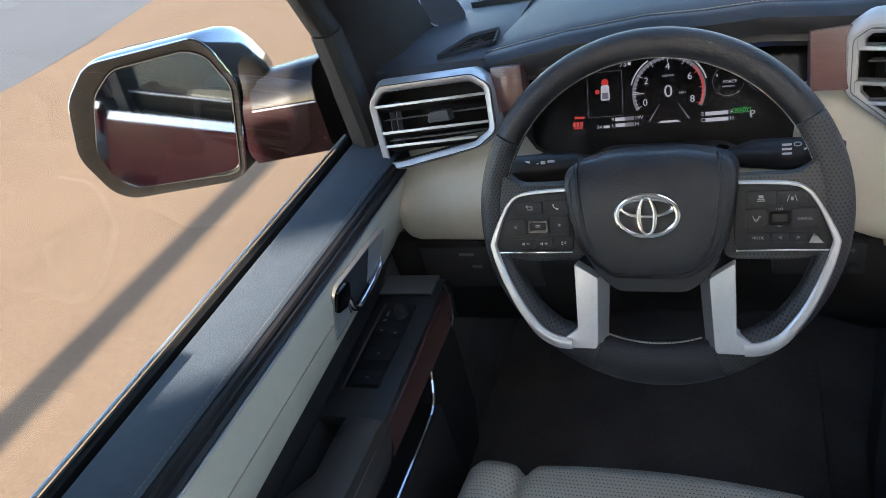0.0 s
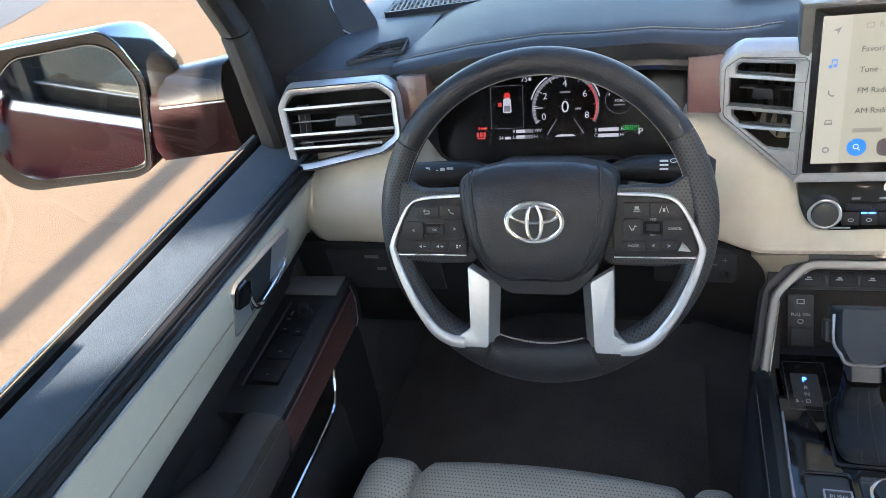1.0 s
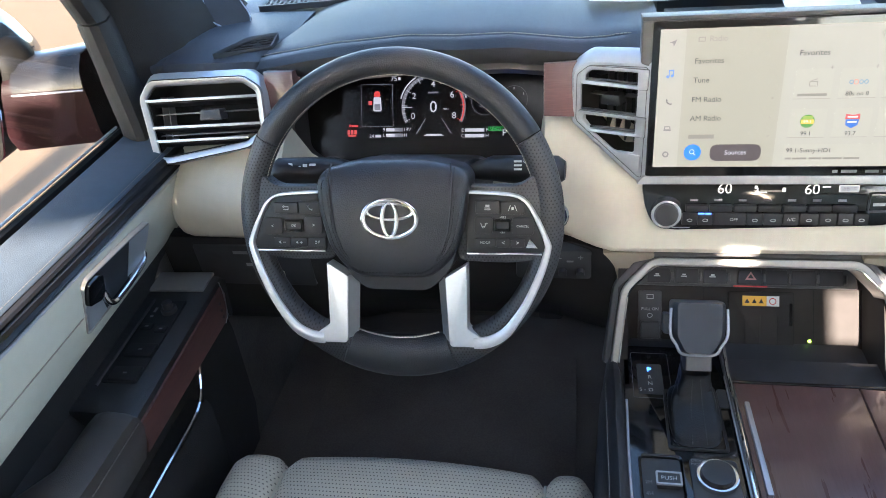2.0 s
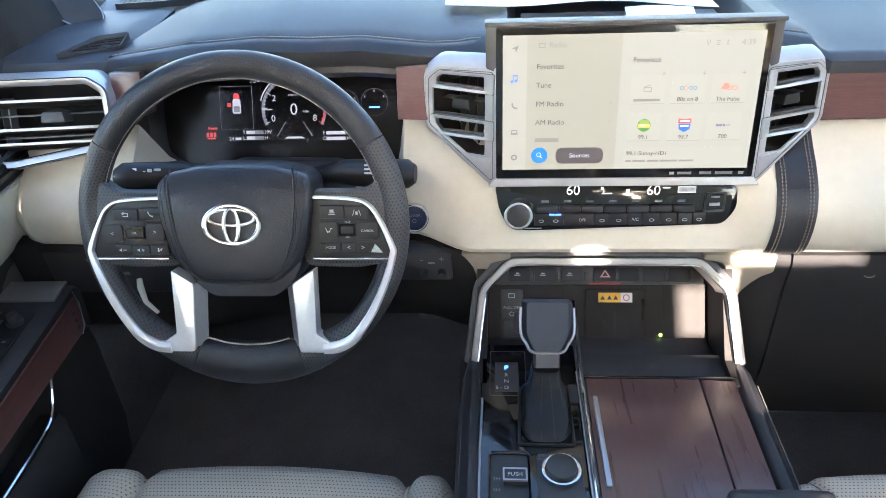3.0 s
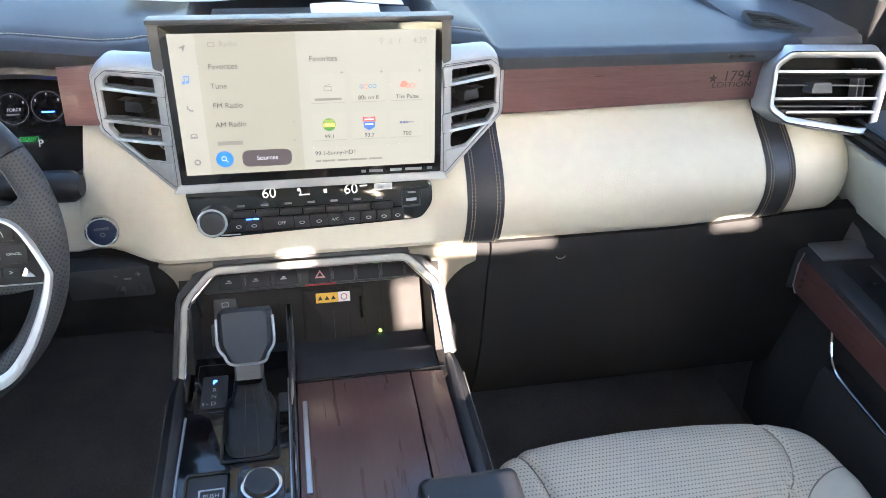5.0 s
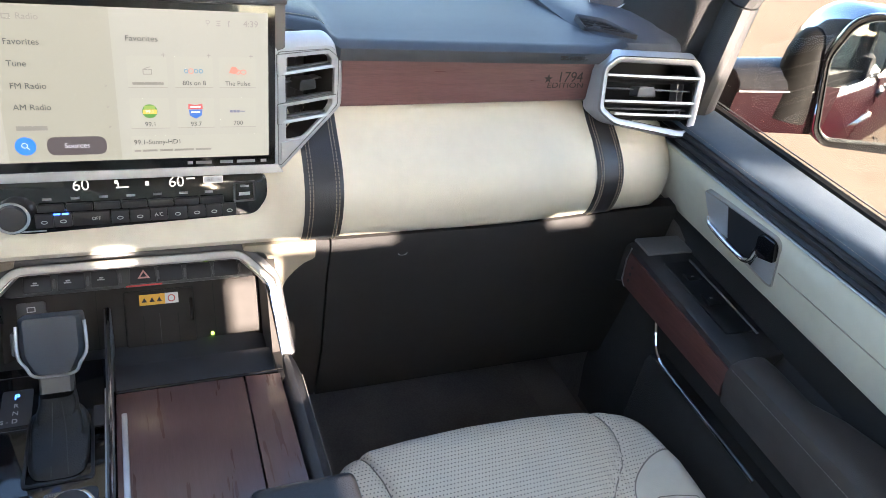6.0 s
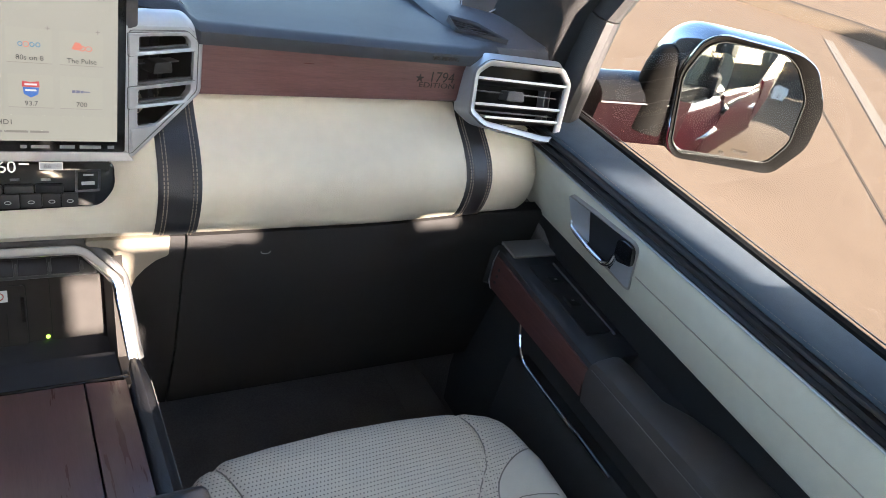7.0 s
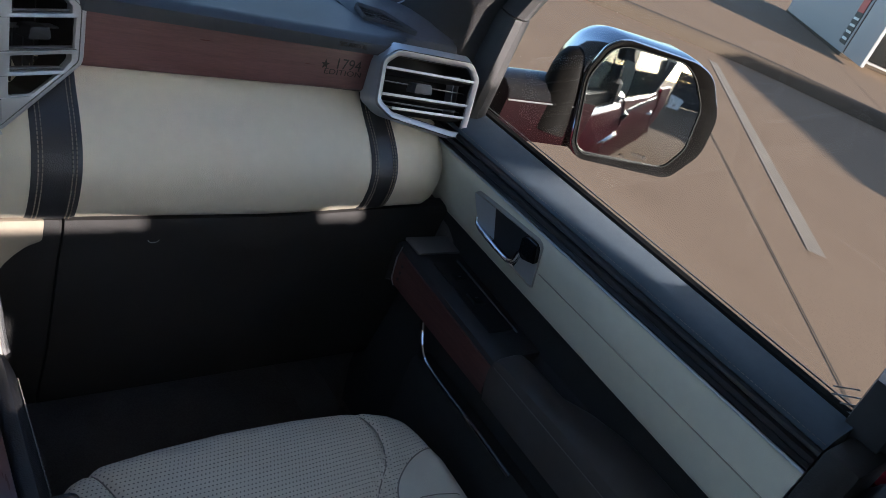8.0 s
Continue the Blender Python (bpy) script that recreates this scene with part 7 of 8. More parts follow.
    if side < 0:
        part("mirror_knob", on_side(join(disc(AR, 0.015, 0.068, 0.0115, 0, 0.010, 24, 0.002), disc(AR, 0.015, 0.068, 0.0075, 0.006, 0.020, 20, 0.002)), side), BLACK, rest, "round mirror knob")
        part("mark", on_side(join(box((-0.008, 0.070, 0.003), (0.004, 0.010, 0.0006), 0, AR), box((-0.008, 0.056, 0.003), (0.005, 0.004, 0.0006), 0, AR)), side), GREY_INK, rest)
    # walnut strip on the armrest's side
    ws = lambda y: [(-0.350, 1.124 + arm_z(y)), (-0.3438, 1.123 + arm_z(y)), (-0.3445, 1.090 + arm_z(y)), (-0.3500, 1.058), (-0.356, 1.058)]
    part("wood_strip", on_side(loft([[(x + arm_x(y), y, z) for x, z in ws(y)] for y in (0.918, 0.85, 0.75, 0.64)]), side), WOOD_DOOR, rest, "reddish walnut side strip")
    part("strip_trim", on_side(tube([(-0.3465, 0.921, 1.132), (-0.3430, 0.921, 1.110), (-0.3475, 0.921, 1.067), (-0.350, 0.912, 1.056)], 0.0016, 6), side), SILVER, rest, "bright end trim")
    for z in (1.105, 1.092, 1.079):
        part("screw", on_side(disc(Matrix.Translation((-0.3425, 0.900, z)) @ Matrix.Rotation(radians(90), 4, "Y"), 0, 0, 0.003, 0, 0.001, 12), side), BLACK, rest)
    # elbow pad
    es = []
    for y, k in ((0.640, 0.0), (0.632, 0.75), (0.610, 1.0), (0.54, 1.0), (0.50, 1.0), (0.44, 1.0), (0.30, 1.0), (0.25, 1.0)):
        d = arm_x(y)
        o = -0.402 + d - 0.040 * (1 - ease(y, 0.47, 0.535))
        t = 1.130 + 0.010 * k + 0.004 * (1 - ease(y, 0.45, 0.55))
        es.append([(o, y, 1.05), (o - 0.002, y, t - 0.02), (o + 0.006, y, t - 0.005), (o + 0.018, y, t), (-0.356 + d, y, t - 0.002), (-0.345 + d, y, t - 0.008), (-0.3410 + d, y, t - 0.022), (-0.347 + d, y, 1.08), (-0.359 + d, y, 1.045)])
    elbow = part("elbow_pad", on_side(loft(es), side), ELBOW, th, "dark leather elbow pad")
    part("stitching", on_side(stitches([(-0.3408 + arm_x(y), y, 1.120) for y in (0.63, 0.5, 0.4, 0.26)], 0.006, 0.0042), side), STITCH_DIM, elbow)
    # handle cup
    HB = Matrix.Translation((-0.3838, 0.755, 1.254)) @ Matrix.Rotation(radians(17), 4, "Y") @ Matrix(((0, 0, 1, 0), (-1, 0, 0, 0), (0, 1, 0, 0), (0, 0, 0, 1))) @ Matrix.Diagonal((1.04, 1.16, 1, 1))
    cup_o = [(-0.0815, 0.037), (-0.028, 0.0415), (0.066, 0.0465), (0.0755, 0.040), (0.0770, 0.012), (0.0745, -0.0255), (0.066, -0.0275), (-0.050, -0.0165), (-0.062, -0.008)]
    co, ci = rounded(cup_o, 0.007, 4), rounded(inset(cup_o, 0.0032), 0.006, 4)
    cup = part("handle_cup", on_side(ringed(co, ci, HB, -0.006, 0.0032, 0.002, 0.001), side), ARCH_GREY, th, "satin taupe handle surround")
    part("cup_well", on_side(prism(ci, HB, -0.003, 0.0010), side), KEY_PLASTIC, cup, "dark recess")
    cheek = [[HB @ Vector(p) for p in q] for q in (((-0.079, 0.0345, 0.0022), (-0.030, 0.0375, 0.0012)), ((-0.072, 0.015, 0.0026), (-0.026, 0.014, 0.0013)), ((-0.058, -0.0065, 0.0026), (-0.022, -0.0085, 0.0014)))]
    part("cup_cheek", on_side(thicken(loft(cheek, False), 0.0008), side), SILVER_PAINT, cup, "satin grey cheek")
    part("lock_rocker", on_side(prism(rounded([(0.039, 0.037), (0.049, 0.0425), (0.0705, 0.0425), (0.0728, 0.014), (0.045, 0.005), (0.037, 0.012)], 0.004), HB, 0.001, 0.0075, 0.0025), side), GLOSS, cup, "gloss lock rocker")
    part("lever", on_side(tube([HB @ Vector(p) for p in smooth_path([(-0.066, 0.002, 0.002), (-0.058, -0.006, 0.005), (-0.030, -0.0085, 0.008), (0.010, -0.0115, 0.009), (0.026, -0.0105, 0.009), (0.035, -0.002, 0.007), (0.037, 0.012, 0.004)], 3)], [0.0026, 0.0032, 0.0040, 0.0046, 0.0050, 0.0052, 0.0052, 0.0052, 0.0052, 0.0052, 0.0054, 0.0056, 0.0056, 0.0056, 0.0052, 0.0048, 0.0044, 0.0038, 0.0030], 10, flat=0.8), side), CHROME, cup, "chrome pull lever")
    part("cup_foot", on_side(prism(rounded([(0.040, 0.0035), (0.0735, 0.0135), (0.0722, -0.0225), (0.066, -0.0245), (0.030, -0.0205)], 0.003), HB, 0.001, 0.003, 0.001), side), SILVER_PAINT, cup, "satin grey foot of the recess")
    # map pocket
    pk = part("pocket", on_side(loft([[(-0.352 + 0.004 * (y < 0.5), y, 0.995), (-0.345, y, 0.985), (-0.345, y, 0.78), (-0.40, y, 0.76), (-0.40, y, 0.99)] for y in (0.80, 0.77, 0.60, 0.45, 0.27)]), side), PILLAR, th, "black map pocket")
    part("pocket_trim", on_side(tube(smooth_path([(-0.356, 0.822, 1.058), (-0.352, 0.806, 1.034), (-0.347, 0.780, 1.010), (-0.345, 0.74, 1.003), (-0.343, 0.62, 1.001), (-0.341, 0.53, 0.998)], 5), 0.0035, 8, flat=1.0), side), CHROME, pk, "bright pocket edge")
    # sail panel at the front of the window
    ss = []
    for z, dx in ((1.352, 0.0), (1.38, -0.001), (1.45, -0.008), (1.532, -0.018)):
        ss.append([(x + dx * 0.8, y, z) for x, y in ((-0.466, 0.998), (-0.452, 0.962), (-0.436, 0.953), (-0.424, 0.950), (-0.414, 0.956), (-0.412, 0.975), (-0.43, 1.02), (-0.45, 1.03))])
    part("sail_panel", on_side(loft(ss), side), PILLAR, th, "grained dark sail panel")
    ss = []
    for z, dx in ((1.5345, -0.0185), (1.60, -0.022), (1.75, 0.0), (1.90, 0.03)):
        ss.append([(x + dx * 0.8, y - 0.75 * max(0, z - 1.56), z) for x, y in ((-0.464, 0.998), (-0.450, 0.962), (-0.436, 0.953), (-0.424, 0.950), (-0.414, 0.956), (-0.412, 0.975), (-0.43, 1.02), (-0.45, 1.03))])
    part("window_frame", on_side(loft(ss), side), PILLAR, th, "dark window frame")
    foot = [(1.30, -0.466, -0.440, 0.27), (1.37, -0.462, -0.412, 0.27), (1.428, -0.455, -0.404, 0.27)]
    upper = [(1.434, -0.462, -0.444, 0.27), (1.93, -0.415, -0.395, 0.27)] if side < 0 else [(1.440, -0.398, -0.376, 0.17), (1.93, -0.350, -0.328, 0.17)]
    part("rear_frame", on_side(loft([[(x0, y, z), (x0, y - 0.05, z), (x1, y - 0.05, z), (x1, y - 0.01, z)] for z, x0, x1, y in foot + upper]), side), BLACK, th, "black rear window frame")
    # outside skin and glass
    part("outer_skin", on_side(loft([[(-0.478, y, 1.332), (-0.500, y, 1.322), (-0.545, y, 1.20), (-0.560, y, 1.0), (-0.548, y, 0.75), (-0.530, y, 0.62), (-0.50, y, 0.62), (-0.52, y, 1.0), (-0.462, y, 1.31)] for y in (1.06, 0.8, 0.5, 0.20)]), side), RED_PAINT, th, "glossy dark red outer skin")
    part("belt_chrome", on_side(loft([[(-0.474, y, 1.316), (-0.478, y, 1.338), (-0.486, y, 1.338), (-0.502, y, 1.316)] for y in (1.05, 0.6, 0.20)]), side), CHROME, th, "chrome belt moulding")
    part("outer_handle", on_side(tube([(-0.545, 0.44, 1.19), (-0.578, 0.42, 1.195), (-0.580, 0.30, 1.20), (-0.548, 0.27, 1.20)], 0.012, 10), side), CHROME, th, "chrome outer handle")
    gm = lambda z: -0.4665 + 0.105 * (z - 1.36)
    pane = part("window_pane", on_side(loft([[(gm(z) + 0.046 * (0.95 - y), y, z) for z in (1.35, 1.55, 1.75, 1.92)] + [(gm(z) - 0.004 + 0.046 * (0.95 - y), y, z) for z in (1.92, 1.75, 1.55, 1.35)] for y in (0.995, 0.75, 0.5, 0.25)]), side), GLASS, th, "clear side window")
    pane.visible_shadow = False
    # dust grains on the glass
    rng = random.Random(7 + side)
    dust = bmesh.new()
    for _ in range(170):
        y, z, r = 0.985 - 0.33 * rng.random() ** 1.5, 1.375 + 0.24 * rng.random(), 0.00025 + 0.00045 * rng.random() ** 2
        x = gm(z) + 0.046 * (0.95 - y) + 0.0006
        dust.faces.new([dust.verts.new((x + 0.105 * dz, y + dy, z + dz)) for dy, dz in ((-r, 0), (0, r * 1.2), (r, 0), (0, -r))])
    part("dust", on_side(dust, side), DUST, pane, "fine pale dust grains", 0)
    if side > 0:
        # etched maker's mark low in the rear corner
        o_, e1, e2 = Vector((1.3250, 0.297, 1.380)), Vector((-0.0035, -0.029, 0.020)), Vector((0.0019, -0.021, -0.027))
        for k, (f0, f1) in enumerate(((0.1, 0.9), (0.0, 1.0), (0.25, 0.8), (0.0, 0.95))):
            bar = [o_ + e1 * a + e2 * b for a, b in ((f0, 0.26 * k), (f1, 0.26 * k), (f1, 0.26 * k + 0.05), (f0, 0.26 * k + 0.05))]
            part("glass_mark", loft([bar, [p + Vector((-0.0008, 0, 0)) for p in bar]]), GREY_INK, pane, "", 0)


for side in (-1, 1):
    door(side)

# ---- side of the truck behind the doors, seen in the mirrors ----
for side in (-1, 1):
    bd = thing("pickup_body", (-0.53 if side < 0 else 2 * MID + 0.53, -1.5, 0.6), "dark red truck side with rear door and bed", "pickup")
    part("rear_skin", on_side(loft([[(-0.478, y, 1.355), (-0.500, y, 1.345), (-0.547, y, 1.20), (-0.562, y, 1.0), (-0.550, y, 0.75), (-0.53, y, 0.60), (-0.50, y, 0.60), (-0.51, y, 1.30)] for y in (0.19, -0.4, -1.0, -1.33)]), side), RED_PAINT, bd, "dark red rear door skin")
    part("bed_skin", on_side(loft([[(-0.47, y, 1.40), (-0.52, y, 1.395), (-0.555, y, 1.25), (-0.575, y, 1.0), (-0.56, y, 0.75), (-0.54, y, 0.60), (-0.47, y, 0.60)] for y in (-1.345, -2.0, -2.8, -3.3)]), side), RED_PAINT, bd, "dark red bed side")
    part("belt_chrome", on_side(loft([[(-0.474, y, 1.340), (-0.478, y, 1.360), (-0.486, y, 1.360), (-0.502, y, 1.338)] for y in (0.19, -0.4, -1.30)]), side), CHROME, bd, "chrome belt moulding")
    part("outer_handle", on_side(tube([(-0.548, -0.62, 1.19), (-0.580, -0.64, 1.195), (-0.582, -0.76, 1.20), (-0.550, -0.79, 1.20)], 0.012, 10), side), CHROME, bd, "chrome outer handle")
    rp = part("rear_pane", on_side(loft([[(-0.468 + 0.105 * (z - 1.36), y, z) for z in (1.35, 1.6, 1.92)] + [(-0.472 + 0.105 * (z - 1.36), y, z) for z in (1.92, 1.6, 1.35)] for y in (0.09, -0.5, -1.0)]), side), GLASS, bd, "clear rear door window")
    rp.visible_shadow = False
    if side < 0:
        tilt = lambda y, z, o=0.0: (-0.4745 + 0.105 * (z - 1.36) - o, y, z)
        sheet_ = lambda y0, y1, z0, z1, o, d: loft([[tilt(y, z0, o), tilt(y, z1, o), tilt(y, z1, o + d), tilt(y, z0, o + d)] for y in (y0, y1)])
        lab_ = part("window_label", sheet_(0.06, -0.34, 1.40, 1.72, 0.0, 0.0008), PAPER, bd, "pale price sheet on the rear window", 0)
        for k in range(7):
            z0, w = 1.68 - 0.022 * k, 0.30 - 0.05 * (k % 3)
            part("text_bar", sheet_(0.03, 0.03 - w, z0, z0 + 0.009, 0.0008, 0.0005), GREY_INK, lab_, "", 0)
    post_in = 0.0 if side < 0 else 0.092
    part("post", on_side(loft([[(-0.440, y, 1.35), (-0.462, y, 1.36), (-0.468 + post_in, y, 1.42), (-0.418 + post_in, y, 1.92), (-0.405 + post_in, y, 1.92), (-0.448 + post_in, y, 1.42)] for y in (0.22, 0.08)]), side), BLACK, bd, "black window post")
    # unseen block added on the post to cut the sun patch's front edge
    part("post_cover", on_side(loft([[(x0, y, z), (x1, y, z)] + [(x1, y - 0.09, z), (x0, y - 0.09, z)] for z, x0, x1, y in ((1.568 if side < 0 else 1.546, -0.472, -0.391, 0.20), (1.92, -0.440, -0.36, 0.20))]), side), BLACK, bd, "black post cover")


ARM_RED = specks(mat("dusty dark red", (0.011, 0.0035, 0.0045), 0.40, vary=0.2, scale=30, big=6, spec=0.08), 300, 0.73, (0.16, 0.13, 0.10))
# chrome darkened and blued in its colour, so the mirrored sky reads blue
CAP_CHROME = mat("weathered chrome", (0.40, 0.43, 0.47), 0.10, 1.0, vary=0.05, scale=60, big=6)
ARM_TOP = specks(mat("dusty gloss black", (0.014, 0.013, 0.014), 0.16, vary=0.2, scale=30, big=6, spec=0.28), 300, 0.72, (0.22, 0.19, 0.15))
DUSTY = specks(mat("dusty dark plastic", (0.019, 0.015, 0.014), 0.45, vary=0.15, scale=30, big=6, spec=0.10), 300, 0.74, (0.16, 0.14, 0.11))
BEZEL = specks(mat("black mirror bezel", (0.008, 0.0072, 0.0068), 0.5, vary=0.15, scale=30, big=6, spec=0.05), 300, 0.76, (0.07, 0.06, 0.05))


# ---- side mirrors ----
def side_mirror(side):
    if side < 0:
        o, yaw = (-0.70, 0.89, 1.45), 30
        g = [(-0.090, 0.0736), (-0.0511, 0.1030), (0.0567, 0.1005), (0.0809, 0.0862), (0.1000, 0.0346), (0.0649, -0.0955), (0.0484, -0.0987), (-0.0905, -0.0769), (-0.1118, -0.0567), (-0.1240, -0.0066)]
        b = [(-0.1263, 0.0774), (-0.0813, 0.1199), (0.0761, 0.1155), (0.0931, 0.0931), (0.1114, 0.0356), (0.0728, -0.1013), (0.0494, -0.1096), (-0.1045, -0.0900), (-0.1285, -0.0701), (-0.1503, -0.0059)]
    else:
        o, yaw = (1.605, 0.825, 1.45), -30
        g = [(-0.1177, -0.0850), (-0.1480, 0.0285), (-0.1320, 0.0817), (-0.1088, 0.0965), (0.0024, 0.1025), (0.0303, 0.0865), (0.0675, 0.0416), (0.0790, -0.0374), (0.0583, -0.0800), (-0.0989, -0.1010)]
        b = [(-0.1270, -0.0900), (-0.1585, 0.0370), (-0.1431, 0.0893), (-0.1160, 0.1074), (0.0223, 0.1100), (0.0574, 0.0965), (0.1020, 0.0360), (0.1085, -0.0350), (0.0720, -0.0960), (-0.1050, -0.1100)]
    m = face(o, 0, yaw)
    s = 1 if side < 0 else -1
    cx_, cy_ = sum(p[0] for p in g) / len(g), sum(p[1] for p in g) / len(g)
    gp, bp = rounded(g, 0.014, 5), rounded(b, 0.018, 5)
    grow = lambda k: [(cx_ + (x - cx_) * k, cy_ + (y - cy_) * k) for x, y in gp]
    th = thing("side_mirror", o, "chrome capped side mirror on a dark red arm" if side > 0 else "chrome capped side mirror on a dark arm", "side mirror", "side mirrors")
    if side < 0:
        turn = Matrix.Translation((cx_, cy_, -0.007)) @ Matrix.Rotation(radians(6), 4, "Y") @ Matrix.Translation((-cx_, -cy_, 0))
        part("mirror_glass", prism(grow(0.985), m @ turn, -0.003, 0.003), MIRROR, th, "clear mirror glass")
    else:
        # convex glass on the passenger side
        turn = Matrix.Translation((cx_, cy_, -0.007)) @ Matrix.Rotation(radians(-2.0), 4, "Y") @ Matrix.Rotation(radians(-1.67), 4, "X") @ Matrix.Translation((-cx_, -cy_, 0))
        rings = []
        for i in range(24):
            rings.append([m @ turn @ Vector((x, y, 0.0045 - ((x - cx_) ** 2 + (y - cy_) ** 2) * 0.545)) for x, y in grow(0.995 * (1 - i / 24.2))])
        glass = part("mirror_glass", loft([[p + m.to_3x3() @ Vector((0, 0, -0.004)) for p in rings[0]]] + rings), MIRROR, th, "clear convex mirror glass")
        lettering("mark", "CLOSER", 0.0085, m @ turn, 0.004, -0.074, DARK_INK, glass, 0.0022)
        lettering("mark", "AR", 0.0085, m @ turn, -0.026, -0.084, DARK_INK, glass, 0.0012)
    part("glass_edge", ringed(grow(1.010), grow(0.996), m, -0.010, -0.0030), VOID, th)
    part("bezel", ringed(bp, grow(1.012), m, -0.03, 0.004, -0.008, 0.003), BEZEL, th, "dusty dark bezel")
    part("rim", tube([m @ Vector((x, y, -0.003)) for x, y in bp + bp[:1]], 0.0018, 6), CHROME, th, "thin bright rim")
    # housing: falls back from the bezel and rounds off toward the arm
    bx, by = sum(p[0] for p in b) / len(b), sum(p[1] for p in b) / len(b)
    far = 1.0 if side < 0 else 0.62
    steps = ((0.0, 1.0, -0.004, 0.0), (0.05, 1.02, -0.012, 0.004), (0.2, 1.03, -0.030, 0.016), (0.4, 1.02, -0.055, 0.036), (0.6, 0.97, -0.080, 0.056), (0.8, 0.86, -0.102, 0.070), (0.95, 0.66, -0.120, 0.080), (1.0, 0.36, -0.130, 0.084), (1.0, 0.03, -0.132, 0.085))

    def shell_ring(blend, k, z, dx, extra=0.0):
        out = []
        for x, y in bp:
            a = math.atan2((y - by) / 0.115, (x - bx) / 0.130)
            ex, ey = bx + 0.126 * math.cos(a), by + 0.108 * math.sin(a)
            px, py = x + (ex - x) * blend * 0.8, y + (ey - y) * blend * 0.8
            out.append(m @ Vector((bx + (px - bx) * (k + extra) + dx * s * far, by + (py - by) * (k + extra), z)))
        return out

    part("shell", loft([shell_ring(*st) for st in steps], True, False), DUSTY, th, "dusty dark shell")
    keep = [i for i, (x, y) in enumerate(bp) if y > by + 0.050 - 0.25 * s * (x - bx)]
    first = next(i for i in keep if (i - 1) % len(bp) not in keep)
    order = [(first + i) % len(bp) for i in range(len(keep))]
    caps = [shell_ring(bl, k, z - 0.002, dx, 0.012) for bl, k, z, dx in steps]
    part("cap", thicken(loft([[c[i] for i in order] for c in caps], False), 0.003), CAP_CHROME, th, "chrome cap", 60)
    # dark pivot between the housing and the arm
    px, pz = (0.122, -0.046) if side < 0 else (-0.163, -0.045)
    piv = []
    for k, y in ((1.0, -0.085), (1.0, 0.0), (0.97, 0.022), (0.86, 0.042), (0.62, 0.056), (0.25, 0.063)):
        piv.append([m @ Vector((px + 0.040 * k * math.cos(a), y, pz + 0.040 * k * math.sin(a))) for a in [2 * math.pi * i / 24 for i in range(24)]])
    part("pivot", loft(piv), BEZEL, th, "dark rounded pivot")
    # arm to the door
    inner = m @ Vector(((0.115 if side < 0 else -0.140), -0.03, -0.055))
    dx0 = -0.50 if side < 0 else 2 * MID + 0.50
    arm_s = []
    for f in (0.0, 0.25, 0.5, 0.75, 1.0):
        c = inner.lerp(Vector((dx0, 1.03, 1.415 if side < 0 else 1.385)), f)
        h0, h1, d = 0.090 + (0.022 * f if side < 0 else -0.030), 0.070 - 0.004 * f, 0.055
        arm_s.append([c + Vector((0, y * d, z)) for y, z in ((-0.8, -h1), (-0.97, -h1 * 0.7), (-1, 0.022 if side < 0 else 0.012), (-0.92, h0 * 0.40), (-0.6, h0 * 0.60), (0.2, h0 * 0.64), (0.8, h0 * 0.5), (1, 0), (0.9, -h1))])
    part("arm", loft(arm_s), ARM_RED, th, "dark red arm")
    cover = [[p + Vector((0, -0.003, 0.002)) for p in sec[2:7]] for sec in arm_s[1:]]
    part("arm_cover", thicken(loft(cover, False), 0.003), ARM_TOP, th, "dusty gloss black arm cover", 60)
    part("arm_line", tube([sec[2] + Vector((0, -0.004, -0.001)) for sec in arm_s[1:]], 0.0016, 6), SILVER, th, "thin bright line along the arm")


for side in (-1, 1):
    side_mirror(side)

# tweeters on the windshield pillars
for side in (-1, 1):
    at = Vector((-0.345, 1.185, 1.475))
    tw = thing("tweeter", (at.x if side < 0 else 2 * MID - at.x, at.y, at.z), "dark pillar tweeter pod with silver rim", "tweeter", "pillar tweeters")
    m = Matrix.Translation(at) @ Matrix.Rotation(radians(38), 4, "Z") @ face((0, 0, 0), 40)
    o = rounded([(-0.040, 0.002), (0.002, -0.038), (0.020, -0.028), (0.030, -0.006), (0.014, 0.06), (-0.035, 0.06)], 0.010)
    part("pod", on_side(prism([(x * 1.1, y * 1.1) for x, y in o], m, -0.05, -0.002, 0.006), side), DARK, tw)
    part("grille", on_side(prism(o, m, -0.004, 0.001, 0.001), side), BLACK, tw)
    part("rim", on_side(ringed(o, [(x * 0.94, y * 0.94) for x, y in o], m, -0.001, 0.003), side), SILVER_PAINT, tw, "thin silver rim")

# ---- lot ----
sheet("road", [(-8.3, 5.9), (-8.25, 6.4), (-8.5, 8.0), (-9.4, 11.0), (-16, 30), (-60, 80), (-200, 60), (-200, -80), (-8.3, -40)], 0.004, ASPHALT, "grey asphalt lane beside the concrete lot", "road")


def strip(a, b, w, z):
    a, b = Vector((*a, z)), Vector((*b, z))
    n = (b - a).cross(Vector((0, 0, 1))).normalized() * w / 2
    bm = bmesh.new()
    bm.faces.new([bm.verts.new(p) for p in (a - n, b - n, b + n, a + n)])
    return bm


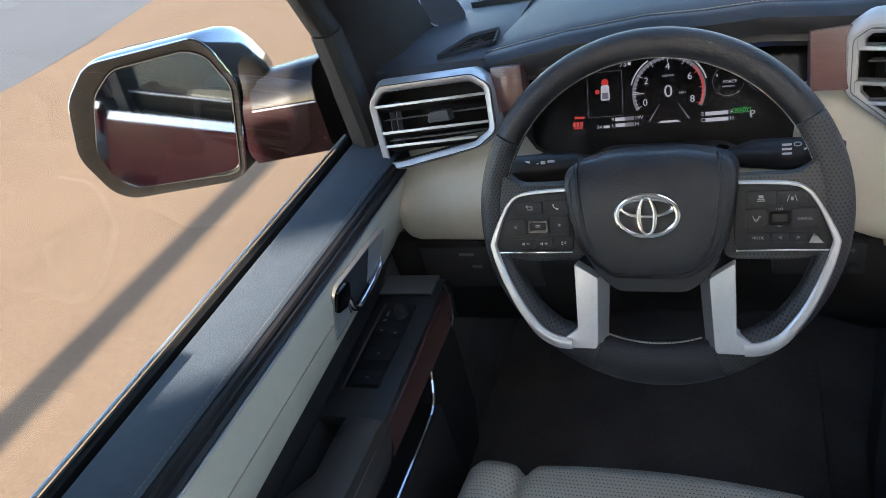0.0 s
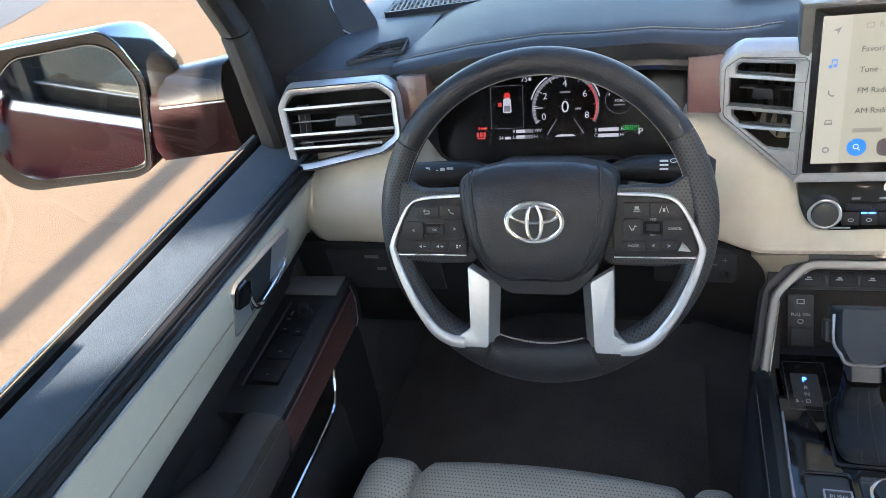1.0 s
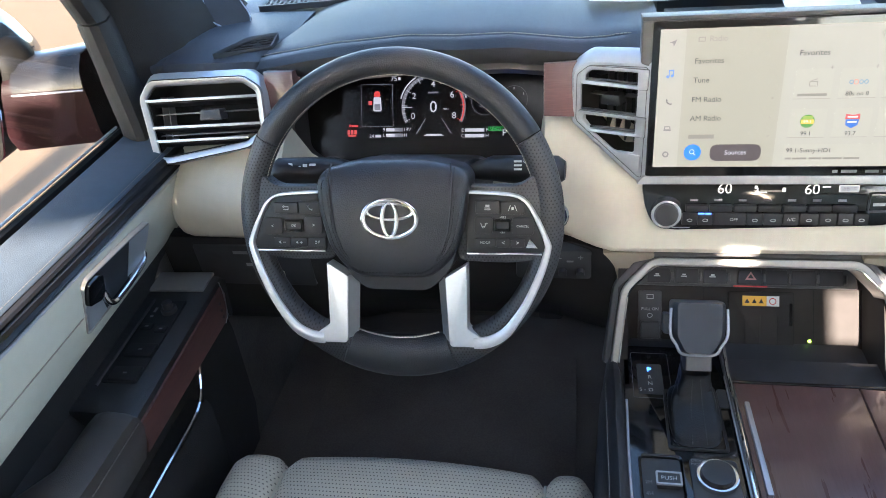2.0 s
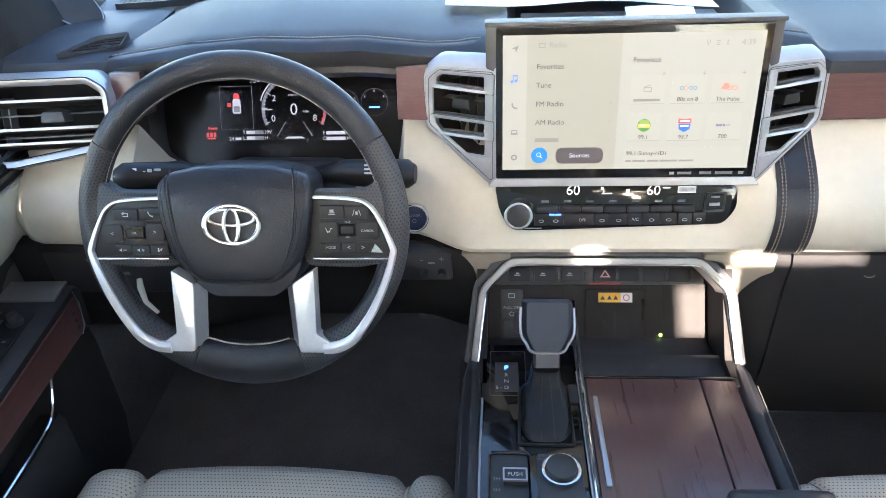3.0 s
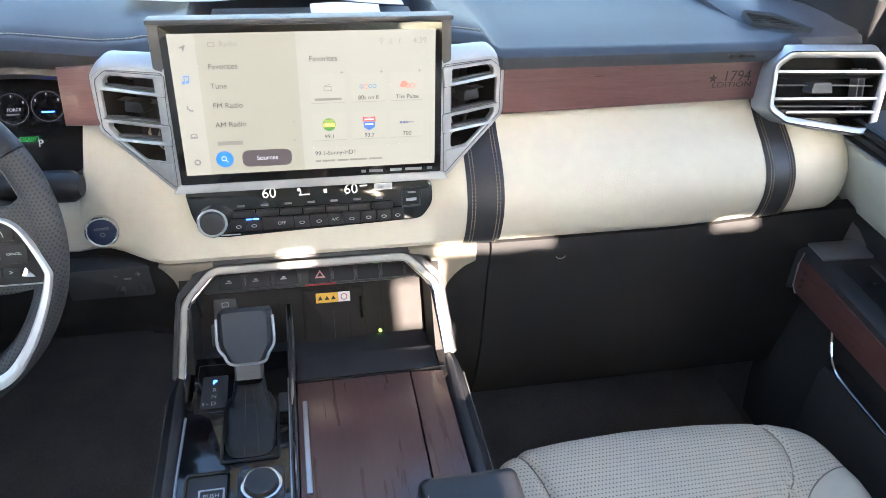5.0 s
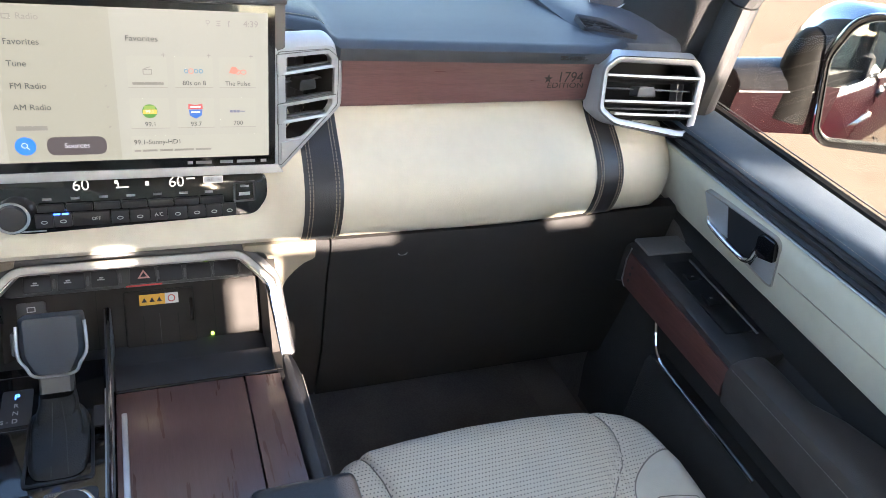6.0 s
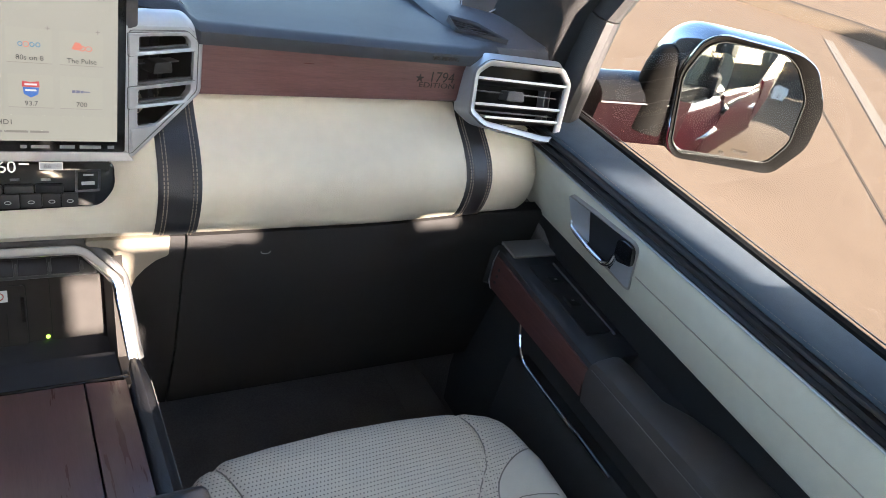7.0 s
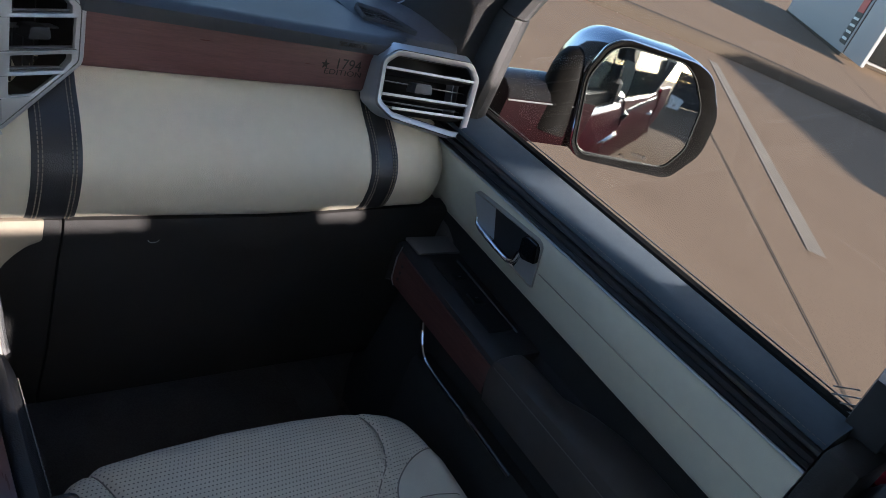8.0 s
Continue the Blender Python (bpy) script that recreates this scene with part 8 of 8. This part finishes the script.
solo("parking_line", strip((6.55, 2.02), (13.2, 7.62), 0.16, 0.005), LINE, (10, 5, 0), "worn white parking line on the concrete", "parking line", kind="structure", smooth=0)
JOINT = mat("dark joint filler", (0.085, 0.066, 0.050), 0.9, vary=0.3, spec=0.1)
for a, b, z in (((3.2, -0.5), (9.4, 5.4), 0.005), ((-2.9, 6.0), (-12, 15.1), 0.005), ((17.53, 12.13), (14.95, 8.2), 0.264), ((23.9, 10.5), (16.05, 5.45), 0.264)):
    solo("joint", strip(a, b, 0.014, z), JOINT, (*a, 0), "dark expansion joint in the concrete", "joint", kind="structure", smooth=0)

# kerb with a round nose, and the raised apron behind it
KERB_LINE = smooth_path([(3.5, 20.5, 0), (9.5, 13.2, 0), (12.7, 9.9, 0), (14.05, 8.6, 0), (14.85, 7.75, 0), (15.36, 6.6, 0), (15.85, 5.15, 0), (16.9, 1.5, 0), (18.6, -4.9, 0), (23.0, -18.0, 0)], 4)


def kerb_rows(line, sec):
    rows = []
    for i, p in enumerate(line):
        d = Vector(line[min(i + 1, len(line) - 1)]) - Vector(line[max(i - 1, 0)])
        n = Vector((-d.y, d.x, 0)).normalized()
        rows.append([Vector(p) + n * o + Vector((0, 0, h)) for o, h in sec])
    return rows


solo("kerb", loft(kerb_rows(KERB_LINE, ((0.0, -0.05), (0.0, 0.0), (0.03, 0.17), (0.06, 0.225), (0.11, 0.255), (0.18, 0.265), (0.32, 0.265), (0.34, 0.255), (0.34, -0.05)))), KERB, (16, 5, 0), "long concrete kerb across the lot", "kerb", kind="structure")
back_edge = [row[0] for row in kerb_rows(KERB_LINE, ((0.335, 0.258),))]
slab = bmesh.new()
slab.faces.new([slab.verts.new(p) for p in back_edge + [Vector((90, -18, 0.258)), Vector((90, 70, 0.258)), Vector((30, 70, 0.258))]])
bmesh.ops.triangulate(slab, faces=slab.faces[:])
solo("pavement", slab, CONCRETE, (20, 5, 0), "raised tan concrete apron behind the kerb", "pavement", kind="structure", smooth=0)
# white site container on the apron
cont = thing("container", (32.3, 15.3, 0.26), "white sheet metal container with a red and dark sticker strip", "container")
CM = Matrix.Translation((23.3, 9.35, 0.26)) @ Matrix.Rotation(math.atan2(0.57, 0.82), 4, "Z") @ Matrix.Translation((10.5, -1.3, 0))
part("body", box((1.55, 0, 1.45), (17.9, 2.56, 2.7), 0.03, CM), WALLPAINT, cont)
part("end_leaf", box((-9.05, 1.22, 1.42), (2.9, 0.10, 2.6), 0.02, CM), WALLPAINT, cont, "plain white end leaf")
part("rail", box((1.55, 0, 0.06), (17.94, 2.60, 0.10), 0, CM), KERB, cont)
part("roof", box((0, 0, 2.83), (21.06, 2.66, 0.08), 0.01, CM), WALLPAINT, cont)
part("post", box((-7.45, 1.20, 1.45), (0.16, 0.12, 2.6), 0.01, CM), KERB, cont, "dark corner post")
# flat dark sheet over the near end: the inside's shade set in its colour
part("doorway", box((-7.43, 0, 1.45), (0.04, 2.4, 2.5), 0.005, CM), VOID, cont, "dark open doorway")
part("sticker", box((-6.6, 1.285, 1.35), (1.1, 0.02, 2.0), 0, CM), DARK_INK, cont, "tall dark sticker strip")
part("sticker", box((-6.6, 1.299, 1.62), (1.0, 0.02, 0.45), 0, CM), RED_INK, cont, "red sticker field")
for k in range(4):
    part("sticker_bar", box((-6.6, 1.299, 0.52 + 0.22 * k), (0.8, 0.02, 0.08), 0, CM), PAPER, cont)
# unseen dark house added on the passenger side, outlined to shade the lot by the kerb
store = thing("store_house", (15.0, -9.0, 0), "low dark grey store house with roll doors", "building")
plan = [(15.42, -4.30), (10.80, -9.75), (14.3, -16.5), (21.0, -14.6)]
part("wall", prism(plan, Matrix.Identity(4), 0.0, 3.42, 0.02), mat("dark sheet cladding", (0.09, 0.095, 0.10), 0.5, vary=0.1, scale=4, big=0.6), store)
part("roof", prism(plan, Matrix.Identity(4), 3.424, 3.50, 0.01), KERB, store)
TR = Matrix.Translation((13.11, -7.025, 0)) @ Matrix.Rotation(math.atan2(5.45, 4.62), 4, "Z")
for x in (-1.6, 1.6):
    part("roll_door", box((x, 0.024, 1.3), (2.4, 0.04, 2.6), 0.01, TR), WALLPAINT, store, "white roll door")
# dark board fence behind the truck, with a numbered white sign before it, both seen in the passenger mirror
fence = thing("fence", (5.2, -13.8, 0.0), "dark boarded fence across the lot behind the truck", "fence")
FENCE = mat("dark stained boards", (0.035, 0.034, 0.036), 0.7, vary=0.25, scale=12, big=1.0, spec=0.2)
for i in range(5):
    part("post", box((1.2 + 2.0 * i, -13.8, 1.2), (0.12, 0.12, 2.4), 0.01), FENCE, fence)
for i in range(4):
    for k in range(4):
        part("board", box((2.2 + 2.0 * i, -13.73, 0.33 + 0.56 * k), (1.99, 0.04, 0.556), 0.003), FENCE, fence)
sign = thing("sign", (1.75, -10.0, 0.0), "white square sign with a black figure on two short posts", "sign")
SG = Matrix.Translation((1.75, -9.97, 0.0)) @ Matrix.Rotation(radians(180), 4, "Z") @ Matrix.Rotation(radians(90), 4, "X")
part("board", box((1.75, -10.0, 0.53), (0.74, 0.03, 0.62), 0.01), PAPER, sign)
for x in (-0.26, 0.26):
    part("post", box((1.75 + x, -10.04, 0.36), (0.05, 0.05, 0.72), 0.006), KERB, sign)
lettering("mark", "4", 0.34, SG, 0.0, 0.42, DARK_INK, sign, 0.004)
# lamp post behind the truck, whose shadow lies along the driver's side
lamp = thing("street_lamp", (-2.36, -7.0, 0.0), "grey steel lamp post on the lot", "street lamp")
part("pole", tube([(-2.36, -7.0, 0.0), (-2.36, -7.0, 3.0), (-2.36, -7.0, 9.0)], [0.13, 0.11, 0.09], 12), SILVER_PAINT, lamp)
part("foot", disc(Matrix.Translation((-2.36, -7.0, 0.0)), 0, 0, 0.28, 0.0, 0.5, 20, 0.03), KERB, lamp)
part("head", box((-2.36, -6.6, 9.02), (0.3, 0.9, 0.12), 0.03), SILVER_PAINT, lamp)
